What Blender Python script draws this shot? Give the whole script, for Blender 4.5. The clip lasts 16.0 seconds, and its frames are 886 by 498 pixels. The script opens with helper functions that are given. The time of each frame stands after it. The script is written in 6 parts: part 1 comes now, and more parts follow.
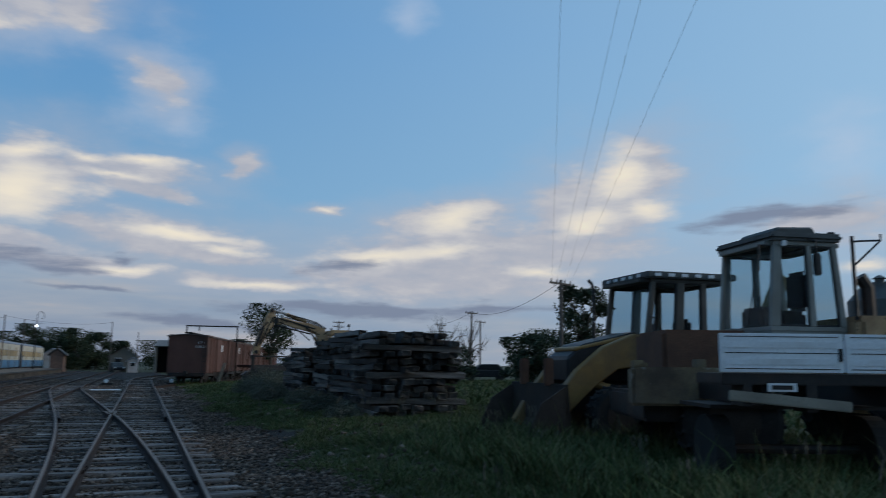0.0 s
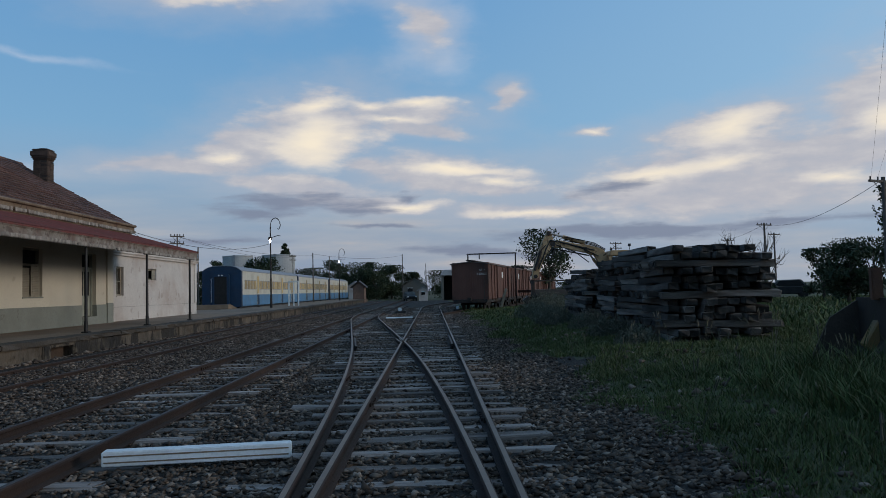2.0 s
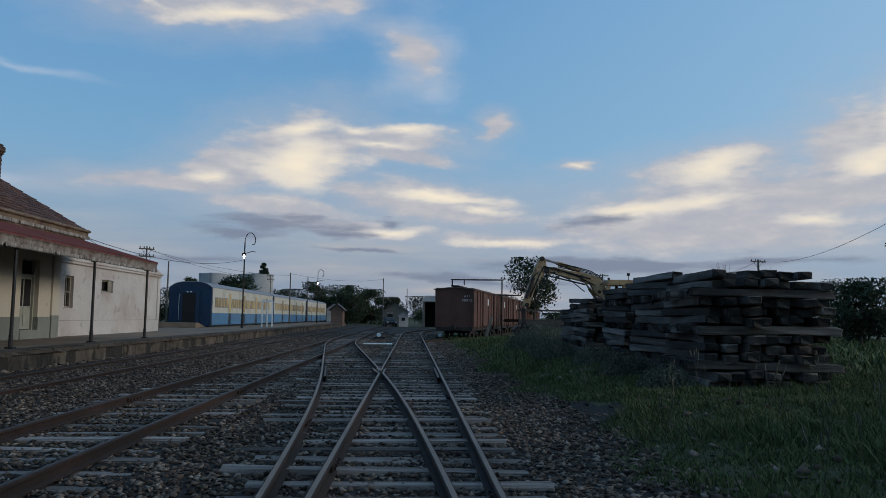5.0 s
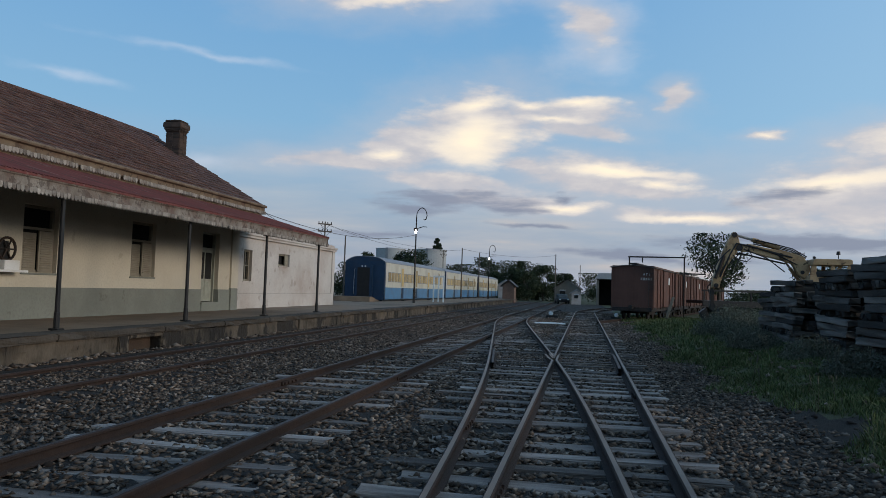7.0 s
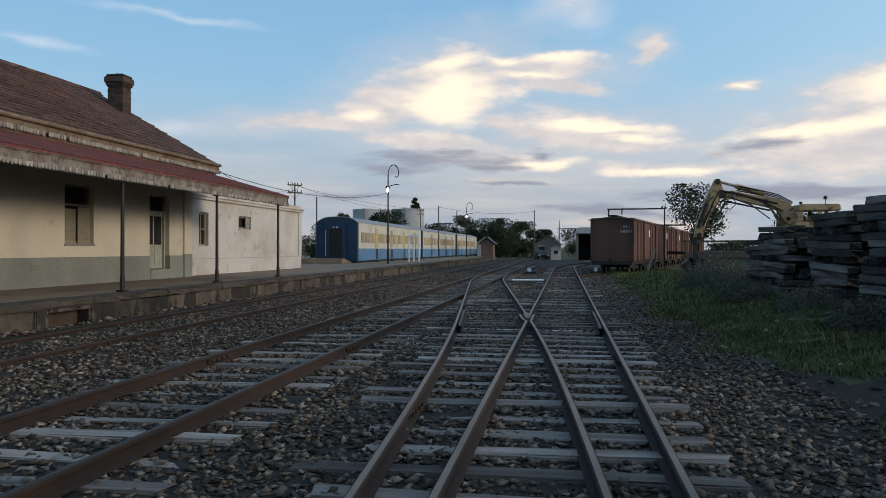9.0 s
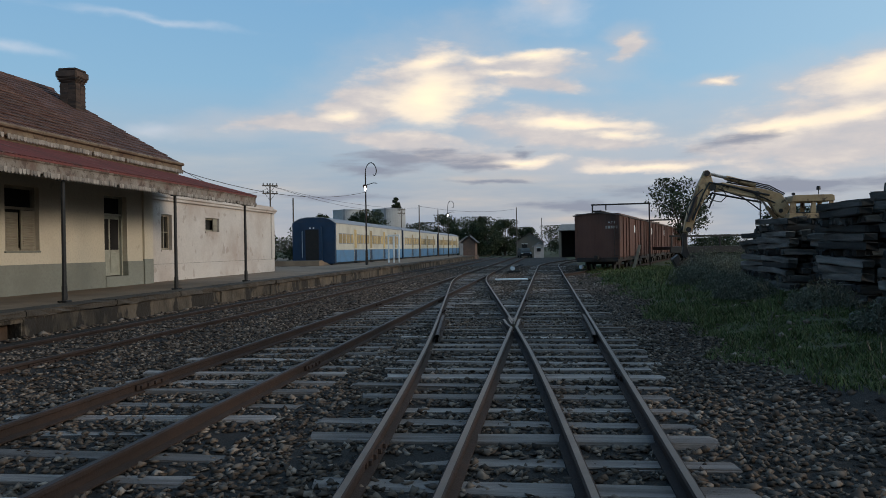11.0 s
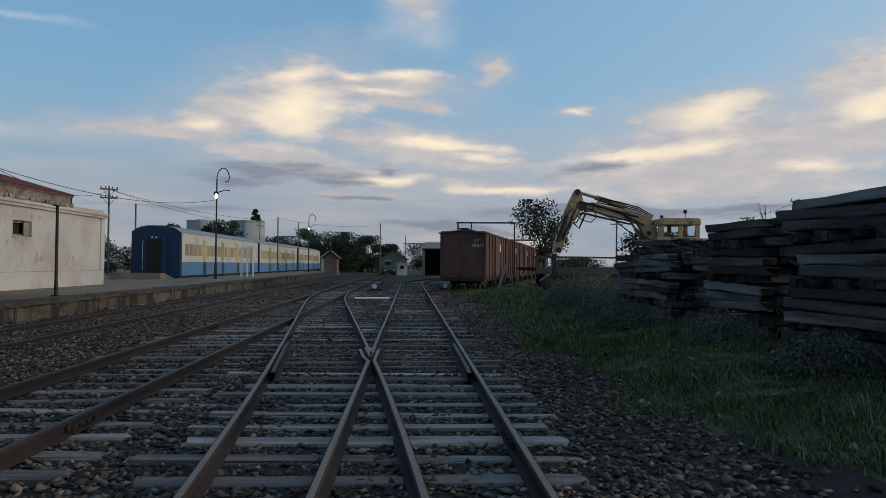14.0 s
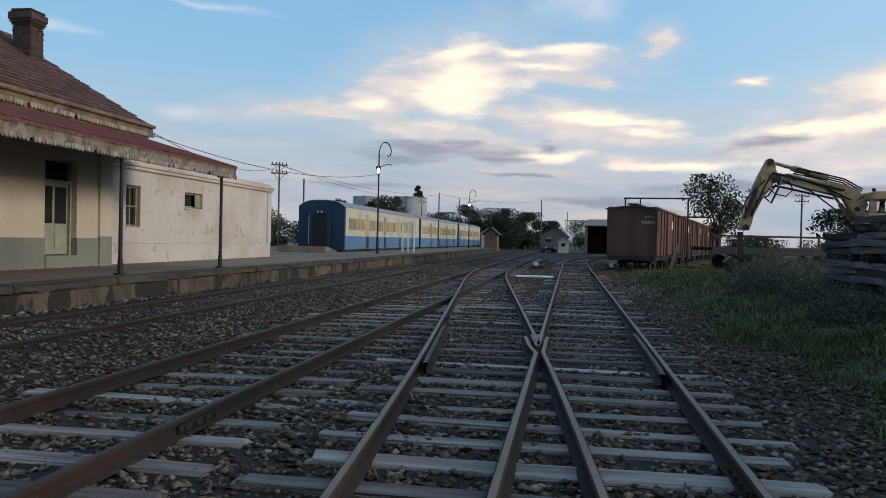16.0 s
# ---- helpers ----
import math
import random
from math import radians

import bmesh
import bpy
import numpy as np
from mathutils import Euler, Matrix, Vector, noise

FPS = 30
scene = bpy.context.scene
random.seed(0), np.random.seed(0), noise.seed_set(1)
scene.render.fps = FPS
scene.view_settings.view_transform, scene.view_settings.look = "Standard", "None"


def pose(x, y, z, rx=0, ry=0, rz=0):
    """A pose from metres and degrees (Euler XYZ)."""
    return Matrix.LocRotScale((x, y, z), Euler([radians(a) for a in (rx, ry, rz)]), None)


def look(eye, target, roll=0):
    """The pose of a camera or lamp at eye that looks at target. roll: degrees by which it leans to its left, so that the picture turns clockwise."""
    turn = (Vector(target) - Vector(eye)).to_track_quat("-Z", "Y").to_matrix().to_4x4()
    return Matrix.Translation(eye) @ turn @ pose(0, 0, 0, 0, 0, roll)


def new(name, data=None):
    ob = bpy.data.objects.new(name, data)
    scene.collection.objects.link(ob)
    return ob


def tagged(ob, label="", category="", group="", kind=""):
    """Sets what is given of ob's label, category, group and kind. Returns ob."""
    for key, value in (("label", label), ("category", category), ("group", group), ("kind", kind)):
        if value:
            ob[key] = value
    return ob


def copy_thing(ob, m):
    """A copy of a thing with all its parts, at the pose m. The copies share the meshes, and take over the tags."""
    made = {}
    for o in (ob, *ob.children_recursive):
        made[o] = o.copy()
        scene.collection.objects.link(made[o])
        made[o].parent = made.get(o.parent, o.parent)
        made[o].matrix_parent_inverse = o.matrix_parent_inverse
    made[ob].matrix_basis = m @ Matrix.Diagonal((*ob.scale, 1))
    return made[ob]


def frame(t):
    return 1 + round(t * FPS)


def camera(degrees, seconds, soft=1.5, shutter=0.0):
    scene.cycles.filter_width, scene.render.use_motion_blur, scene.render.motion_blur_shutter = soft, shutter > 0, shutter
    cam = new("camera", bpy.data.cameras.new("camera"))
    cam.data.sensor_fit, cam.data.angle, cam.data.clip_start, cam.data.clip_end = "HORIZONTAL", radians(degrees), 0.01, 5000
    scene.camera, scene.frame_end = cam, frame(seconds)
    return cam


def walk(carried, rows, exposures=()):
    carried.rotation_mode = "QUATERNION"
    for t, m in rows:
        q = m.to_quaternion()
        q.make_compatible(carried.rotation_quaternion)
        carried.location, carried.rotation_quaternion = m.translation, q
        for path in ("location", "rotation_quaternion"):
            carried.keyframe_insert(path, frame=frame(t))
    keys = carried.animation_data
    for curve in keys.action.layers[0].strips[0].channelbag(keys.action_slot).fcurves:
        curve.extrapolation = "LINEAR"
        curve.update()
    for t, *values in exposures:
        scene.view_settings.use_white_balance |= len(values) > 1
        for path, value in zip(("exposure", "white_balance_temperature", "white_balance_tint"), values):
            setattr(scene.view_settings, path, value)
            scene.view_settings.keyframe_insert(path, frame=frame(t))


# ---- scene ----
cam = camera(60.0, 16.0, 0.75, 0.15)
PATH = [
    (0, (0.675, 6.595, 1.412), (1.388, 8.439, 1.711), 0.7),
    (0.1, (0.686, 6.697, 1.419), (1.289, 8.583, 1.696), 0.1),
    (0.2, (0.726, 6.8, 1.433), (1.213, 8.726, 1.664), -0.7),
    (0.3, (0.755, 6.877, 1.425), (1.134, 8.834, 1.585), -1.7),
    (0.4, (0.815, 6.94, 1.408), (1.097, 8.919, 1.489), -3.1),
    (0.5, (0.863, 7.006, 1.359), (1.084, 8.994, 1.401), -3.7),
    (1, (0.969, 7.401, 1.395), (1.058, 9.399, 1.409), -3.0),
    (1.5, (0.868, 7.909, 1.385), (0.883, 9.907, 1.482), -1.8),
    (2, (0.853, 8.308, 1.382), (0.885, 10.305, 1.489), -1.4),
    (2.5, (0.858, 8.752, 1.402), (0.925, 10.747, 1.53), -0.6),
    (3, (0.722, 9.268, 1.398), (0.83, 11.257, 1.578), 0.5),
    (3.2, (0.7, 9.463, 1.391), (0.813, 11.453, 1.555), 0.4),
    (5.3, (0.733, 11.404, 1.316), (0.792, 13.395, 1.501), 1.0),
    (5.5, (0.669, 11.554, 1.36), (0.699, 13.541, 1.582), 1.1),
    (6, (0.671, 11.897, 1.308), (0.581, 13.888, 1.475), 1.1),
    (6.5, (0.655, 12.432, 1.419), (0.36, 14.406, 1.551), 1.9),
    (7, (0.628, 12.862, 1.424), (0.264, 14.826, 1.528), 1.9),
    (7.5, (0.71, 13.293, 1.367), (0.34, 15.256, 1.457), 1.5),
    (8, (0.688, 13.834, 1.346), (0.243, 15.783, 1.41), 1.0),
    (8.5, (0.672, 14.194, 1.317), (0.344, 16.166, 1.362), 0.2),
    (9, (0.716, 14.585, 1.376), (0.404, 16.56, 1.376), 0.1),
    (9.2, (0.674, 14.758, 1.315), (0.363, 16.734, 1.298), -0.0),
    (11.3, (0.619, 16.314, 1.418), (0.36, 18.297, 1.424), -1.0),
    (11.5, (0.605, 16.497, 1.439), (0.353, 18.48, 1.465), -0.9),
    (12, (0.485, 16.927, 1.388), (0.286, 18.917, 1.427), -0.5),
    (12.5, (0.499, 17.272, 1.388), (0.426, 19.271, 1.438), -1.0),
    (13, (0.537, 17.619, 1.405), (0.431, 19.615, 1.463), -0.7),
    (13.5, (0.499, 18.112, 1.365), (0.425, 20.109, 1.432), 0.2),
    (14, (0.567, 18.49, 1.363), (0.654, 20.488, 1.404), 0.5),
    (14.5, (0.556, 18.898, 1.368), (0.553, 20.897, 1.435), 0.8),
    (15, (0.477, 19.233, 1.377), (0.464, 21.232, 1.443), 0.5),
    (15.5, (0.491, 19.709, 1.387), (0.174, 21.682, 1.44), -0.7),
    (16, (0.365, 20.14, 1.324), (0.04, 22.113, 1.299), 1.3),
]
EXPOSURES = [(0, -0.33, 6000, 8), (0.5, -0.1, 6250, 9), (1.0, -0.05, 6350, 9), (1.5, -0.25, 6200, 9), (2.5, -0.2, 6250, 9), (3.0, -0.3, 6250, 9), (5.5, -0.2, 6250, 8), (6.0, 0.0, 6350, 8), (7.0, 0.0, 6500, 9), (8.0, 0.15, 6750, 10), (9, 0.25, 7050, 10), (11.5, 0.05, 6950, 10), (12.0, 0.05, 6950, 10), (12.5, -0.25, 6900, 10), (13, 0.1, 6800, 10), (13.5, -0.2, 6750, 9), (14.0, -0.15, 6800, 9), (14.5, 0.05, 6850, 10), (15.0, -0.12, 6850, 10), (15.5, 0.1, 6850, 10), (16, 0.28, 7000, 10)]
walk(cam, [(t, look(eye, target, roll)) for t, eye, target, roll in PATH], EXPOSURES)

# ---- world, sun ----
SUN_AZ, SUN_EL = radians(100), radians(12)
world = bpy.data.worlds.new("dusk_sky")
scene.world = world
world.use_nodes = True
WN, WL = world.node_tree.nodes, world.node_tree.links
WN.clear()


def wnode(kind, **values):
    n = WN.new(kind)
    for k, v in values.items():
        if k == "op":
            n.operation = v
        else:
            n.inputs[int(k[1:])].default_value = v
    return n


def wmath(op, a, b=None, clamp=False):
    n = WN.new("ShaderNodeMath")
    n.operation, n.use_clamp = op, clamp
    for i, v in enumerate((a, b)):
        if v is None:
            continue
        if isinstance(v, (int, float)):
            n.inputs[i].default_value = v
        else:
            WL.new(v, n.inputs[i])
    return n.outputs[0]


def wmix(fac, a, b):
    n = WN.new("ShaderNodeMix")
    n.data_type = "RGBA"
    for sock, v in ((n.inputs[0], fac), (n.inputs[6], a), (n.inputs[7], b)):
        if isinstance(v, (int, float)):
            sock.default_value = v
        elif isinstance(v, tuple):
            sock.default_value = (*v, 1)
        else:
            WL.new(v, sock)
    return n.outputs[2]


def wramp(fac, stops):
    n = WN.new("ShaderNodeValToRGB")
    e = n.color_ramp.elements
    while len(e) < len(stops):
        e.new(0.5)
    for el, (p, c) in zip(e, stops):
        el.position, el.color = p, (*c, 1)
    WL.new(fac, n.inputs[0])
    return n.outputs[0]


def build_sky():
    coord = WN.new("ShaderNodeTexCoord").outputs["Generated"]
    sep = WN.new("ShaderNodeSeparateXYZ")
    WL.new(coord, sep.inputs[0])
    az = wmath("MULTIPLY", wmath("ARCTAN2", sep.outputs[0], sep.outputs[1]), 57.29578)
    el = wmath("MULTIPLY", wmath("ARCSINE", sep.outputs[2]), 57.29578)
    flat = WN.new("ShaderNodeCombineXYZ")
    WL.new(az, flat.inputs[0]), WL.new(el, flat.inputs[1])

    def streaks(scale, stretch, detail, seed):
        m = WN.new("ShaderNodeMapping")
        m.inputs["Scale"].default_value = (scale, scale * stretch, 1)
        m.inputs["Location"].default_value = (seed, seed * 0.37, 0)
        WL.new(flat.outputs[0], m.inputs[0])
        n = WN.new("ShaderNodeTexNoise")
        n.inputs["Scale"].default_value, n.inputs["Detail"].default_value = 1.0, detail
        n.inputs["Roughness"].default_value = 0.55
        WL.new(m.outputs[0], n.inputs["Vector"])
        return n

    # warped position for ragged edges
    warp = streaks(0.16, 2.4, 8, 3.1)
    off = WN.new("ShaderNodeVectorMath")
    off.operation = "SUBTRACT"
    WL.new(warp.outputs["Color"], off.inputs[0])
    off.inputs[1].default_value = (0.5, 0.5, 0.5)
    mul = WN.new("ShaderNodeVectorMath")
    mul.operation = "MULTIPLY"
    WL.new(off.outputs[0], mul.inputs[0])
    mul.inputs[1].default_value = (5.0, 1.9, 0)
    add = WN.new("ShaderNodeVectorMath")
    WL.new(flat.outputs[0], add.inputs[0]), WL.new(mul.outputs[0], add.inputs[1])
    pos = add.outputs[0]

    def blob(a, e, w, h, tilt):
        m = WN.new("ShaderNodeMapping")
        m.vector_type = "TEXTURE"
        m.inputs["Location"].default_value = (a, e, 0)
        m.inputs["Rotation"].default_value = (0, 0, radians(tilt))
        m.inputs["Scale"].default_value = (w, h, 1)
        WL.new(pos, m.inputs[0])
        ln = WN.new("ShaderNodeVectorMath")
        ln.operation = "LENGTH"
        WL.new(m.outputs[0], ln.inputs[0])
        return ln.outputs["Value"]

    def field(rows, wide=1.0, high=1.0):
        """Distance from the nearest cloud's heart, one at its rim."""
        out = None
        for a, e, w, h, tilt, strength in rows:
            b = wmath("ADD", blob(a, e, w * wide, h * high, tilt), (1 - strength) * 0.55)
            out = b if out is None else wmath("SMOOTH_MIN", out, b)
        return out

    def within(dist, grain, amount, outer, inner):
        d = wmath("SUBTRACT", dist, wmath("MULTIPLY", wmath("SUBTRACT", grain, 0.5), amount))
        r = WN.new("ShaderNodeMapRange")
        r.interpolation_type = "SMOOTHSTEP"
        r.inputs[1].default_value, r.inputs[2].default_value = outer, inner
        WL.new(d, r.inputs[0])
        return r.outputs[0]

    # blue, paler towards the horizon and towards the west
    t = wmath("DIVIDE", el, 60.0, True)
    base = wramp(t, SKY_STOPS)
    west = WN.new("ShaderNodeMapRange")
    west.inputs[1].default_value, west.inputs[2].default_value = -5, 60
    WL.new(az, west.inputs[0])
    base = wmix(wmath("MULTIPLY", west.outputs[0], 0.85), base, (0.50, 0.735, 0.95))
    nish = WN.new("ShaderNodeTexSky")
    nish.sky_type, nish.sun_disc = "NISHITA", False
    nish.sun_elevation, nish.sun_rotation = SUN_EL, SUN_AZ
    scaled = WN.new("ShaderNodeMix")
    scaled.data_type, scaled.blend_type = "RGBA", "MULTIPLY"
    scaled.inputs[0].default_value = 1.0
    WL.new(nish.outputs[0], scaled.inputs[6])
    scaled.inputs[7].default_value = (0.1, 0.1, 0.1, 1)
    base = wmix(0.12, base, scaled.outputs[2])
    # low haze of lavender streaks
    veil = WN.new("ShaderNodeMapRange")
    veil.interpolation_type = "SMOOTHSTEP"
    veil.inputs[1].default_value, veil.inputs[2].default_value = 12.0, 1.5
    WL.new(el, veil.inputs[0])
    s1 = streaks(0.07, 7.0, 5, 1.7).outputs[0]
    lay = wmath("MULTIPLY", veil.outputs[0], wmath("SMOOTH_MIN", 1.0, wmath("MULTIPLY", s1, 1.35)), True)
    base = wmix(lay, base, wramp(s1, [(0.34, (0.24, 0.30, 0.41)), (0.48, (0.37, 0.40, 0.47)), (0.58, (0.45, 0.46, 0.50)), (0.70, (0.60, 0.53, 0.50))]))
    # thin high cloud
    fine = streaks(0.20, 2.0, 8, 7.7).outputs[0]
    thin = within(field(THIN, 1.2, 1.35), fine, 1.6, 1.5, 0.0)
    base = wmix(wmath("MULTIPLY", thin, 0.5), base, (0.64, 0.70, 0.82))
    # wide veil round the clouds, their soft bodies, lit flanks, bright cores and grey-blue undersides
    fine2 = streaks(0.20, 3.4, 9, 11.3).outputs[0]
    billow = streaks(0.42, 2.2, 6, 4.2).outputs[0]
    streaky = streaks(0.16, 6.5, 7, 2.9).outputs[0]
    hull = field(BODY, 1.12, 1.25)
    base = wmix(wmath("MULTIPLY", within(hull, fine, 1.5, 2.2, 0.5), 0.50), base, (0.52, 0.54, 0.61))
    tone = wmath("ADD", wmath("MULTIPLY", fine2, 0.65), wmath("MULTIPLY", billow, 0.35))
    base = wmix(wmath("MULTIPLY", within(hull, tone, 1.8, 1.15, 0.55), 0.88), base, wramp(tone, [(0.36, (0.50, 0.51, 0.57)), (0.50, (0.60, 0.575, 0.60)), (0.64, (0.73, 0.68, 0.66))]))
    lit = field(LIT, 1.15, 1.4)
    base = wmix(wmath("MULTIPLY", within(lit, tone, 1.9, 1.35, 0.45), 0.75), base, (0.86, 0.79, 0.72))
    base = wmix(wmath("MULTIPLY", within(lit, fine2, 1.1, 0.95, -0.1), 1.0), base, (1.10, 0.95, 0.74))
    base = wmix(wmath("MULTIPLY", within(field(DARK, 1.25, 1.25), streaky, 2.6, 1.3, 0.35), 0.9), base, (0.25, 0.285, 0.38))
    # below the horizon
    under = WN.new("ShaderNodeMapRange")
    under.inputs[1].default_value, under.inputs[2].default_value = -0.5, -3.0
    WL.new(el, under.inputs[0])
    base = wmix(under.outputs[0], base, (0.05, 0.05, 0.05))
    bg = WN.new("ShaderNodeBackground")
    WL.new(base, bg.inputs[0])
    bg.inputs[1].default_value = 1.0
    out = WN.new("ShaderNodeOutputWorld")
    WL.new(bg.outputs[0], out.inputs[0])


SKY_STOPS = [(0.0, (0.40, 0.44, 0.56)), (0.10, (0.36, 0.50, 0.66)), (0.20, (0.24, 0.47, 0.72)), (0.40, (0.155, 0.385, 0.71)), (0.62, (0.13, 0.32, 0.60)), (1.0, (0.10, 0.24, 0.50))]
# azimuth, elevation, half width, half height, tilt, strength (degrees)
THIN = [(-28.6, 15.9, 6.4, 0.32, -3, 0.45), (-37.0, 13.3, 3.4, 0.37, -5, 0.6), (-28.6, 8.6, 1.8, 0.52, 0, 0.6), (1.9, 17.0, 2.1, 1.24, -30, 0.5), (-7.4, 22.0, 4.4, 1.85, 0, 0.45), (0.2, 19.2, 3.5, 2.76, -40, 0.5), (18.3, 25.4, 1.7, 1.47, 0, 0.5), (49.6, 15.0, 3.3, 3.34, 30, 0.25)]
BODY_NORTH = [(-8.3, 12.1, 5.3, 2.19, 8, 1.0), (-13.4, 10.4, 4.4, 1.18, 10, 0.95), (-2.0, 13.2, 4.8, 0.92, -5, 0.95), (-0.6, 12.0, 3.8, 0.54, -8, 0.9), (-18.3, 9.3, 6.2, 0.62, 3, 0.8), (1.3, 8.5, 6.4, 1.25, -6, 0.95), (3.7, 7.6, 4.5, 0.62, -6, 0.8), (-4.1, 9.4, 2.5, 0.59, -10, 0.7), (-10.0, 8.0, 5.9, 0.76, -5, 0.75), (-4.1, 6.6, 6.3, 0.63, -4, 0.8), (7.3, 5.7, 6.1, 0.57, 0, 0.75), (16.8, 7.5, 6.3, 1.6, 12, 0.95)]
BODY_WEST = [(32.4, 11.4, 5.6, 2.81, 25, 1.0), (21.8, 10.9, 4.9, 1.18, 5, 1.0), (26.1, 8.7, 10.5, 1.6, 0, 0.9), (21.0, 6.4, 11.0, 1.6, 0, 0.85), (35.7, 14.2, 2.5, 1.88, 40, 1.0), (48.6, 9.8, 5.6, 1.42, 0, 0.6), (-14.6, 22.2, 7.7, 1.71, 5, 1.0), (-5.8, 23.3, 2.5, 1.34, 0, 0.7), (-0.2, 19.4, 2.4, 1.27, -35, 0.6), (12.9, 11.2, 1.3, 0.35, 0, 0.9), (5.7, 14.0, 1.1, 0.82, 25, 0.7)]
LIT_NORTH = [(-8.6, 11.0, 2.9, 1.6, 10, 1.0), (-15.0, 9.9, 2.2, 0.4, 0, 0.4), (-8.3, 13.7, 3.2, 0.45, 10, 0.75), (-4.0, 13.9, 2.6, 0.32, -3, 0.7), (-2.6, 12.9, 3.0, 0.3, -6, 0.6), (-0.8, 13.9, 2.6, 0.38, -4, 0.6), (2.5, 9.0, 4.6, 0.37, -4, 0.85), (5.3, 8.0, 2.5, 0.33, -5, 0.75), (-1.6, 6.4, 3.0, 0.33, -2, 0.65), (7.3, 5.5, 4.9, 0.28, 0, 0.65), (16.5, 8.0, 5.0, 0.46, 6, 0.85), (12.9, 11.2, 1.2, 0.31, 0, 0.6), (-5.8, 11.5, 2.5, 0.84, 10, 0.5)]
LIT_WEST = [(34.1, 13.9, 2.4, 1.73, 35, 0.95), (31.9, 10.6, 2.6, 0.83, 10, 0.8), (21.8, 10.9, 3.5, 0.84, 5, 0.8), (21.0, 8.3, 3.9, 0.55, 8, 0.6), (36.8, 11.3, 2.4, 0.65, 0, 0.6), (28.2, 6.9, 2.5, 0.5, -5, 0.6), (50.4, 6.8, 2.2, 0.51, 0, 0.6), (-13.7, 21.1, 4.7, 0.53, 8, 0.7), (-19.8, 21.9, 2.8, 0.39, -25, 0.5)]
DARK_NORTH = [(-9.6, 6.7, 3.9, 0.63, -2, 1.0), (-12.9, 5.9, 2.2, 0.42, 0, 0.95), (-6.6, 6.2, 2.6, 0.34, 0, 0.95), (-2.0, 7.2, 1.0, 0.29, 0, 0.85), (-4.1, 4.9, 3.4, 0.21, 0, 0.5), (13.3, 7.0, 3.6, 0.7, 8, 0.25), (18.8, 4.0, 3.4, 0.34, 3, 0.7), (4.1, 2.7, 8.6, 0.37, 0, 0.5), (-16.7, 4.0, 6.7, 0.33, 0, 0.35)]
DARK_WEST = [(45.2, 10.4, 3.9, 0.58, 4, 0.95), (15.5, 3.9, 10.9, 0.46, 0, 0.7), (25.2, 4.2, 5.5, 0.38, 0, 0.7), (-7.4, 6.4, 3.5, 0.48, 8, 0.5)]
BODY, LIT, DARK = BODY_NORTH + BODY_WEST, LIT_NORTH + LIT_WEST, DARK_NORTH + DARK_WEST
build_sky()

sun = new("sun", bpy.data.lights.new("sun", "SUN"))
sun.data.energy, sun.data.angle, sun.data.color = 1.3, radians(14), (1.0, 0.87, 0.72)
sun.matrix_world = look((30 * math.sin(SUN_AZ), 30 * math.cos(SUN_AZ), 30 * math.tan(SUN_EL)), (0, 0, 0))


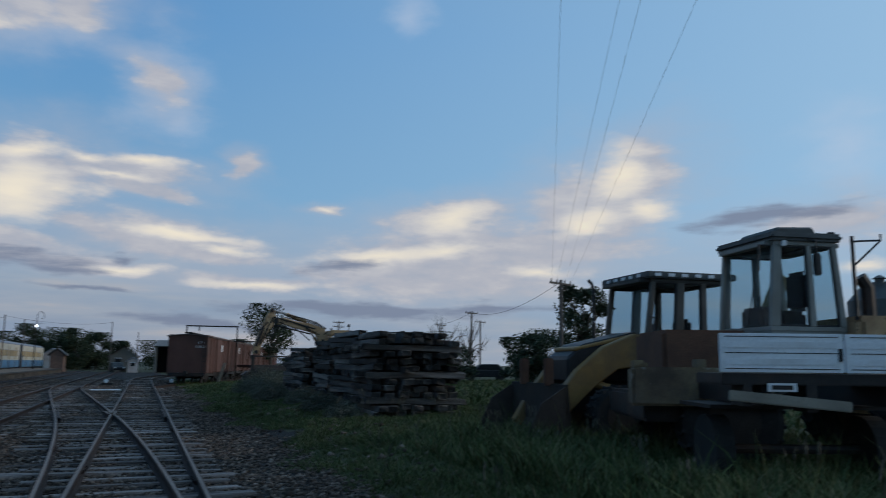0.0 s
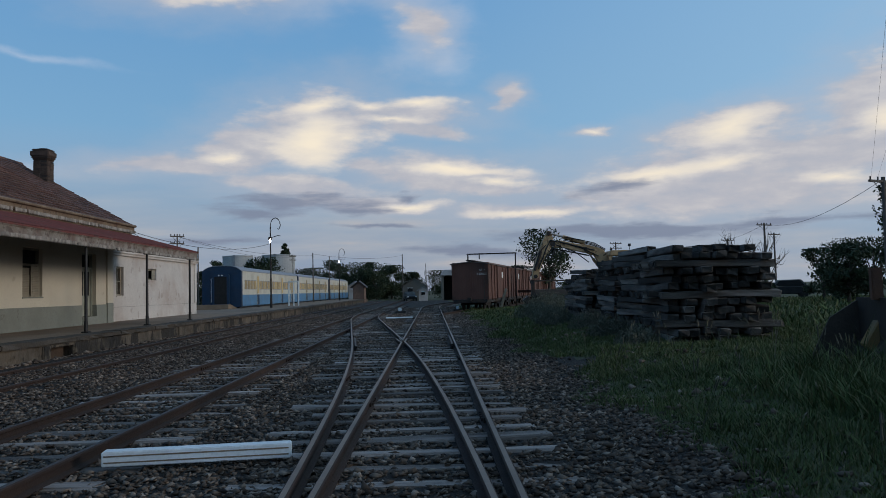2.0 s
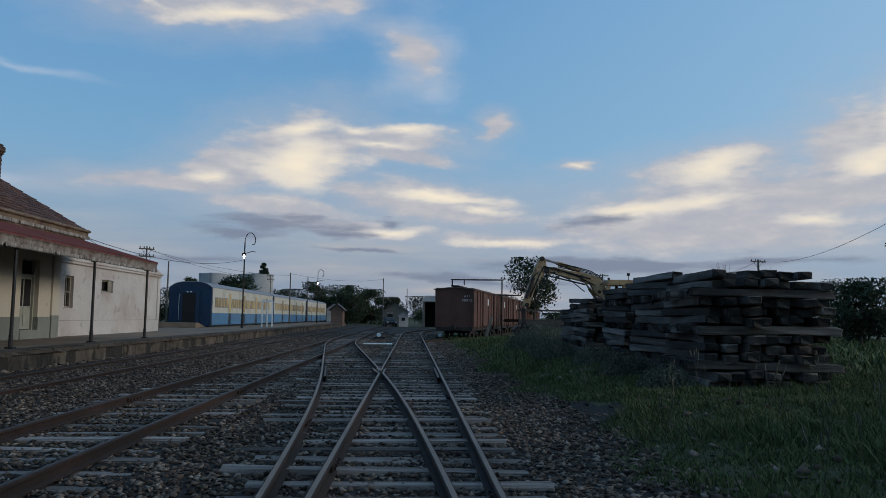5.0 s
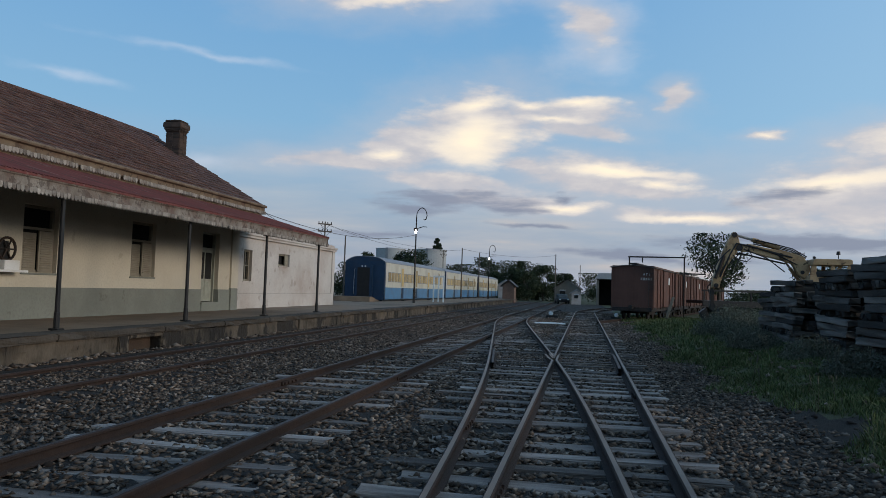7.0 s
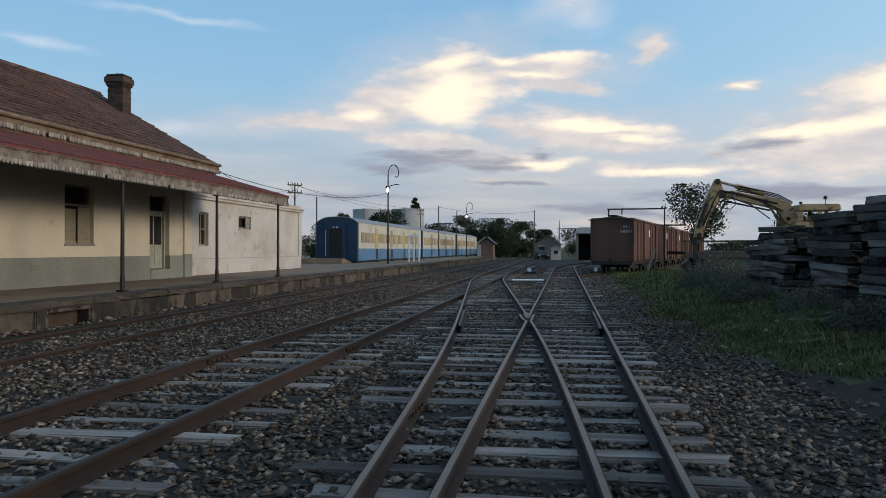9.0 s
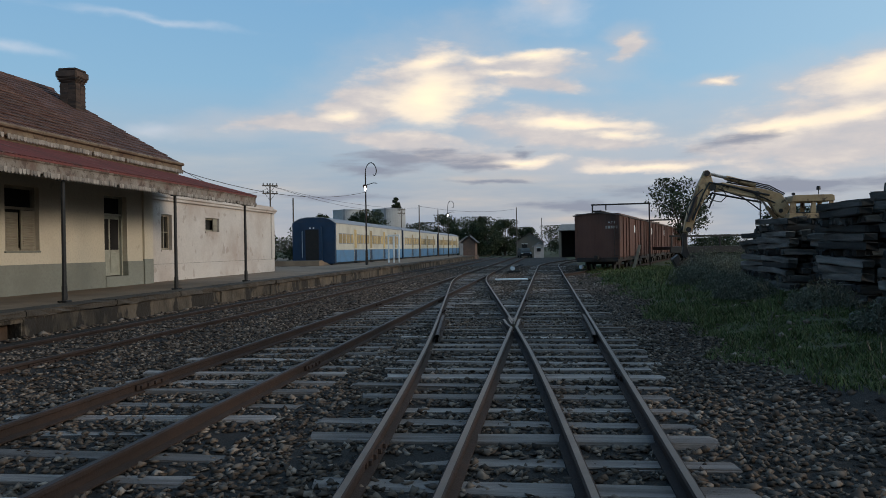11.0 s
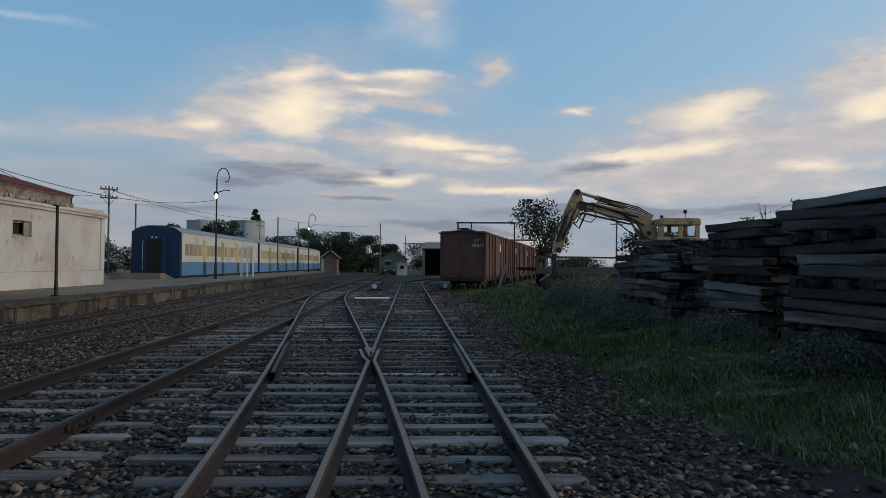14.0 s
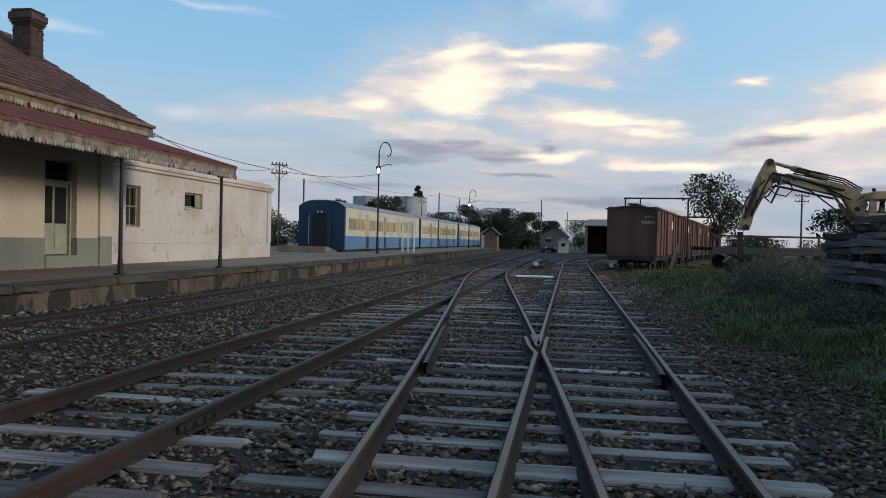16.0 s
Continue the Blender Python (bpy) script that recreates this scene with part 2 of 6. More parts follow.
# ---- materials ----
def mat(name, c1, c2, scale=4.0, rough=0.8, bump=0.3, metal=0.0, fine=40.0, stain=None, stain_scale=0.6, stain_amt=0.5, vary=0.0, stretch=(1, 1, 1), dist=0.01, spec=0.3, world_space=False, flake=None):
    m = bpy.data.materials.new(name)
    m.use_nodes = True
    N, L = m.node_tree.nodes, m.node_tree.links
    b = N["Principled BSDF"]
    b.inputs["Metallic"].default_value = metal
    b.inputs["Specular IOR Level"].default_value = spec
    if world_space:
        src = N.new("ShaderNodeNewGeometry").outputs["Position"]
    else:
        src = N.new("ShaderNodeTexCoord").outputs["Object"]
    info = N.new("ShaderNodeObjectInfo")
    sh = N.new("ShaderNodeVectorMath")
    sh.operation = "MULTIPLY_ADD"
    L.new(info.outputs["Random"], sh.inputs[0])
    sh.inputs[1].default_value = (0, 0, 0) if world_space else (17.0, 31.0, 11.0)
    L.new(src, sh.inputs[2])
    mp = N.new("ShaderNodeMapping")
    mp.inputs["Scale"].default_value = stretch
    L.new(sh.outputs[0], mp.inputs[0])

    def tex(s, d):
        n = N.new("ShaderNodeTexNoise")
        n.inputs["Scale"].default_value, n.inputs["Detail"].default_value = s, d
        n.inputs["Roughness"].default_value = 0.6
        L.new(mp.outputs[0], n.inputs["Vector"])
        return n.outputs[0]

    def rng(v, a, bb):
        r = N.new("ShaderNodeMapRange")
        r.inputs[1].default_value, r.inputs[2].default_value = a, bb
        L.new(v, r.inputs[0])
        return r.outputs[0]

    def mix(f, a, bb):
        n = N.new("ShaderNodeMix")
        n.data_type = "RGBA"
        for sock, v in ((n.inputs[0], f), (n.inputs[6], a), (n.inputs[7], bb)):
            if isinstance(v, (int, float)):
                sock.default_value = v
            elif isinstance(v, tuple):
                sock.default_value = (*v, 1)
            else:
                L.new(v, sock)
        return n.outputs[2]

    f1, f2 = tex(scale, 5), tex(fine, 3)
    col = mix(rng(f1, 0.3, 0.7), c1, c2)
    dark = tuple(x * 0.72 for x in c1)
    mm = N.new("ShaderNodeMath")
    mm.operation = "MULTIPLY"
    L.new(rng(f2, 0.45, 0.75), mm.inputs[0])
    mm.inputs[1].default_value = 0.5
    col = mix(mm.outputs[0], col, dark)
    if stain:
        ms = N.new("ShaderNodeMath")
        ms.operation = "MULTIPLY"
        L.new(rng(tex(stain_scale, 6), 0.48, 0.68), ms.inputs[0])
        ms.inputs[1].default_value = stain_amt
        col = mix(ms.outputs[0], col, stain)
    if flake:
        colour, size, level, amount = flake
        mf = N.new("ShaderNodeMath")
        mf.operation = "MULTIPLY"
        L.new(rng(tex(size, 9), level, level + 0.035), mf.inputs[0])
        mf.inputs[1].default_value = amount
        col = mix(mf.outputs[0], col, colour)
    if vary:
        hs = N.new("ShaderNodeHueSaturation")
        v = N.new("ShaderNodeMapRange")
        v.inputs[3].default_value, v.inputs[4].default_value = 1 - vary, 1 + vary
        L.new(info.outputs["Random"], v.inputs[0])
        L.new(v.outputs[0], hs.inputs["Value"])
        L.new(col, hs.inputs["Color"])
        col = hs.outputs[0]
    L.new(col, b.inputs["Base Color"])
    rr = N.new("ShaderNodeMapRange")
    rr.inputs[3].default_value, rr.inputs[4].default_value = max(0.05, rough - 0.12), min(1, rough + 0.12)
    L.new(f1, rr.inputs[0])
    L.new(rr.outputs[0], b.inputs["Roughness"])
    if bump:
        bp = N.new("ShaderNodeBump")
        bp.inputs["Strength"].default_value, bp.inputs["Distance"].default_value = bump, dist
        ad = N.new("ShaderNodeMath")
        L.new(f1, ad.inputs[0]), L.new(f2, ad.inputs[1])
        L.new(ad.outputs[0], bp.inputs["Height"])
        L.new(bp.outputs[0], b.inputs["Normal"])
    return m


def island_mat(name, cols, rough=0.9, spec=0.2, fine=30.0, translucent=0.0):
    """Colour varied from piece to piece of one joined mesh."""
    m = bpy.data.materials.new(name)
    m.use_nodes = True
    N, L = m.node_tree.nodes, m.node_tree.links
    b = N["Principled BSDF"]
    b.inputs["Roughness"].default_value, b.inputs["Specular IOR Level"].default_value = rough, spec
    g = N.new("ShaderNodeNewGeometry")
    r = N.new("ShaderNodeValToRGB")
    e = r.color_ramp.elements
    while len(e) < len(cols):
        e.new(0.5)
    for i, (x, c) in enumerate(zip(e, cols)):
        x.position, x.color = i / (len(cols) - 1), (*c, 1)
    L.new(g.outputs["Random Per Island"], r.inputs[0])
    n = N.new("ShaderNodeTexNoise")
    n.inputs["Scale"].default_value = fine
    L.new(g.outputs["Position"], n.inputs["Vector"])
    big = N.new("ShaderNodeTexNoise")
    big.inputs["Scale"].default_value = 0.5
    L.new(g.outputs["Position"], big.inputs["Vector"])
    sm = N.new("ShaderNodeMath")
    L.new(n.outputs[0], sm.inputs[0]), L.new(big.outputs[0], sm.inputs[1])
    mr = N.new("ShaderNodeMapRange")
    mr.inputs[1].default_value, mr.inputs[2].default_value = 0.6, 1.4
    mr.inputs[3].default_value, mr.inputs[4].default_value = 0.6, 1.3
    L.new(sm.outputs[0], mr.inputs[0])
    hs = N.new("ShaderNodeHueSaturation")
    L.new(mr.outputs[0], hs.inputs["Value"])
    L.new(r.outputs[0], hs.inputs["Color"])
    L.new(hs.outputs[0], b.inputs["Base Color"])
    if translucent:
        b.inputs["Transmission Weight"].default_value = 0.0
        b.inputs["Subsurface Weight"].default_value = 0.0
    return m


def glass_mat(name, tint=(0.6, 0.7, 0.75)):
    m = bpy.data.materials.new(name)
    m.use_nodes = True
    b = m.node_tree.nodes["Principled BSDF"]
    b.inputs["Base Color"].default_value = (*tint, 1)
    b.inputs["Roughness"].default_value, b.inputs["Transmission Weight"].default_value, b.inputs["IOR"].default_value = 0.03, 1.0, 1.1
    return m


def glow_mat(name, colour, strength):
    m = bpy.data.materials.new(name)
    m.use_nodes = True
    b = m.node_tree.nodes["Principled BSDF"]
    b.inputs["Emission Color"].default_value = (*colour, 1)
    b.inputs["Emission Strength"].default_value = strength
    return m


M_GROUND = mat("gravel_bed", (0.017, 0.013, 0.010), (0.038, 0.028, 0.022), 6, 0.95, 0.8, 0, 55, (0.026, 0.022, 0.019), 0.35, 0.6, dist=0.03, world_space=True)
M_SOIL = mat("grassy_soil", (0.045, 0.048, 0.022), (0.075, 0.078, 0.036), 2.0, 1.0, 0.8, 0, 30, (0.09, 0.075, 0.05), 0.4, 0.4, dist=0.03, world_space=True)
M_STONE = island_mat("ballast_stone", [(0.026, 0.019, 0.014), (0.088, 0.063, 0.048), (0.144, 0.107, 0.083), (0.042, 0.028, 0.020), (0.299, 0.233, 0.185), (0.105, 0.075, 0.056), (0.028, 0.020, 0.016), (0.184, 0.140, 0.109), (0.075, 0.050, 0.036)])
M_GRASS = island_mat("grass_blades", [(0.043, 0.063, 0.020), (0.071, 0.096, 0.031), (0.105, 0.133, 0.046), (0.156, 0.140, 0.071), (0.060, 0.083, 0.029), (0.051, 0.067, 0.026)], 0.85)
M_SLEEPER = mat("weathered_sleeper", (0.139, 0.110, 0.095), (0.341, 0.286, 0.253), 3, 0.92, 0.9, 0, 60, (0.070, 0.053, 0.044), 2.2, 0.85, 0.6, (0.25, 3, 3))
M_OLD_SLEEPER = mat("old_dark_sleeper", (0.042, 0.035, 0.030), (0.145, 0.122, 0.104), 3, 0.95, 0.9, 0, 40, (0.30, 0.265, 0.235), 1.0, 0.65, 0.8, (3, 0.3, 3), dist=0.02)
M_OLD_END = mat("tarry_end_grain", (0.018, 0.015, 0.013), (0.05, 0.042, 0.036), 12, 0.95, 0.9, 0, 60, (0.10, 0.085, 0.07), 2.5, 0.4, 0.8, dist=0.01)
M_RUST_RAIL = mat("rusty_rail_side", (0.029, 0.018, 0.0145), (0.054, 0.032, 0.024), 8, 0.88, 0.5, 0.1, 60, (0.024, 0.017, 0.014), 1.0, 0.6)
M_RAIL_TOP = mat("worn_rail_head", (0.135, 0.092, 0.064), (0.21, 0.152, 0.112), 5, 0.5, 0.1, 0.15, 70, (0.085, 0.047, 0.029), 0.7, 0.7)
M_RAIL_DULL = mat("dull_rail_head", (0.044, 0.030, 0.024), (0.072, 0.049, 0.038), 5, 0.6, 0.3, 0.3, 70, (0.085, 0.048, 0.033), 1.5, 0.5)
M_PLATFORM = mat("platform_slab", (0.17, 0.118, 0.08), (0.26, 0.185, 0.127), 1.2, 0.95, 0.3, 0, 30, (0.105, 0.08, 0.058), 0.35, 0.8, world_space=True)
M_KERB = mat("platform_render", (0.075, 0.058, 0.043), (0.16, 0.125, 0.092), 1.1, 0.95, 0.9, 0, 14, (0.020, 0.017, 0.014), 0.9, 1.0, dist=0.03, world_space=True, flake=((0.022, 0.018, 0.015), 1.5, 0.52, 0.9), stretch=(1, 1, 0.5))
M_OLD_BRICK = mat("grimy_brick", (0.07, 0.045, 0.032), (0.13, 0.085, 0.06), 6, 0.95, 0.7, 0, 30, (0.035, 0.028, 0.022), 1.5, 0.8, world_space=True)
M_COPING = mat("dark_stained_coping", (0.04, 0.032, 0.025), (0.085, 0.067, 0.052), 1.6, 0.95, 0.8, 0, 16, (0.15, 0.118, 0.09), 0.5, 0.4, dist=0.03, world_space=True)
M_BRICK = mat("old_brick", (0.12, 0.075, 0.058), (0.19, 0.12, 0.092), 6, 0.95, 0.5, 0, 40, (0.07, 0.055, 0.046), 1.0, 0.6)
M_CREAM = mat("cream_plaster", (0.519, 0.462, 0.369), (0.588, 0.530, 0.433), 0.7, 0.9, 0.2, 0, 20, (0.431, 0.370, 0.289), 0.45, 0.6, world_space=True, flake=((0.353, 0.300, 0.235), 2.3, 0.66, 0.5))
M_DADO = mat("grey_green_plaster", (0.191, 0.200, 0.175), (0.245, 0.252, 0.221), 0.8, 0.9, 0.15, 0, 20, (0.152, 0.150, 0.130), 0.7, 0.55, world_space=True, flake=((0.118, 0.110, 0.092), 2.9, 0.65, 0.5))
M_WHITE = mat("peeling_whitewash", (0.484, 0.432, 0.395), (0.577, 0.521, 0.479), 0.9, 0.9, 0.3, 0, 22, (0.372, 0.288, 0.244), 0.42, 0.75, world_space=True, flake=((0.242, 0.186, 0.150), 1.7, 0.60, 0.42))
M_TILE = mat("roof_tile_clay", (0.086, 0.042, 0.032), (0.131, 0.065, 0.047), 5, 0.9, 0.4, 0, 40, (0.063, 0.044, 0.040), 0.8, 0.6, 0.35)
M_RED_IRON = mat("red_painted_iron", (0.14, 0.040, 0.034), (0.22, 0.068, 0.055), 2, 0.75, 0.2, 0, 20, (0.085, 0.045, 0.036), 1.1, 0.9, world_space=True, flake=((0.26, 0.14, 0.11), 2.2, 0.60, 0.6), stretch=(0.5, 2.5, 1))
M_VALANCE = mat("flaking_painted_wood", (0.15, 0.115, 0.092), (0.32, 0.275, 0.235), 2.5, 0.9, 0.5, 0, 30, (0.13, 0.068, 0.05), 1.7, 0.85, 0.12, world_space=True, flake=((0.07, 0.048, 0.038), 7.5, 0.54, 0.6))
M_CORNICE = mat("ochre_painted_wood", (0.15, 0.105, 0.07), (0.25, 0.18, 0.122), 3, 0.9, 0.4, 0, 40, (0.12, 0.07, 0.05), 1.2, 0.9, 0.1, world_space=True, flake=((0.06, 0.038, 0.028), 6.5, 0.57, 0.6))
# board colour darkened to deepen the shade under the canopy
M_CANOPY_SHADE = mat("dark_canopy_boards", (0.05, 0.045, 0.04), (0.085, 0.075, 0.065), 3, 0.9, 0.4, 0, 40)
M_IRON = mat("dark_iron", (0.022, 0.02, 0.02), (0.045, 0.038, 0.034), 6, 0.6, 0.3, 0.3, 60, (0.09, 0.05, 0.03), 2.0, 0.5)
M_SHUTTER = mat("faded_shutter", (0.235, 0.205, 0.16), (0.31, 0.275, 0.215), 8, 0.85, 0.3, 0, 60, (0.13, 0.105, 0.08), 2, 0.6)
M_DOOR = mat("pale_green_door", (0.29, 0.30, 0.255), (0.37, 0.375, 0.32), 5, 0.8, 0.3, 0, 50, (0.18, 0.16, 0.125), 2, 0.6)
# near-black colour stands in for the unlit space behind openings and panes
M_DARK = mat("painted_dark_interior", (0.012, 0.012, 0.013), (0.025, 0.023, 0.022), 3, 0.9, 0.1)
M_BOX = mat("oxide_red_boards", (0.108, 0.050, 0.037), (0.142, 0.067, 0.049), 2, 0.85, 0.3, 0, 40, (0.058, 0.037, 0.030), 0.5, 0.9, 0.04, world_space=True)
M_BOXROOF = mat("wagon_roof_sheet", (0.09, 0.075, 0.07), (0.14, 0.11, 0.10), 2, 0.8, 0.3)
M_BLUE = mat("dark_blue_coach_paint", (0.008, 0.026, 0.058), (0.013, 0.038, 0.082), 1.5, 0.5, 0.1, 0, 30, (0.03, 0.036, 0.048), 0.8, 0.5)
M_LBLUE = mat("mid_blue_coach_paint", (0.07, 0.185, 0.33), (0.10, 0.235, 0.40), 1.5, 0.5, 0.1, 0, 30, (0.09, 0.12, 0.16), 0.8, 0.6)
M_COACH_CREAM = mat("cream_coach_paint", (0.48, 0.45, 0.38), (0.57, 0.535, 0.45), 1.5, 0.5, 0.1, 0, 30, (0.33, 0.29, 0.235), 0.8, 0.6)
M_AMBER = mat("drawn_amber_blind", (0.36, 0.25, 0.10), (0.48, 0.34, 0.145), 3, 0.6, 0.1, 0, 20, (0.16, 0.115, 0.06), 1.0, 0.6, 0.35)
M_COACH_ROOF = mat("grey_coach_roof", (0.20, 0.21, 0.23), (0.27, 0.28, 0.30), 1.5, 0.7, 0.1)
M_YELLOW = mat("faded_machine_yellow", (0.38, 0.235, 0.115), (0.48, 0.32, 0.18), 2.5, 0.65, 0.3, 0, 40, (0.17, 0.09, 0.05), 1.6, 0.8, flake=((0.06, 0.04, 0.028), 3.4, 0.57, 0.85))
M_ORANGE = mat("dirty_loader_yellow", (0.22, 0.125, 0.04), (0.29, 0.175, 0.06), 2.5, 0.6, 0.2, 0, 40, (0.12, 0.08, 0.05), 1.3, 0.7)
M_BLACK = mat("black_paint", (0.012, 0.012, 0.013), (0.028, 0.026, 0.026), 3, 0.5, 0.2)
M_RUBBER = mat("tyre_rubber", (0.016, 0.016, 0.016), (0.035, 0.033, 0.03), 4, 0.9, 0.4)
M_CABGREY = mat("pale_grey_cab_paint", (0.19, 0.188, 0.168), (0.265, 0.26, 0.23), 2.5, 0.5, 0.1, 0, 40, (0.15, 0.13, 0.10), 1.0, 0.6)
M_CABDARK = mat("grimy_dark_cab_paint", (0.045, 0.043, 0.038), (0.085, 0.08, 0.07), 3, 0.6, 0.2, 0, 40, (0.13, 0.11, 0.085), 1.0, 0.6)
M_CABROOF = mat("dark_cab_roof", (0.07, 0.072, 0.07), (0.11, 0.112, 0.105), 3, 0.6, 0.1, 0, 40, (0.05, 0.045, 0.04), 1.0, 0.5)
M_BUCKET = mat("dark_scuffed_steel", (0.032, 0.026, 0.022), (0.06, 0.047, 0.038), 3, 0.85, 0.5, 0.1, 40, (0.09, 0.06, 0.04), 0.9, 0.5)
M_RUST = mat("rusted_steel", (0.10, 0.05, 0.033), (0.17, 0.085, 0.05), 3, 0.9, 0.5, 0.1, 40, (0.06, 0.04, 0.03), 0.8, 0.6)
M_MOTTLED = mat("mottled_worn_steel", (0.15, 0.115, 0.085), (0.27, 0.19, 0.09), 2, 0.8, 0.4, 0.1, 40, (0.075, 0.05, 0.035), 1.2, 0.9, flake=((0.30, 0.27, 0.22), 2.8, 0.58, 0.6))
M_WHITEPAINT = mat("white_paint", (0.70, 0.70, 0.70), (0.78, 0.78, 0.78), 2, 0.6, 0.15, 0, 40, (0.5, 0.48, 0.45), 1.2, 0.5)
M_BARK = mat("tree_bark", (0.05, 0.04, 0.032), (0.09, 0.075, 0.06), 5, 0.95, 0.8, 0, 30, dist=0.03)
M_LEAF = island_mat("leaves", [(0.017, 0.026, 0.013), (0.028, 0.040, 0.019), (0.038, 0.052, 0.026), (0.052, 0.060, 0.032)], 0.75)
M_POLE = mat("timber_pole", (0.08, 0.068, 0.06), (0.13, 0.11, 0.095), 4, 0.95, 0.4)
M_CONCRETE = mat("pale_concrete", (0.34, 0.34, 0.34), (0.42, 0.42, 0.42), 0.3, 0.9, 0.1, 0, 4, (0.28, 0.28, 0.28), 0.1, 0.5)
M_HOUSE = mat("dull_house_render", (0.13, 0.12, 0.10), (0.18, 0.165, 0.14), 0.5, 0.9, 0.2, 0, 6, (0.09, 0.08, 0.07), 0.3, 0.6)
M_GLASS = glass_mat("cab_glass")
M_LAMP = glow_mat("lit_lamp_globe", (0.95, 0.97, 1.0), 6.0)


# ---- mesh helpers ----
def part(name, bm, material, parent=None, label=""):
    me = bpy.data.meshes.new(name)
    bm.to_mesh(me)
    bm.free()
    me.materials.append(material)
    ob = new(name, me)
    if parent is not None:
        ob.parent = parent
    if label:
        ob["label"] = label
    return ob


def thing(name, at=(0, 0, 0), rz=0.0, label="", category="", group="", kind=""):
    ob = new(name)
    ob.matrix_world = pose(*at, 0, 0, rz)
    return tagged(ob, label, category, group, kind)


def put_box(bm, x0, x1, y0, y1, z0, z1, bevel=0.0):
    r = bmesh.ops.create_cube(bm, size=1.0)
    vs = r["verts"]
    for v in vs:
        v.co = Vector(((x0 + x1) / 2 + v.co.x * (x1 - x0), (y0 + y1) / 2 + v.co.y * (y1 - y0), (z0 + z1) / 2 + v.co.z * (z1 - z0)))
    if bevel:
        es = list({e for v in vs for e in v.link_edges})
        bmesh.ops.bevel(bm, geom=es, offset=bevel, segments=2, affect="EDGES")
    return vs


def box(x0, x1, y0, y1, z0, z1, bevel=0.0):
    bm = bmesh.new()
    put_box(bm, x0, x1, y0, y1, z0, z1, bevel)
    return bm


def put_tube(bm, pts, r, n=8, caps=True):
    """A round bar through points; r is one radius or one for each point."""
    pts = [Vector(p) for p in pts]
    rs = r if isinstance(r, (list, tuple)) else [r] * len(pts)
    rings = []
    for i, p in enumerate(pts):
        d = (pts[min(i + 1, len(pts) - 1)] - pts[max(i - 1, 0)]).normalized()
        a = d.orthogonal().normalized() if i == 0 else (prev - d * prev.dot(d)).normalized()
        prev = a
        b = d.cross(a)
        rings.append([bm.verts.new(p + rs[i] * (math.cos(2 * math.pi * k / n) * a + math.sin(2 * math.pi * k / n) * b)) for k in range(n)])
    for q, w in zip(rings, rings[1:]):
        for k in range(n):
            bm.faces.new((q[k], q[(k + 1) % n], w[(k + 1) % n], w[k]))
    if caps:
        bm.faces.new(rings[0][::-1]), bm.faces.new(rings[-1])


def tube(pts, r, n=8):
    bm = bmesh.new()
    put_tube(bm, pts, r, n)
    return bm


def prism(poly, axis, a, b, bevel=0.0):
    """A flat outline pushed along an axis. poly: pairs in the other two axes, in order."""
    bm = bmesh.new()

    def at(u, v, w):
        return {"x": (w, u, v), "y": (u, w, v), "z": (u, v, w)}[axis]

    lo = [bm.verts.new(at(u, v, a)) for u, v in poly]
    hi = [bm.verts.new(at(u, v, b)) for u, v in poly]
    bm.faces.new(lo), bm.faces.new(hi[::-1])
    for i in range(len(poly)):
        j = (i + 1) % len(poly)
        bm.faces.new((lo[j], lo[i], hi[i], hi[j]))
    bmesh.ops.recalc_face_normals(bm, faces=bm.faces)
    if bevel:
        bmesh.ops.bevel(bm, geom=list(bm.edges), offset=bevel, segments=1, affect="EDGES")
    return bm


def raw(name, verts, faces, material, parent=None, smooth=False):
    me = bpy.data.meshes.new(name)
    verts = np.asarray(verts, dtype=np.float32)
    faces = np.asarray(faces, dtype=np.int32)
    k = faces.shape[1]
    me.vertices.add(len(verts)), me.loops.add(faces.size), me.polygons.add(len(faces))
    me.vertices.foreach_set("co", verts.ravel())
    me.loops.foreach_set("vertex_index", faces.ravel())
    me.polygons.foreach_set("loop_start", np.arange(0, faces.size, k, dtype=np.int32))
    me.update(calc_edges=True)
    me.validate()
    me.materials.append(material)
    ob = new(name, me)
    if parent is not None:
        ob.parent = parent
    return ob


def smooth01(t):
    t = np.clip(t, 0, 1)
    return t * t * (3 - 2 * t)


# ---- ground ----
def ground_z(x, y):
    """Height of the ground: gravel bed, a grassy bank to the east, level further off."""
    x, y = np.asarray(x, float), np.asarray(y, float)
    bank = 0.36 * smooth01((x - 2.3) / 3.2) * smooth01((72 - y) / 25)
    lump = 0.03 * np.sin(1.7 * x + 0.6 * y) * np.cos(0.9 * y - 0.4 * x) + 0.02 * np.sin(3.1 * y + x)
    bank = bank + 0.07 * smooth01((-4.9 - x) / 1.1) * smooth01((x + 8.6) / 0.2) + 0.05 * smooth01((-7.4 - x) / 0.5)
    return -0.157 + bank + lump * smooth01((x - 2.2) / 1.5) * smooth01((120 - y) / 40)


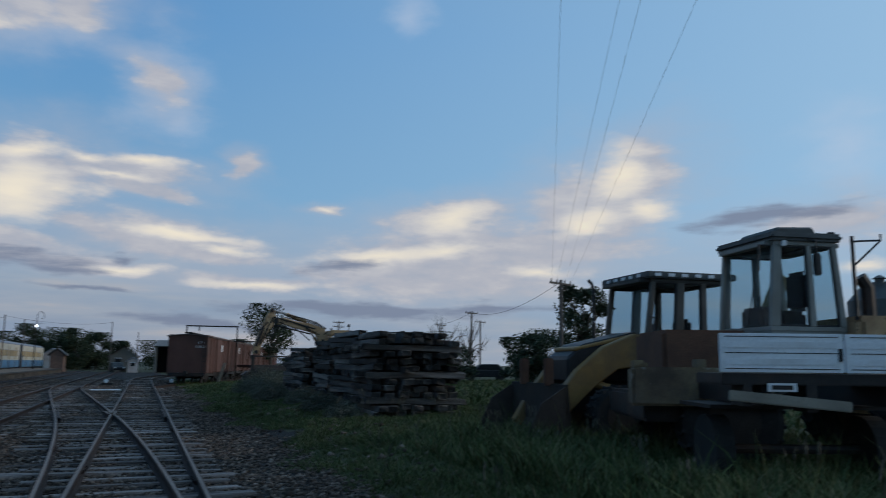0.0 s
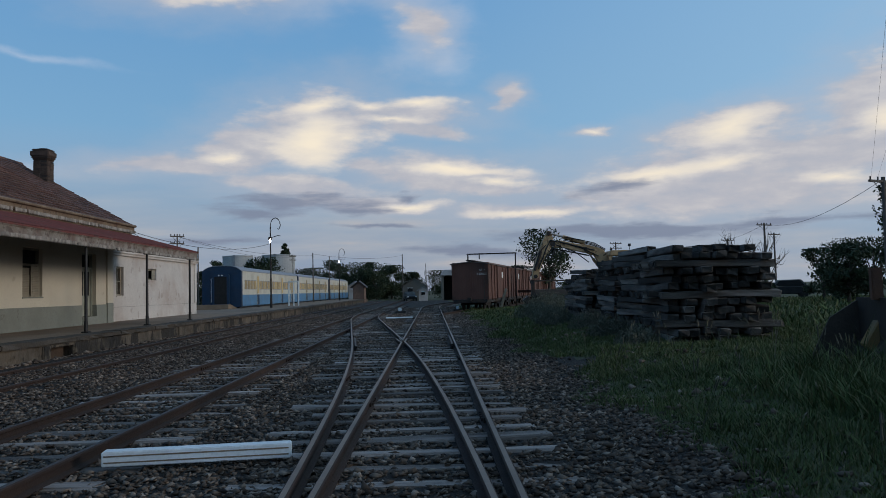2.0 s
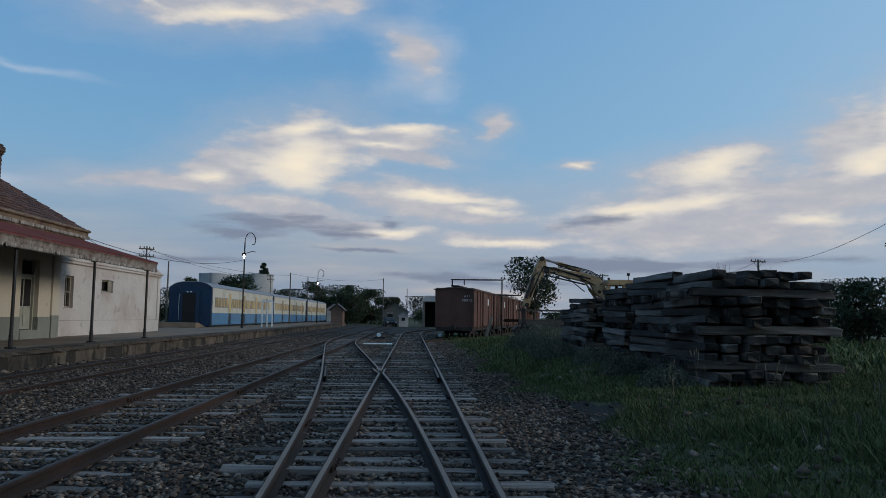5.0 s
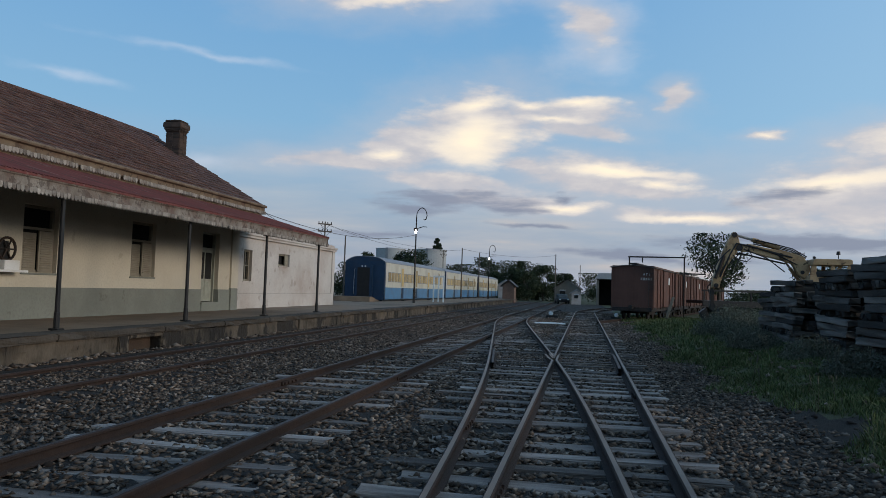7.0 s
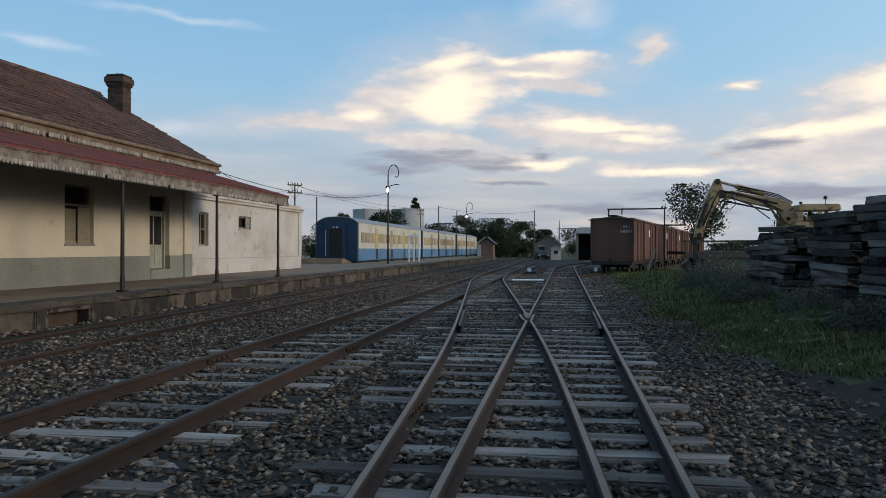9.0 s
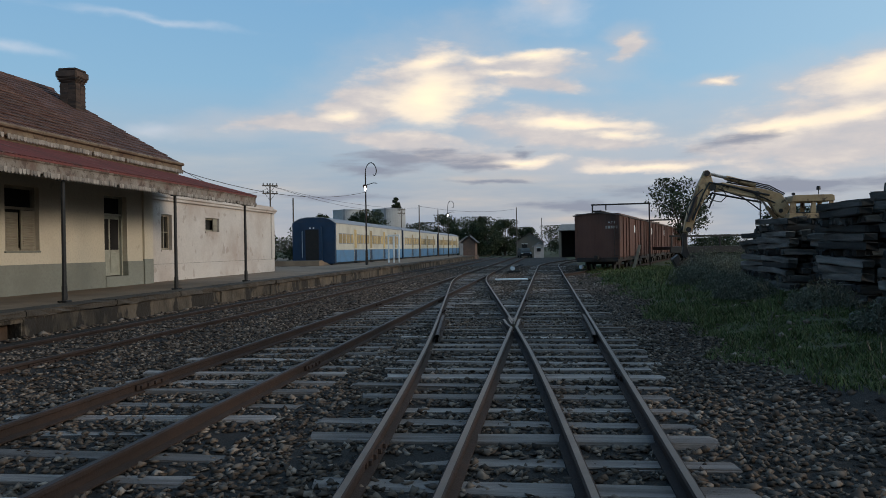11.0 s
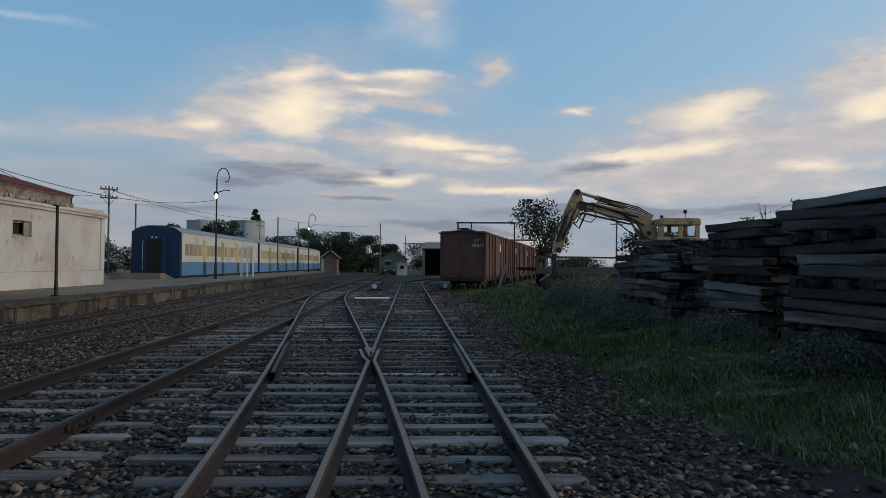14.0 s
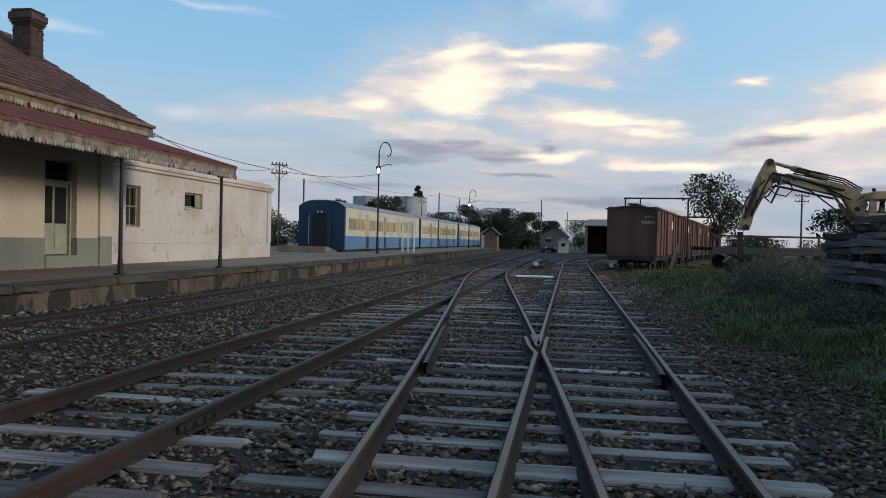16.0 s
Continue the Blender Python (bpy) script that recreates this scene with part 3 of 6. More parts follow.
def make_ground():
    xs = np.unique(np.concatenate([-np.geomspace(14, 2500, 22)[::-1], np.linspace(-14, 24, 96), np.geomspace(24, 2500, 24)]))
    ys = np.unique(np.concatenate([-np.geomspace(6, 600, 12)[::-1], np.linspace(-6, 80, 170), np.geomspace(80, 3500, 34)]))
    X, Y = np.meshgrid(xs, ys)
    Z = ground_z(X, Y)
    verts = np.stack([X, Y, Z], -1).reshape(-1, 3)
    n = len(xs)
    i, j = np.meshgrid(np.arange(len(xs) - 1), np.arange(len(ys) - 1))
    a = (j * n + i).ravel()
    g = raw("ground", verts, np.stack([a, a + 1, a + 1 + n, a + n], -1), M_GROUND)
    g.data.materials.append(M_SOIL)
    cx = (X[:-1, :-1] + X[1:, 1:]) / 2
    cy = (Y[:-1, :-1] + Y[1:, 1:]) / 2
    edge = 3.0 + 0.25 * np.sin(cy * 0.9) + 0.15 * np.sin(cy * 2.3) + 0.55 * np.exp(-((cy - 23) / 3.5) ** 2)
    soil = ((cx > edge) | (cx < -16.5) | (cy > 130)).ravel().astype(np.int32)
    g.data.polygons.foreach_set("material_index", soil)
    tagged(g, "dark gravel and grassy earth beside the tracks", "ground", kind="structure")


make_ground()

# ---- tracks ----
GAUGE = 1.435


def diverge(y):
    """Sideways shift of the turnout's branch from the straight track."""
    y = np.asarray(y, float)
    q = -0.002025 * np.clip(y - 3.6, 0, 26.4) ** 2
    lin = -0.1069 * np.clip(y - 30, 0, 16)
    c = np.clip(y - 46, 0, 13)
    return q + lin - 0.1069 * (c - c * c / 26)


def straight_bend(y):
    y = np.asarray(y, float)
    return 0.0045 * np.clip(y - 70, 0, 60) ** 2


def rail_line(f, y0, y1, step):
    ys = np.arange(y0, y1 + 0.01, step)
    return [(float(f(y)), float(y)) for y in ys]


PROFILE = [(-0.065, -0.135), (0.065, -0.135), (0.065, -0.122), (0.012, -0.105), (0.012, -0.045), (0.034, -0.034), (0.034, -0.010), (0.022, 0.0), (-0.022, 0.0), (-0.034, -0.010), (-0.034, -0.034), (-0.012, -0.045), (-0.012, -0.105), (-0.065, -0.122)]


def rail(name, line, parent, head, z=0.0):
    bm = bmesh.new()
    prev = None
    for x, y in line:
        ring = [bm.verts.new((x + u, y, z + v)) for u, v in PROFILE]
        if prev:
            for k in range(len(ring)):
                f = bm.faces.new((prev[k], prev[(k + 1) % len(ring)], ring[(k + 1) % len(ring)], ring[k]))
                f.material_index = 1 if k == 7 else 0
        prev = ring
    bmesh.ops.recalc_face_normals(bm, faces=bm.faces)
    ob = part(name, bm, M_RUST_RAIL, parent)
    ob.data.materials.append(head)
    return ob


def sleeper_mesh(name, length, width=0.22, seed=0):
    rnd = random.Random(seed)
    bm = box(-length / 2, length / 2, -width / 2, width / 2, -0.14, 0.0, 0.016)
    bmesh.ops.subdivide_edges(bm, edges=[e for e in bm.edges if abs(e.verts[0].co.x - e.verts[1].co.x) > 1], cuts=3)
    for v in bm.verts:
        v.co += Vector((rnd.uniform(-0.03, 0.03), rnd.uniform(-0.011, 0.011), rnd.uniform(-0.010, 0.004)))
    me = bpy.data.meshes.new(name)
    bm.to_mesh(me)
    bm.free()
    me.materials.append(M_SLEEPER)
    return me


SLEEPERS = {}
LAID = []


def sleeper(parent, x, y, length, turn=0.0):
    LAID.append((x, y, length, turn))
    key = (round(length * 2) / 2, random.randrange(3))
    if key not in SLEEPERS:
        SLEEPERS[key] = sleeper_mesh("sleeper", key[0], 0.20 + 0.02 * key[1], int(key[0] * 10) + key[1])
    ob = new("sleeper", SLEEPERS[key])
    ob.parent = parent
    ob.matrix_basis = pose(x + random.uniform(-0.06, 0.06), y, -0.12 + random.uniform(-0.032, 0.004), random.uniform(-1, 1), random.uniform(-0.6, 0.6), turn + random.uniform(-1.2, 1.2)) @ Matrix.Diagonal((length / key[0], 1, 1, 1))


def fishplates(parent, x, y):
    bm = bmesh.new()
    for s in (-1, 1):
        put_box(bm, x + s * 0.03 - 0.012, x + s * 0.03 + 0.012, y - 0.3, y + 0.3, -0.1, -0.045, 0.004)
        for k in range(4):
            put_box(bm, x + s * 0.05 - 0.014, x + s * 0.05 + 0.014, y - 0.24 + 0.15 * k, y - 0.2 + 0.15 * k, -0.09, -0.055)
    part("fishplate", bm, M_RUST_RAIL, parent)


def make_turnout():
    t = thing("railway_turnout", label="worn standard-gauge turnout on weathered timber sleepers", category="railway track")
    c0 = GAUGE / 2
    full = lambda s: (lambda y: s + straight_bend(y))
    rail("rail", rail_line(full(0.0), -30, 29.4, 1.98) , t, M_RAIL_TOP)
    rail("rail", rail_line(full(0.0), 30.1, 130, 1.5), t, M_RAIL_TOP)
    rail("rail", rail_line(full(GAUGE), -30, 130, 1.5), t, M_RAIL_TOP)
    br = lambda s: (lambda y: s + diverge(y))
    rail("rail", rail_line(br(0.0), 10.5, 60, 1.0), t, M_RAIL_TOP)
    rail("rail", rail_line(br(GAUGE), 10.4, 29.4, 1.0), t, M_RAIL_TOP)
    rail("rail", rail_line(br(GAUGE), 30.1, 60, 1.0), t, M_RAIL_TOP)
    # check rails and wing rails at the crossing
    for f, s in ((lambda y: GAUGE - 0.085 - 0.02 * max(0, abs(y - 30) - 1.2), 0), (lambda y: diverge(y) + 0.085 + 0.02 * max(0, abs(y - 30) - 1.2), 1)):
        rail("check_rail", rail_line(f, 28.2, 31.8, 0.6), t, M_RAIL_DULL)
    rail("wing_rail", rail_line(lambda y: 0.085 + 0.035 * max(0, y - 30.6), 29.4, 30.9, 0.3), t, M_RAIL_TOP)
    rail("wing_rail", rail_line(lambda y: -0.005 - 0.107 * (y - 29.4) - 0.045 * min(1, (y - 29.4) / 0.5) - 0.035 * max(0, y - 30.6), 29.4, 30.9, 0.3), t, M_RAIL_TOP)
    part("crossing_nose", prism([(-0.03, 30.0), (0.03, 30.0), (0.034, 31.2), (-0.16, 31.2)], "z", -0.12, -0.004), M_RAIL_TOP, t)
    y = 0.52
    while y < 100:
        d = float(diverge(y))
        if y < 36:
            a, b = d - 0.45, GAUGE + 0.52 + random.uniform(-0.08, 0.08)
            if y > 14:
                a += random.uniform(-0.25, 0.25)
            sleeper(t, (a + b) / 2, y, b - a)
        else:
            sleeper(t, c0 + float(straight_bend(y)), y, 2.5)
            if y < 59:
                sleeper(t, c0 + d, y + 0.07, 2.5, 5 if y < 50 else 2)
        y += 0.58 + random.uniform(-0.03, 0.03)
    for x, yy in ((0, 18.6), (GAUGE, 17.2), (GAUGE, 24.9), (0, 37.2)):
        fishplates(t, x, yy)
    for yy in (21.4, 33.6):
        fishplates(t, float(diverge(yy)), yy)


def make_track(name, c, y0, y1, head, label, buried=False):
    t = thing(name, label=label, category="railway track")
    for s in (-GAUGE / 2, GAUGE / 2):
        rail("rail", rail_line(lambda y: c + s, y0, y1, 6.0), t, head)
    y = max(y0, 0.4)
    while y < min(y1, 85):
        if buried:
            sleeper(t, c, y, 2.4)
        else:
            sleeper(t, c + random.uniform(-0.08, 0.08), y, 2.6)
        y += 0.62 + random.uniform(-0.04, 0.04)
    for k, yy in enumerate((13.0, 24.8, 36.6, 48.4)):
        for s in (-1, 1):
            fishplates(t, c + s * GAUGE / 2, yy + 0.7 * s)


make_turnout()
make_track("railway_track", -3.09, -30, 140, M_RAIL_DULL, "rusty loop track on weathered timber sleepers in gravel")
make_track("railway_track", -6.80, -30, 140, M_RAIL_DULL, "rusty track half sunk in gravel beside the platform", True)


# ---- platform ----
def make_platform():
    p = tagged(part("platform", box(-40, -8.63, -30, 118, -0.4, 0.42, 0.01), M_PLATFORM), "long low worn earth-and-concrete station platform", "platform", kind="structure")
    rnd = random.Random(4)
    y = 8.0
    while y < 116:
        w = rnd.uniform(2.6, 3.8) if y < 50 else 6.0
        x = rnd.uniform(-0.03, 0.03)
        bm = box(-8.85, -8.24 + x, y + 0.003, y + w - 0.003, 0.30, 0.435 + rnd.uniform(-0.006, 0.006), 0.025)
        bmesh.ops.subdivide_edges(bm, edges=[e for e in bm.edges if abs(e.verts[0].co.y - e.verts[1].co.y) > 1], cuts=7)
        for v in bm.verts:
            if v.co.x > -8.5 and y + 0.05 < v.co.y < y + w - 0.05:
                v.co += Vector((rnd.uniform(-0.05, 0.01), 0, rnd.uniform(-0.018, 0.006)))
        part("coping_slab", bm, M_COPING, p)
        y += w
    # rendered retaining wall: long bays with an uneven, spalled face; one bay broken open
    def rough_face(y0, y1, back, top):
        """A length of wall whose face bulges and is hacked away in places."""
        ny, nz = max(2, int((y1 - y0) / 0.16)), 6
        verts, faces = [], []
        for j in range(nz):
            for i in range(ny + 1):
                u, w = y0 + (y1 - y0) * i / ny, -0.3 + (top + 0.3) * j / (nz - 1)
                hollow = math.sin(u * 1.9 + 3 * math.sin(u * 0.7)) * math.sin(w * 7 + u * 2.3)
                d = 0.0 if i in (0, ny) else 0.045 * max(0.0, hollow - 0.25) + rnd.uniform(0, 0.014)
                verts.append((-8.30 - back - d, u, w + (rnd.uniform(-0.02, 0) if j == nz - 1 else 0)))
        for j in range(nz - 1):
            for i in range(ny):
                k = j * (ny + 1) + i
                faces.append((k, k + 1, k + ny + 2, k + ny + 1))
        n = len(verts)
        verts += [(-8.62, y0, -0.3), (-8.62, y1, -0.3), (-8.62, y1, top), (-8.62, y0, top)]
        top_row = (nz - 1) * (ny + 1)
        bm = bmesh.new()
        vs = [bm.verts.new(v) for v in verts]
        for f in faces:
            bm.faces.new([vs[q] for q in f])
        bm.faces.new([vs[top_row + i] for i in range(ny + 1)] + [vs[n + 2], vs[n + 3]])
        bm.faces.new([vs[j * (ny + 1)] for j in range(nz)][::-1] + [vs[n], vs[n + 3]][::1])
        bm.faces.new([vs[j * (ny + 1) + ny] for j in range(nz)] + [vs[n + 2], vs[n + 1]])
        bmesh.ops.recalc_face_normals(bm, faces=bm.faces)
        return bm

    y = 8.0
    while y < 116:
        w = rnd.uniform(2.2, 4.2) if y < 52 else 6.0
        if y < 26.9 < y + w + 0.6:
            w = 26.9 - y
        if 26.8 < y < 28.0:
            part("hollow_back", box(-8.628, -8.56, 26.9, 28.1, -0.3, 0.298), M_OLD_BRICK, p, "bare brick where the render has fallen")
            part("hollow_lintel", box(-8.50, -8.29, 26.86, 28.14, 0.22, 0.297, 0.015), M_KERB, p)
            y = 28.1
            continue
        part("wall_panel", rough_face(y, y + w - 0.002, rnd.uniform(0.0, 0.03), 0.295), M_KERB, p)
        y += w
    for yy in (26.55, 28.12, 36.2):
        part("pilaster", box(-8.45, -8.27, yy, yy + 0.33, -0.3, 0.294, 0.02), M_KERB, p)


make_platform()


# ---- station building ----
def wall_with_holes(name, x0, x1, y0, y1, z0, z1, holes, material, parent):
    """A wall across x0..x1 along y, with openings (ya, yb, za, zb) right through it."""
    bm = bmesh.new()
    y = y0
    for ya, yb, za, zb in sorted(holes):
        put_box(bm, x0, x1, y, ya, z0, z1)
        if za > z0 + 0.01:
            put_box(bm, x0, x1, ya, yb, z0, za)
        if zb < z1 - 0.01:
            put_box(bm, x0, x1, ya, yb, zb, z1)
        y = yb
    put_box(bm, x0, x1, y, y1, z0, z1)
    bmesh.ops.remove_doubles(bm, verts=bm.verts, dist=0.0005)
    return part(name, bm, material, parent)


def shutter(parent, x, y0, y1, z0, z1, open_by=0.0):
    s = part("shutter", box(x - 0.03, x + 0.01, y0, y1, z0, z1, 0.004), M_SHUTTER, parent, "faded louvred timber shutter")
    n = int((z1 - z0 - 0.16) / 0.055)
    for k in range(n):
        z = z0 + 0.09 + k * 0.055
        bm = prism([(x + 0.008, z), (x + 0.03, z - 0.012), (x + 0.034, z - 0.004), (x + 0.012, z + 0.012)], "y", y0 + 0.06, y1 - 0.06)
        part("slat", bm, M_SHUTTER, s)
    return s


def window(parent, wall_x, y0, y1, z0, z1, kind):
    # near-black sheet: the room's darkness is put into the colour
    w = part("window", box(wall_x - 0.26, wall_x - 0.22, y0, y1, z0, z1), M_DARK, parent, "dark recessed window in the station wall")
    bm = bmesh.new()
    f = 0.07
    x0, x1 = wall_x - 0.2, wall_x - 0.12
    for a, b, c, d in ((y0, y0 + f, z0, z1), (y1 - f, y1, z0, z1), (y0 + f, y1 - f, z1 - f, z1), (y0 + f, y1 - f, z0, z0 + f)):
        put_box(bm, x0, x1, a, b, c, d)
    part("frame", bm, M_SHUTTER, w)
    part("sill", box(wall_x - 0.25, wall_x + 0.03, y0 - 0.03, y1 + 0.03, z0 - 0.05, z0 - 0.003, 0.008), M_DADO if kind == "shutter" else M_WHITE, w)
    if kind == "shutter":
        m = (y0 + y1) / 2
        shutter(w, wall_x - 0.09, y0 + f, m - 0.05, z0 + 0.03, z0 + 0.92)
        shutter(w, wall_x - 0.07, m + 0.02, y1 - f, z0 + 0.03, z0 + 0.98)
        part("transom", box(x0, x1 + 0.02, y0 + f, y1 - f, z0 + 1.0, z0 + 1.06), M_SHUTTER, w)
    elif kind == "white":
        m = (y0 + y1) / 2
        part("mullion", box(x0, x1, m - 0.025, m + 0.025, z0 + f, z1 - f), M_SHUTTER, w)
        part("transom", box(x0 + 0.005, x1 - 0.005, y0 + f, y1 - f, (z0 + z1) / 2 - 0.02, (z0 + z1) / 2 + 0.02), M_SHUTTER, w)
    elif kind == "ajar":
        leaf = part("leaf", box(wall_x - 0.10, wall_x - 0.06, y1 - 0.42, y1 - 0.04, z0 + 0.03, z1 - 0.03, 0.004), M_SHUTTER, w, "single faded timber leaf standing ajar")
        part("leaf_rail", box(wall_x - 0.058, wall_x - 0.05, y1 - 0.40, y1 - 0.06, z0 + 0.2, z0 + 0.26), M_SHUTTER, leaf)
    return w


POST_Y = [39.68 - 4.69 * k for k in range(6)]
ROOF_END, EAVE_X, EAVE_Z, RIDGE_X, RIDGE_Z = 40.65, -11.62, 4.40, -16.4, 7.15


def scallop_boards(parent, name, x, y0, y1, z_top, z_bot, step, material):
    """A row of boards with pointed, rounded lower ends."""
    bm = prism([(-step / 2 + 0.004, 0), (step / 2 - 0.004, 0), (step / 2 - 0.004, -(z_top - z_bot) * 0.55), (step * 0.3, -(z_top - z_bot) * 0.8), (0, -(z_top - z_bot)), (-step * 0.3, -(z_top - z_bot) * 0.8), (-step / 2 + 0.004, -(z_top - z_bot) * 0.55)], "x", -0.012, 0.012)
    me = bpy.data.meshes.new(name)
    bm.to_mesh(me)
    bm.free()
    me.materials.append(material)
    y = y0 + step / 2
    while y < y1:
        if random.random() < 0.05:
            y += step
            continue
        ob = new(name, me)
        ob.parent = parent
        ob.matrix_basis = pose(x + random.uniform(-0.004, 0.004), y, z_top + random.uniform(-0.012, 0.006), random.uniform(-1.5, 1.5), 0, 0)
        y += step


def make_station():
    s = thing("station_building", label="old cream and grey-green railway station with a brown tiled roof", category="building")
    X = -11.9
    wins = [(32.45, 33.68, 1.49, 3.06), (28.2, 29.38, 1.49, 3.06), (23.9, 25.1, 1.49, 3.06)]
    door = (36.52, 37.72, 0.72, 3.08)
    y_a, y_b = 8.0, 38.6
    wall_with_holes("wall", X - 0.35, X, y_a, y_b, 1.15, 4.3, [(a, b, c, d) for a, b, c, d in wins] + [(door[0], door[1], 1.15, door[3])], M_CREAM, s)
    wall_with_holes("dado", X - 0.35, X + 0.025, y_a, y_b, 0.3, 1.149, [(door[0], door[1], 0.72, 1.149)], M_DADO, s)
    for w in wins:
        window(s, X, *w, "shutter")
    # half-glazed door in a deep reveal
    d = part("door", box(X - 0.28, X - 0.22, door[0] + 0.06, door[1] - 0.06, 0.74, 2.5, 0.004), M_DOOR, s, "pale green half-glazed panelled door")
    # fanlight and panes are near-black sheets in place of an unlit room
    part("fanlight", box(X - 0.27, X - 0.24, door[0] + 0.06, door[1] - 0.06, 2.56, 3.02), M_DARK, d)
    bm = bmesh.new()
    for a, b, c, e in ((door[0], door[0] + 0.06, 0.72, 3.08), (door[1] - 0.06, door[1], 0.72, 3.08), (door[0] + 0.06, door[1] - 0.06, 2.5, 2.56), (door[0] + 0.06, door[1] - 0.06, 3.02, 3.08)):
        put_box(bm, X - 0.3, X - 0.15, a, b, c, e)
    part("door_frame", bm, M_DOOR, d)
    mid = (door[0] + door[1]) / 2
    for a, b in ((door[0] + 0.13, mid - 0.05), (mid + 0.05, door[1] - 0.13)):
        part("panel", box(X - 0.215, X - 0.205, a, b, 0.85, 1.4, 0.004), M_DOOR, d)
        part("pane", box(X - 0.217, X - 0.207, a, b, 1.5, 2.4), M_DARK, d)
    part("door_step", box(X - 0.3, X + 0.06, door[0] - 0.02, door[1] + 0.02, 0.3, 0.716, 0.02), M_DADO, s)
    part("corner_pilaster", box(X - 0.1, X + 0.07, 38.6, 39.15, 0.3, 1.2, 0.01), M_DADO, s)
    part("corner_pilaster", box(X - 0.1, X + 0.065, 38.6, 39.15, 1.2, 3.9, 0.01), M_CREAM, s)
    # gable end above the wing, back and far walls
    part("gable_wall", prism([(-21.0, 3.3), (X - 0.36, 3.3), (X - 0.36, 4.2), (RIDGE_X, RIDGE_Z - 0.35), (-21.0, 4.2)], "y", 39.9, 40.25), M_CREAM, s)
    part("back_wall", box(-21.3, -21.01, y_a, 40.25, 0.3, 4.3), M_CREAM, s)
    part("end_wall", prism([(-21.0, 0.3), (X - 0.36, 0.3), (X - 0.36, 4.2), (RIDGE_X, RIDGE_Z - 0.35), (-21.0, 4.2)], "y", y_a, y_a + 0.3), M_CREAM, s)
    # roof
    slope = math.atan2(RIDGE_Z - EAVE_Z, EAVE_X - RIDGE_X)
    length = math.hypot(RIDGE_Z - EAVE_Z, EAVE_X - RIDGE_X)
    far_x = 2 * RIDGE_X - EAVE_X
    part("roof_deck", prism([(EAVE_X, EAVE_Z - 0.06), (RIDGE_X, RIDGE_Z - 0.22), (far_x, EAVE_Z - 0.05), (far_x, EAVE_Z - 0.2), (RIDGE_X, RIDGE_Z - 0.35), (EAVE_X, EAVE_Z - 0.2)], "y", y_a - 0.3, ROOF_END), M_TILE, s)
    # tiles: those near the gable end singly, the rest joined
    def sag(y):
        return 0.16 * float(smooth01((38.5 - y) / 11))

    nc, tw = 19, 0.26
    run = length / nc
    rnd = random.Random(9)
    tile_meshes = []
    for k in range(4):
        bm = bmesh.new()
        vs = put_box(bm, 0, run * 1.25, -tw / 2 + 0.004, tw / 2 - 0.004, 0, 0.022)
        for v in bm.verts:
            v.co.z += 0.024 if v.co.x < 0.1 else 0.0
            v.co.z += 0.012 * (1 - abs(v.co.y) / tw) + rnd.uniform(-0.004, 0.004)
        me = bpy.data.meshes.new("roof_tile")
        bm.to_mesh(me)
        bm.free()
        me.materials.append(M_TILE)
        tile_meshes.append(me)
    turn = Matrix.Rotation(math.pi, 4, "Z") @ Matrix.Rotation(-slope, 4, "Y")
    verts, faces = [], []
    base = np.array([v.co[:] for v in tile_meshes[0].vertices])
    quads = np.array([p.vertices[:] for p in tile_meshes[0].polygons])
    for i in range(nc):
        u = i * run
        y = ROOF_END - tw * (0.5 + 0.5 * (i % 2))
        while y > y_a - 0.2:
            m = Matrix.Translation((EAVE_X + 0.04 - u * math.cos(slope), y, EAVE_Z - 0.04 + u * math.sin(slope) - u / length * sag(y))) @ turn @ Matrix.Rotation(rnd.uniform(-0.02, 0.02), 4, "X")
            if y > 37.0:
                ob = new("roof_tile", tile_meshes[rnd.randrange(4)])
                ob.parent = s
                ob.matrix_basis = m
            else:
                a = np.array(m)
                faces.append(quads + len(verts) * 8)
                verts.append(base @ a[:3, :3].T + a[:3, 3] + np.array([0, 0, rnd.uniform(-0.006, 0.006)]))
            y -= tw
    rest = raw("tile_field", np.concatenate(verts), np.concatenate(faces), M_TILE_FIELD, s)
    tagged(rest, kind="stuff")
    y = y_a
    while y < ROOF_END - 0.2:
        part("ridge_tile", tube([(RIDGE_X, y, RIDGE_Z - 0.05 - sag(y)), (RIDGE_X, y + 0.43, RIDGE_Z - 0.03 - sag(y + 0.4))], [0.115, 0.10], 8), M_TILE, s)
        y += 0.4
    part("barge_board", prism([(EAVE_X, EAVE_Z - 0.02), (RIDGE_X, RIDGE_Z - 0.04), (RIDGE_X, RIDGE_Z - 0.24), (EAVE_X, EAVE_Z - 0.22)], "y", ROOF_END - 0.06, ROOF_END + 0.02), M_CORNICE, s)
    # eaves cornice with hanging scallops
    part("eaves_board", box(EAVE_X - 0.02, EAVE_X + 0.05, y_a, ROOF_END, 4.15, 4.35, 0.01), M_CORNICE, s)
    part("eaves_gutter", tube([(EAVE_X + 0.09, y_a, 4.36), (EAVE_X + 0.09, ROOF_END, 4.36)], 0.055, 8), M_CORNICE, s)
    part("frieze", box(EAVE_X - 0.12, EAVE_X - 0.021, y_a, ROOF_END - 0.1, 3.85, 4.14), M_CORNICE, s)
    scallop_boards(s, "eaves_scallop", EAVE_X + 0.065, 22.0, ROOF_END, 4.18, 4.05, 0.11, M_SCALLOP)
    # chimney
    c = part("chimney", box(-15.2, -14.63, 39.45, 40.0, 5.4, 7.06, 0.03), M_CHIMNEY, s, "soot-stained brick chimney with a corbelled cap")
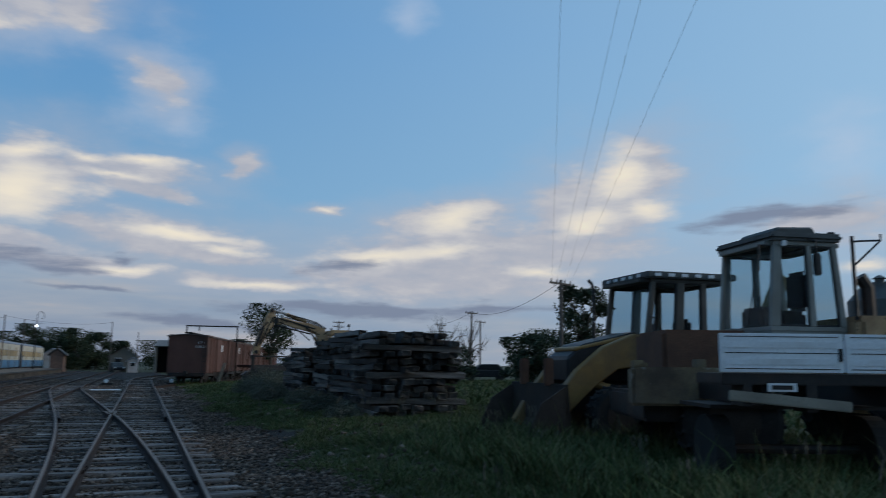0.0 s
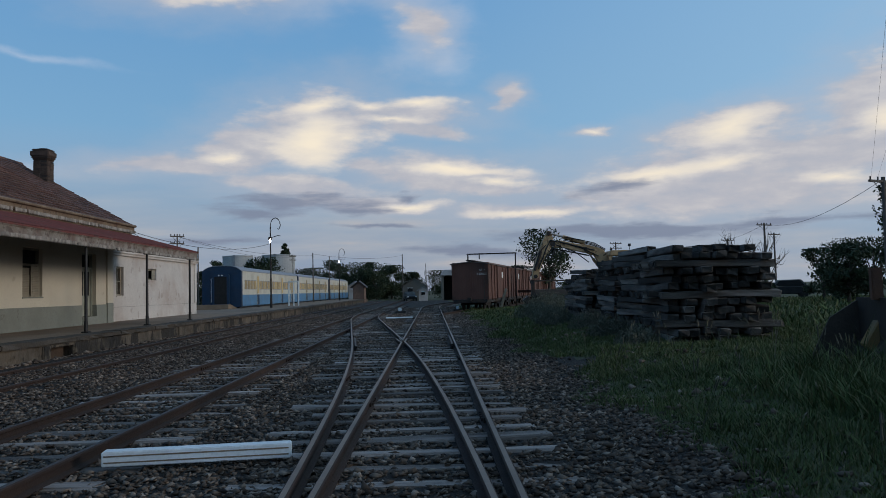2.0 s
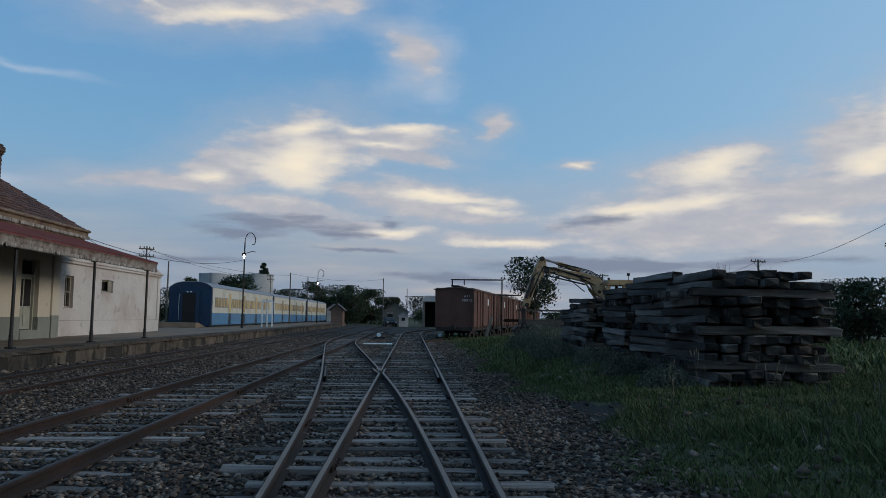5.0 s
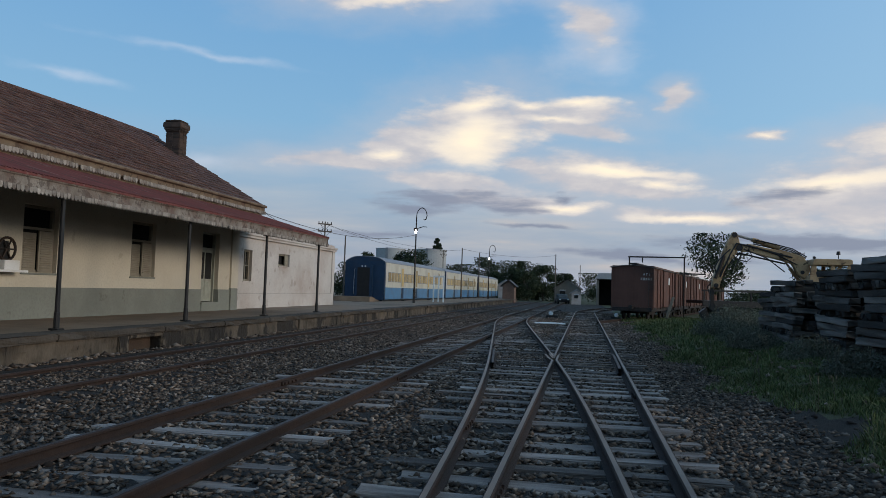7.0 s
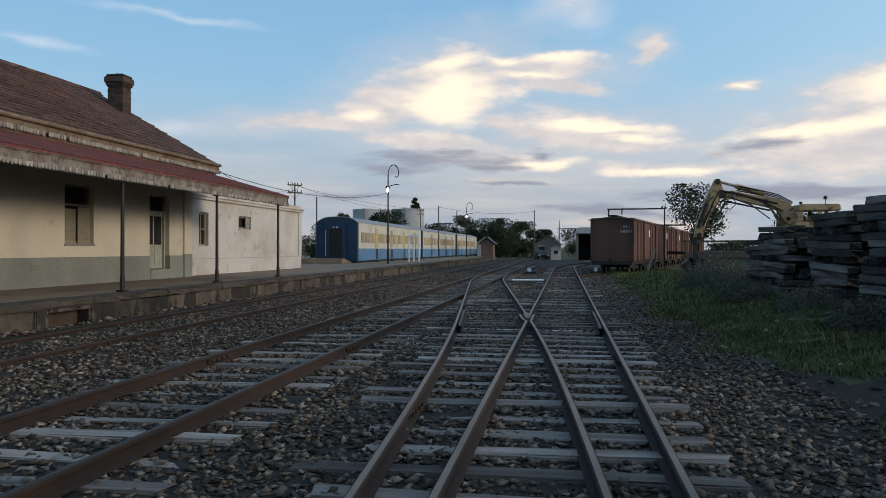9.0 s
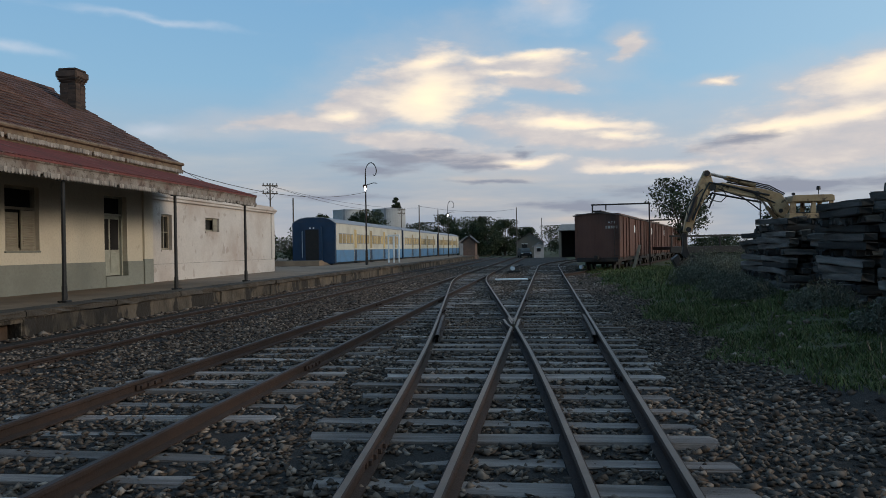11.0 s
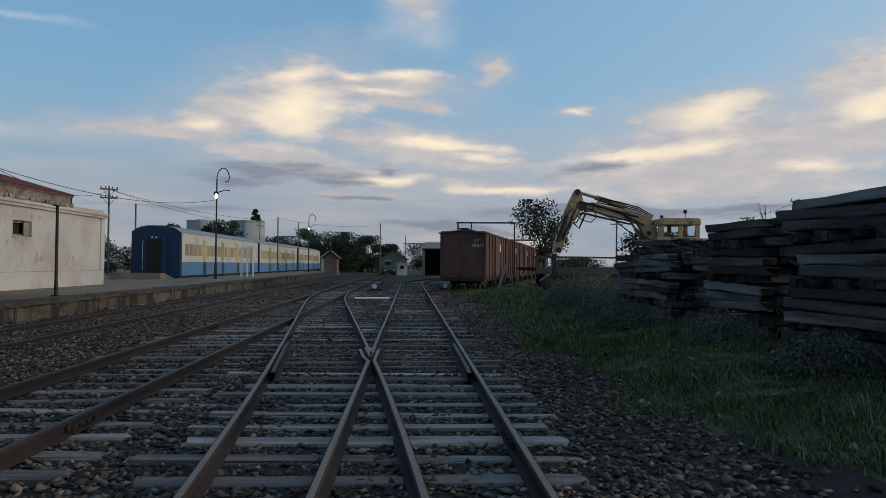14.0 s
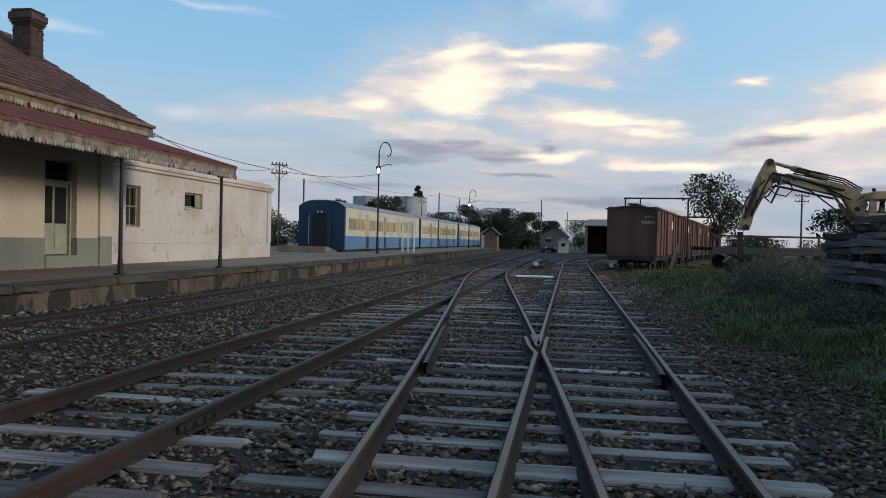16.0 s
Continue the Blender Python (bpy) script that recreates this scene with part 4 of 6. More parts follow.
    for z0, z1, o in ((7.06, 7.13, 0.03), (7.13, 7.21, 0.065), (7.21, 7.43, 0.09), (7.43, 7.52, 0.04)):
        part("cap_course", box(-15.2 - o, -14.63 + o, 39.45 - o, 40.0 + o, z0, z1, 0.028), M_CHIMNEY, c)
    part("flue", tube([(-14.91, 39.72, 7.51), (-14.91, 39.72, 7.56)], 0.16, 10), M_IRON, c)
    part("flashing", box(-15.26, -14.57, 39.39, 40.06, 5.7, 6.12, 0.02), M_CHIMNEY, c)
    # bricks laid in courses on the two faces towards the tracks
    bm = box(-0.13, 0.13, -0.012, 0.012, -0.033, 0.033, 0.005)
    brick = bpy.data.meshes.new("brick")
    bm.to_mesh(brick)
    bm.free()
    brick.materials.append(M_CHIMNEY)
    for row in range(12):
        z = 6.17 + 0.075 * row
        for k in range(2):
            for at, turn_z in (((-15.055 + 0.285 * k + 0.012 * (row % 2), 39.448, z), 0), ((-14.628, 39.59 + 0.275 * k - 0.012 * (row % 2), z), 90)):
                ob = new("brick", brick)
                ob.parent = c
                ob.matrix_basis = pose(at[0] + random.uniform(-0.004, 0.004), at[1] + random.uniform(-0.004, 0.004), at[2], 0, 0, turn_z)
    # canopy
    can = part("canopy", prism([(-8.80, 3.19), (-11.88, 4.06), (-11.88, 4.02), (-8.80, 3.15)], "y", y_a, 40.28), M_RED_IRON, s, "red corrugated iron platform canopy on iron posts")
    bm = bmesh.new()
    y = y_a
    while y < 40.25:
        put_tube(bm, [(-8.79, y, 3.197), (-11.86, y, 4.064)], 0.022, 6)
        y += 0.15
    part("corrugation", bm, M_RED_IRON, can)
    part("fascia", box(-8.90, -8.84, y_a, 40.28, 2.925, 3.19, 0.006), M_VALANCE, can, "flaking painted fascia board")
    scallop_boards(s, "valance_board", -8.825, 22.0, 40.28, 2.96, 2.85, 0.10, M_SCALLOP)
    part("end_fascia", prism([(-8.84, 3.17), (-11.86, 4.02), (-11.86, 3.62), (-11.0, 3.45), (-10.2, 3.12), (-9.6, 2.98), (-8.84, 2.92)], "y", 40.2, 40.26), M_VALANCE, can)
    part("fascia_moulding", box(-8.839, -8.815, y_a, 40.28, 3.12, 3.17, 0.006), M_VALANCE, can)
    part("wall_plate", box(-8.98 - 0.06, -8.98 + 0.06, y_a, 40.1, 2.9, 3.03), M_IRON, can)
    # ceiling carries part of the canopy's shade in its dark colour
    part("ceiling_boards", prism([(-9.05, 3.08), (-11.86, 3.87), (-11.86, 3.84), (-9.05, 3.05)], "y", y_a + 0.05, 40.15), M_CANOPY_SHADE, can)
    for y in POST_Y:
        p = part("canopy_post", tube([(-8.97, y, 0.42), (-8.97, y, 0.75), (-8.97, y, 0.76), (-8.97, y, 2.92)], [0.055, 0.055, 0.045, 0.04], 10), M_BLACK, s)
        part("post_base", box(-9.07, -8.87, y - 0.1, y + 0.1, 0.42, 0.46, 0.01), M_BLACK, p)
        part("post_head", box(-9.06, -8.88, y - 0.1, y + 0.1, 2.86, 2.92, 0.01), M_BLACK, p)
    return s


M_TILE_FIELD = island_mat("roof_tile_field", [(0.077, 0.038, 0.029), (0.104, 0.049, 0.036), (0.126, 0.063, 0.046), (0.090, 0.052, 0.040), (0.149, 0.080, 0.058)], 0.9, 0.2, 6.0)
M_SCALLOP = mat("pale_flaking_scallops", (0.20, 0.17, 0.145), (0.36, 0.315, 0.275), 4, 0.9, 0.3, 0, 40, (0.12, 0.085, 0.065), 2.5, 0.8, 0.35)
M_CHIMNEY = mat("sooty_brick", (0.06, 0.040, 0.032), (0.11, 0.070, 0.053), 4, 0.95, 0.6, 0, 30, (0.03, 0.026, 0.024), 1.3, 0.85, 0.25, flake=((0.15, 0.11, 0.085), 3.0, 0.62, 0.7))
make_station()


def make_wing():
    w = thing("station_wing", label="low whitewashed flat-roofed station wing with peeling plaster", category="building")
    X = -12.25
    y0, y1 = 39.17, 51.2
    holes = [(40.45, 41.2, 1.48, 2.70), (43.85, 45.1, 2.18, 2.70)]
    wall_with_holes("wall", X - 0.3, X, y0, y1, 0.3, 3.3, holes, M_WHITE, w)
    window(w, X, *holes[0], "white")
    window(w, X, *holes[1], "ajar")
    part("plinth", box(X, X + 0.03, y0, y1 + 0.03, 0.3, 1.02, 0.008), M_WHITE, w)
    part("plaster_crack", box(X + 0.03, X + 0.033, y0 + 0.3, y1 - 0.2, 1.0, 1.012), M_DADO, w)
    part("cornice", box(X - 0.02, X + 0.10, y0, y1 + 0.10, 3.16, 3.26, 0.015), M_WHITE, w)
    part("cornice", box(X - 0.02, X + 0.15, y0, y1 + 0.15, 3.26, 3.36, 0.015), M_WHITE, w)
    part("parapet", box(X - 0.3, X + 0.02, y0, y1, 3.36, 3.48, 0.01), M_WHITE, w)
    part("far_wall", box(-20, X - 0.301, y1 - 0.3, y1, 0.3, 3.45), M_WHITE, w)
    part("back_wall", box(-20.3, -20.001, y0 + 1.5, y1, 0.3, 3.45), M_WHITE, w)
    part("roof", box(-20, X - 0.302, 40.3, y1 - 0.301, 3.1, 3.25), M_PLATFORM, w)
    part("corner_strip", box(X - 0.2, X + 0.05, y1 - 0.35, y1 + 0.03, 1.03, 3.15, 0.01), M_WHITE, w)
    v = part("vent_pipe", tube([(-14.0, 46.5, 3.2), (-14.0, 46.5, 4.25)], 0.06, 8), M_IRON, w)
    part("vent_cowl", tube([(-14.0, 46.5, 4.2), (-14.0, 46.5, 4.33)], [0.13, 0.1], 8), M_IRON, v)


make_wing()


# ---- apparatus on the station wall ----
app = thing("wall_apparatus", (-11.9, 27.2, 0.0), 0, "black spoked iron wheel above a white box on a shelf", "wheel")
part("shelf", box(0.026, 0.4, -0.9, 0.75, 1.48, 1.53, 0.006), M_WHITEPAINT, app)
part("white_box", box(0.06, 0.34, 0.1, 0.55, 1.53, 1.74, 0.01), M_WHITEPAINT, app)
ring = [(0.2, 0.3 + 0.25 * math.cos(a), 1.98 + 0.25 * math.sin(a)) for a in np.linspace(0, 2 * math.pi, 25)]
w = part("wheel_rim", tube(ring, 0.03, 6), M_IRON, app)
for k in range(6):
    a = k * math.pi / 3
    part("spoke", tube([(0.2, 0.3, 1.98), (0.2, 0.3 + 0.25 * math.cos(a), 1.98 + 0.25 * math.sin(a))], 0.02, 5), M_IRON, w)
part("housing", box(0.03, 0.17, -0.15, 0.45, 1.74, 2.15, 0.03), M_BLACK, app)

# ---- wagons ----
def letters(parent, text, m, size, material):
    cu = bpy.data.curves.new("lettering", "FONT")
    cu.body, cu.size, cu.extrude, cu.align_x = text, size, 0.004, "CENTER"
    tmp = bpy.data.objects.new("lettering", cu)
    me = bpy.data.meshes.new_from_object(tmp)
    bpy.data.objects.remove(tmp)
    me.materials.clear()
    me.materials.append(material)
    ob = new("lettering", me)
    ob.parent = parent
    ob.matrix_basis = m
    return ob


def wheelset(parent, x0, x1, y, r=0.42, z=None):
    z = r if z is None else z
    bm = bmesh.new()
    for x in (x0, x1):
        put_tube(bm, [(x - 0.06, y, z), (x - 0.05, y, z), (x + 0.04, y, z), (x + 0.06, y, z)], [r, r, r, r + 0.03], 20)
    put_tube(bm, [(x0, y, z), (x1, y, z)], 0.07, 8)
    return part("wheelset", bm, M_IRON, parent)


M_FADED = mat("faded_white_lettering", (0.34, 0.29, 0.26), (0.52, 0.47, 0.43), 8, 0.9, 0.1, 0, 40, (0.2, 0.12, 0.1), 6, 0.7)


def make_boxcar(at, rz, length=9.2, number=True):
    c = thing("boxcar", at, rz, "oxide-red boarded railway boxcar with white lettering", "railway wagon", "boxcars on the siding")
    W, z0, z1 = 2.5, 0.72, 3.08
    part("body_core", box(0.04, W - 0.04, 0.04, length - 0.04, z0, z1 + 0.1), M_BOX, c)
    part("underframe", box(0.1, W - 0.1, -0.08, length + 0.08, z0 - 0.24, z0 - 0.002, 0.02), M_IRON, c)
    n = 16
    for k in range(n):
        a = W * k / n
        for y0, y1 in ((-0.0, 0.04), (length - 0.04, length)):
            part("end_board", box(a + 0.0015, a + W / n - 0.0015, y0, y1, z0, z1 + 0.11 * (1 - abs(2 * (k + 0.5) / n - 1)), 0.003), M_BOX, c)
    for y in (0.012, ):
        for x in (0.02, W / 2 - 0.05, W - 0.12):
            part("end_post", box(x, x + 0.1, y - 0.055, y - 0.013, z0 - 0.1, z1, 0.008), M_BOX, c)
    ns = 40
    for k in range(ns):
        a = length * k / ns
        for x0, x1 in ((0.0, 0.04), (W - 0.04, W)):
            part("side_board", box(x0, x1, a + 0.002, a + length / ns - 0.002, z0, z1, 0.004), M_BOX, c)
    for x in (-0.06, W + 0.005):
        d = part("sliding_door", box(x, x + 0.055, length * 0.40, length * 0.62, z0 + 0.02, z1 - 0.08, 0.008), M_BOX, c, "boarded sliding door")
        part("door_brace", box(x - 0.02, x + 0.075, length * 0.40 + 0.02, length * 0.40 + 0.12, z0 + 0.02, z1 - 0.08), M_BOX, d)
        part("door_rail", box(x - 0.01, x + 0.065, length * 0.38, length * 0.86, z1 - 0.06, z1 - 0.01), M_IRON, c)
        for f in (0.14, 0.28, 0.74, 0.88):
            part("side_post", box(x + 0.005, x + 0.05, length * f - 0.05, length * f + 0.05, z0 - 0.1, z1 - 0.09, 0.006), M_BOX, c)
    part("notice", box(W + 0.004, W + 0.012, length * 0.68, length * 0.74, z1 - 0.9, z1 - 0.45), M_WHITEPAINT, c, "white paper notice")
    roof = [(-0.09 + (W + 0.18) * k / 12, z1 + 0.02 + 0.15 * (1 - abs(2 * k / 12 - 1) ** 1.3)) for k in range(13)]
    part("roof", prism(roof + [(u, v - 0.05) for u, v in roof[::-1]], "y", -0.1, length + 0.1), M_BOXROOF, c)
    part("running_board", box(W / 2 - 0.25, W / 2 + 0.25, -0.05, length + 0.05, z1 + 0.21, z1 + 0.27, 0.006), M_IRON, c)
    for y in (1.3, 3.0, length - 3.0, length - 1.3):
        wheelset(c, W / 2 - GAUGE / 2, W / 2 + GAUGE / 2, y, 0.4)
    for y in (2.15, length - 2.15):
        for x in (W / 2 - GAUGE / 2 - 0.14, W / 2 + GAUGE / 2 + 0.06):
            part("bogie_side", box(x, x + 0.08, y - 1.2, y + 1.2, 0.28, 0.56, 0.03), M_IRON, c)
    part("coupler", box(W / 2 - 0.12, W / 2 + 0.12, -0.55, -0.05, 0.62, 0.84, 0.03), M_IRON, c)
    lad = part("ladder", tube([(W - 0.28, -0.09, z0), (W - 0.28, -0.09, z1)], 0.014, 6), M_IRON, c)
    for z in np.arange(z0 + 0.1, z1, 0.32):
        part("rung", tube([(W - 0.28, -0.09, float(z)), (W - 0.06, -0.09, float(z))], 0.011, 6), M_IRON, lad)
    if number:
        for k, letter in enumerate("ATI"):
            letters(c, letter, pose(W * 0.83 + 0.15 * (k - 1), -0.012, z1 - 0.46, 90, 0, 0), 0.17, M_WHITEPAINT)
        for k in range(5):
            x = W * 0.69 + 0.145 * k
            part("number_bar", box(x, x + 0.10, -0.02, -0.006, z1 - 0.75, z1 - 0.60), M_FADED, c)
    return c


BOX_AT, BOX_RZ = (2.22, 60.0, 0.0), -13.4
axis = Vector((math.sin(radians(-BOX_RZ)), math.cos(radians(BOX_RZ)), 0))
make_boxcar(BOX_AT, BOX_RZ)
for k in range(1, 6):
    q = Vector(BOX_AT) + axis * 10.2 * k
    make_boxcar(tuple(q), BOX_RZ, number=False)
siding = thing("railway_track", (BOX_AT[0], BOX_AT[1], 0), BOX_RZ, "overgrown siding under the parked boxcars", "railway track")
for x in (1.25 - GAUGE / 2, 1.25 + GAUGE / 2):
    rail("rail", [(x, -6.0), (x, 12.0), (x, 34.0), (x, 66.0)], siding, M_RAIL_DULL)
leaner = part("leaning_board", box(-0.09, 0.09, -0.02, 0.02, 0, 1.5, 0.004), M_SHUTTER)
tagged(leaner, "pale weathered board leaning against a boxcar", "board")
leaner.matrix_world = pose(5.75, 63.0, -0.05, -8, 14, -20)

# loading-gauge frame
gf = thing("loading_gauge", (3.9, 71.5, -0.15), -8, "dark steel loading-gauge portal over the siding", "portal frame")
for x in (0.0, 3.9):
    part("post", box(x - 0.05, x + 0.05, -0.05, 0.05, 0, 4.38, 0.01), M_IRON, gf)
part("crossbeam", box(-0.1, 4.0, -0.05, 0.05, 4.38, 4.48, 0.01), M_IRON, gf)
part("hanger", box(0.9, 0.98, -0.04, 0.04, 4.02, 4.38), M_IRON, gf)
part("side_arm", box(3.9, 5.4, -0.05, 0.05, 3.2, 3.3), M_IRON, gf)
part("side_arm", box(2.9, 3.83, -0.05, 0.05, 3.2, 3.3), M_IRON, gf)


def make_coach(at, rz, first=False):
    c = thing("passenger_coach", at, rz, "blue and cream passenger railcar with amber window blinds", "railway coach", "coaches in the bay platform")
    W, L = 2.85, 23.6
    # local x: 0 is the side that faces the tracks, running to -W; y along; z above rail
    part("lower_side", box(-W, 0, 0, L, 0.55, 1.42, 0.03), M_LBLUE, c)
    part("upper_side", box(-W + 0.01, -0.01, 0.01, L - 0.01, 1.42, 3.22, 0.02), M_COACH_CREAM, c)
    part("waist_moulding", box(-W - 0.01, 0.012, 0.02, L - 0.02, 1.40, 1.45), M_COACH_CREAM, c)
    rf = [(-W - 0.02 + (W + 0.04) * k / 14, 3.2 + 0.38 * (1 - abs(2 * k / 14 - 1) ** 3.4)) for k in range(15)]
    part("roof", prism(rf + [(u, v - 0.04) for u, v in rf[::-1]], "y", 0.0, L), M_COACH_ROOF, c)
    part("roof_end", prism(rf[1:-1] + [(0, 3.15), (-W, 3.15)], "y", 0.02, 0.06), M_BLUE, c)
    part("end_panel", box(-W - 0.015, 0.015, -0.05, 0.009, 0.5, 3.22, 0.03), M_BLUE, c)
    part("end_wrap", box(-0.3, 0.018, -0.03, 0.35, 0.5, 3.2, 0.03), M_BLUE, c)
    g = part("gangway", box(-W / 2 - 0.62, -W / 2 + 0.62, -0.35, -0.051, 0.6, 2.95, 0.05), M_BLUE, c)
    part("gangway_door", box(-W / 2 - 0.45, -W / 2 + 0.45, -0.362, -0.352, 0.75, 2.75), M_DARK, g)
    part("handrail", tube([(-W / 2 - 0.72, -0.2, 0.9), (-W / 2 - 0.72, -0.2, 2.6), (-W / 2 - 0.55, -0.2, 2.72)], 0.02, 6), M_WHITEPAINT, g)
    for x in (-W / 2 - 0.12, -W / 2 + 0.12):
        part("end_light", tube([(x, -0.36, 2.84), (x, -0.39, 2.84)], 0.05, 8), M_WHITEPAINT, g)
    y = 1.0
    k = 0
    while y < L - 1.6:
        if k % 5 == 4:
            d = part("door", box(-0.005, 0.022, y + 0.1, y + 0.85, 0.6, 2.95, 0.008), M_COACH_CREAM, c)
            part("door_lower", box(0.0, 0.03, y + 0.12, y + 0.83, 0.6, 1.4), M_BLUE, d)
            part("door_pane", box(0.018, 0.028, y + 0.16, y + 0.79, 1.5, 2.85), M_AMBER, d)
            part("step", box(0.0, 0.25, y + 0.15, y + 0.8, 0.42, 0.47), M_BLACK, c)
        else:
            w = part("window", box(-0.02, 0.006, y + 0.08, y + 0.92, 1.80, 2.52, 0.004), M_COACH_ROOF, c)
            part("blind", box(0.003, 0.010, y + 0.12, y + 0.46, 1.85, 2.47), M_AMBER, w)
            part("blind", box(0.003, 0.010, y + 0.52, y + 0.87, 1.85, 2.47), M_AMBER, w)
        y += 1.0
        k += 1
    part("underframe", box(-W + 0.2, -0.2, 0.3, L - 0.3, 0.2, 0.55), M_BLACK, c)
    for y in (3.0, 5.4, L - 5.4, L - 3.0):
        wheelset(c, -W / 2 - GAUGE / 2, -W / 2 + GAUGE / 2, y, 0.44)
    return c


for k in range(3):
    make_coach((-13.15, 65.05 + 24.1 * k, 0.0), 0)
bay = thing("railway_track", (0, 0, 0), 0, "bay track beside the platform under the coaches", "railway track")
for x in (-13.15 - 2.85 / 2 - GAUGE / 2, -13.15 - 2.85 / 2 + GAUGE / 2):
    rail("rail", [(x, 60.0), (x, 100.0), (x, 140.0)], bay, M_RAIL_DULL, 0.44)


# ---- excavator behind the stacks ----
def link(poly, y0, y1, bevel=0.02):
    return prism(poly, "y", y0, y1, bevel)


def make_excavator():
    e = thing("excavator", (-0.12, 46.9, 0), 0, "faded yellow excavator with a raised jointed boom", "excavator")
    part("boom", link([(7.18, 3.70), (7.51, 3.74), (8.16, 3.58), (8.8, 3.49), (9.29, 3.37), (9.65, 3.24), (9.95, 2.75), (9.75, 2.3), (9.45, 2.5), (9.21, 2.95), (8.8, 3.08), (8.16, 3.23), (7.51, 3.41), (7.23, 3.37)], -0.17, 0.17), M_YELLOW, e)
    part("stick", link([(6.85, 4.22), (6.59, 3.70), (6.40, 3.24), (6.10, 2.33), (6.02, 1.85), (6.33, 1.85), (6.50, 2.49), (6.70, 2.95), (6.95, 3.2), (7.07, 3.49), (7.17, 3.66), (7.07, 4.03), (6.99, 4.22)], -0.16, 0.16), M_YELLOW, e)
    for y in (-0.19, 0.19):
        part("stick_plate", link([(6.62, 3.62), (6.80, 3.72), (6.98, 3.35), (6.62, 2.75), (6.48, 2.86)], y - 0.015, y + 0.015), M_YELLOW, e)
    for x, z, r in ((6.92, 4.1, 0.11), (7.12, 3.56, 0.13), (6.2, 1.95, 0.1), (8.75, 3.28, 0.1), (9.6, 2.6, 0.08)):
        part("pivot_pin", tube([(x, -0.21, z), (x, 0.21, z)], r, 12), M_IRON, e)
    for y in (-0.1, 0.1):
        ram = part("ram_cylinder", tube([(7.64, y, 3.93), (8.72, y, 3.60)], 0.085, 10), M_YELLOW, e)
        part("ram_rod", tube([(6.95, y, 4.12), (7.64, y, 3.93)], 0.045, 8), M_FADED, ram)
    ram = part("ram_cylinder", tube([(9.62, 0.22, 2.2), (9.2, 0.22, 2.78)], 0.08, 10), M_YELLOW, e)
    part("ram_rod", tube([(9.2, 0.22, 2.78), (8.95, 0.22, 3.15)], 0.045, 8), M_FADED, ram)
    part("ram_cylinder", tube([(6.50, -0.22, 3.2), (6.16, -0.22, 2.25)], 0.075, 8), M_IRON, e)
    for k in range(4):
        z = 3.86 - 0.05 * k
        part("hose", tube([(7.7, -0.2 + 0.1 * k, z + 0.05), (8.5, -0.2 + 0.1 * k, z - 0.12), (9.2, -0.2 + 0.1 * k, z - 0.3), (9.75, -0.2 + 0.1 * k, z - 0.62)], 0.025, 6), M_BLACK, e)
    part("hose", tube([(7.45, -0.22, 3.55), (7.62, -0.25, 3.2), (7.4, -0.25, 2.98), (7.1, -0.22, 3.05), (6.85, -0.2, 3.25)], 0.02, 6), M_BLACK, e)
    part("hose", tube([(6.75, -0.2, 3.5), (6.3, -0.3, 3.05), (6.12, -0.3, 2.75), (6.2, -0.2, 2.4)], 0.025, 6), M_BLACK, e)
    for pts in (((7.2, 0.2, 3.4), (6.95, 0.2, 3.0), (6.7, 0.2, 3.0), (6.6, 0.2, 3.3)), ((9.4, -0.2, 2.9), (8.6, -0.2, 3.3), (7.4, -0.2, 3.7)), ((8.9, -0.2, 2.6), (8.2, -0.2, 3.15), (7.3, -0.2, 3.5)), ((6.2, 0.18, 2.2), (5.9, 0.18, 1.9), (6.0, 0.18, 1.6))):
        part("hose", tube(pts, 0.025, 6), M_BLACK, e)
    gr = part("grab", link([(5.98, 1.8), (6.15, 1.8), (6.15, 1.3), (6.25, 1.0), (6.1, 0.8), (5.95, 1.0), (6.0, 1.3)], -0.12, 0.12), M_IRON, e, "rusty clamp grab")
    part("claw", link([(6.3, 1.0), (6.7, 0.75), (6.55, 0.45), (6.35, 0.6)], -0.28, 0.28), M_IRON, gr)
    part("claw", link([(5.8, 1.0), (5.55, 0.8), (5.75, 0.45), (5.95, 0.6)], -0.28, 0.28), M_IRON, gr)
    cab = part("cab", link([(9.55, 1.5), (11.6, 1.5), (11.6, 2.62), (9.72, 2.62)], -0.75, 0.6, 0.03), M_YELLOW, e)
    part("cab_roof", link([(9.80, 3.04), (11.62, 3.06), (11.6, 3.26), (11.5, 3.30), (9.98, 3.30), (9.86, 3.24)], -0.8, 0.65, 0.02), M_YELLOW, cab)
    for x0, x1 in ((9.74, 10.02), (10.62, 10.84), (11.36, 11.58)):
        for y in (-0.74, 0.5):
            part("cab_pillar", link([(x0, 2.62), (x1, 2.62), (x1, 3.06), (x0 + 0.06, 3.06)], y, y + 0.09, 0.01), M_YELLOW, cab)
    for x0, x1 in ((10.02, 10.62), (10.84, 11.36)):
        part("pane", box(x0, x1, -0.70, -0.69, 2.62, 3.05), M_GLASS, cab).visible_shadow = False
        part("window_seal", box(x0, x1, -0.745, -0.71, 2.62, 2.66), M_BLACK, cab)
    part("work_lamp", box(9.92, 10.04, -0.6, -0.48, 3.30, 3.40, 0.02), M_BLACK, cab)
    part("cab_seat", box(10.5, 11.1, -0.2, 0.3, 1.95, 2.6, 0.06), M_BLACK, cab)
    cab.matrix_basis = pose(9.8, 0, -0.15) @ Matrix.Diagonal((0.85, 1, 1, 1)) @ pose(-9.8, 0, 0)
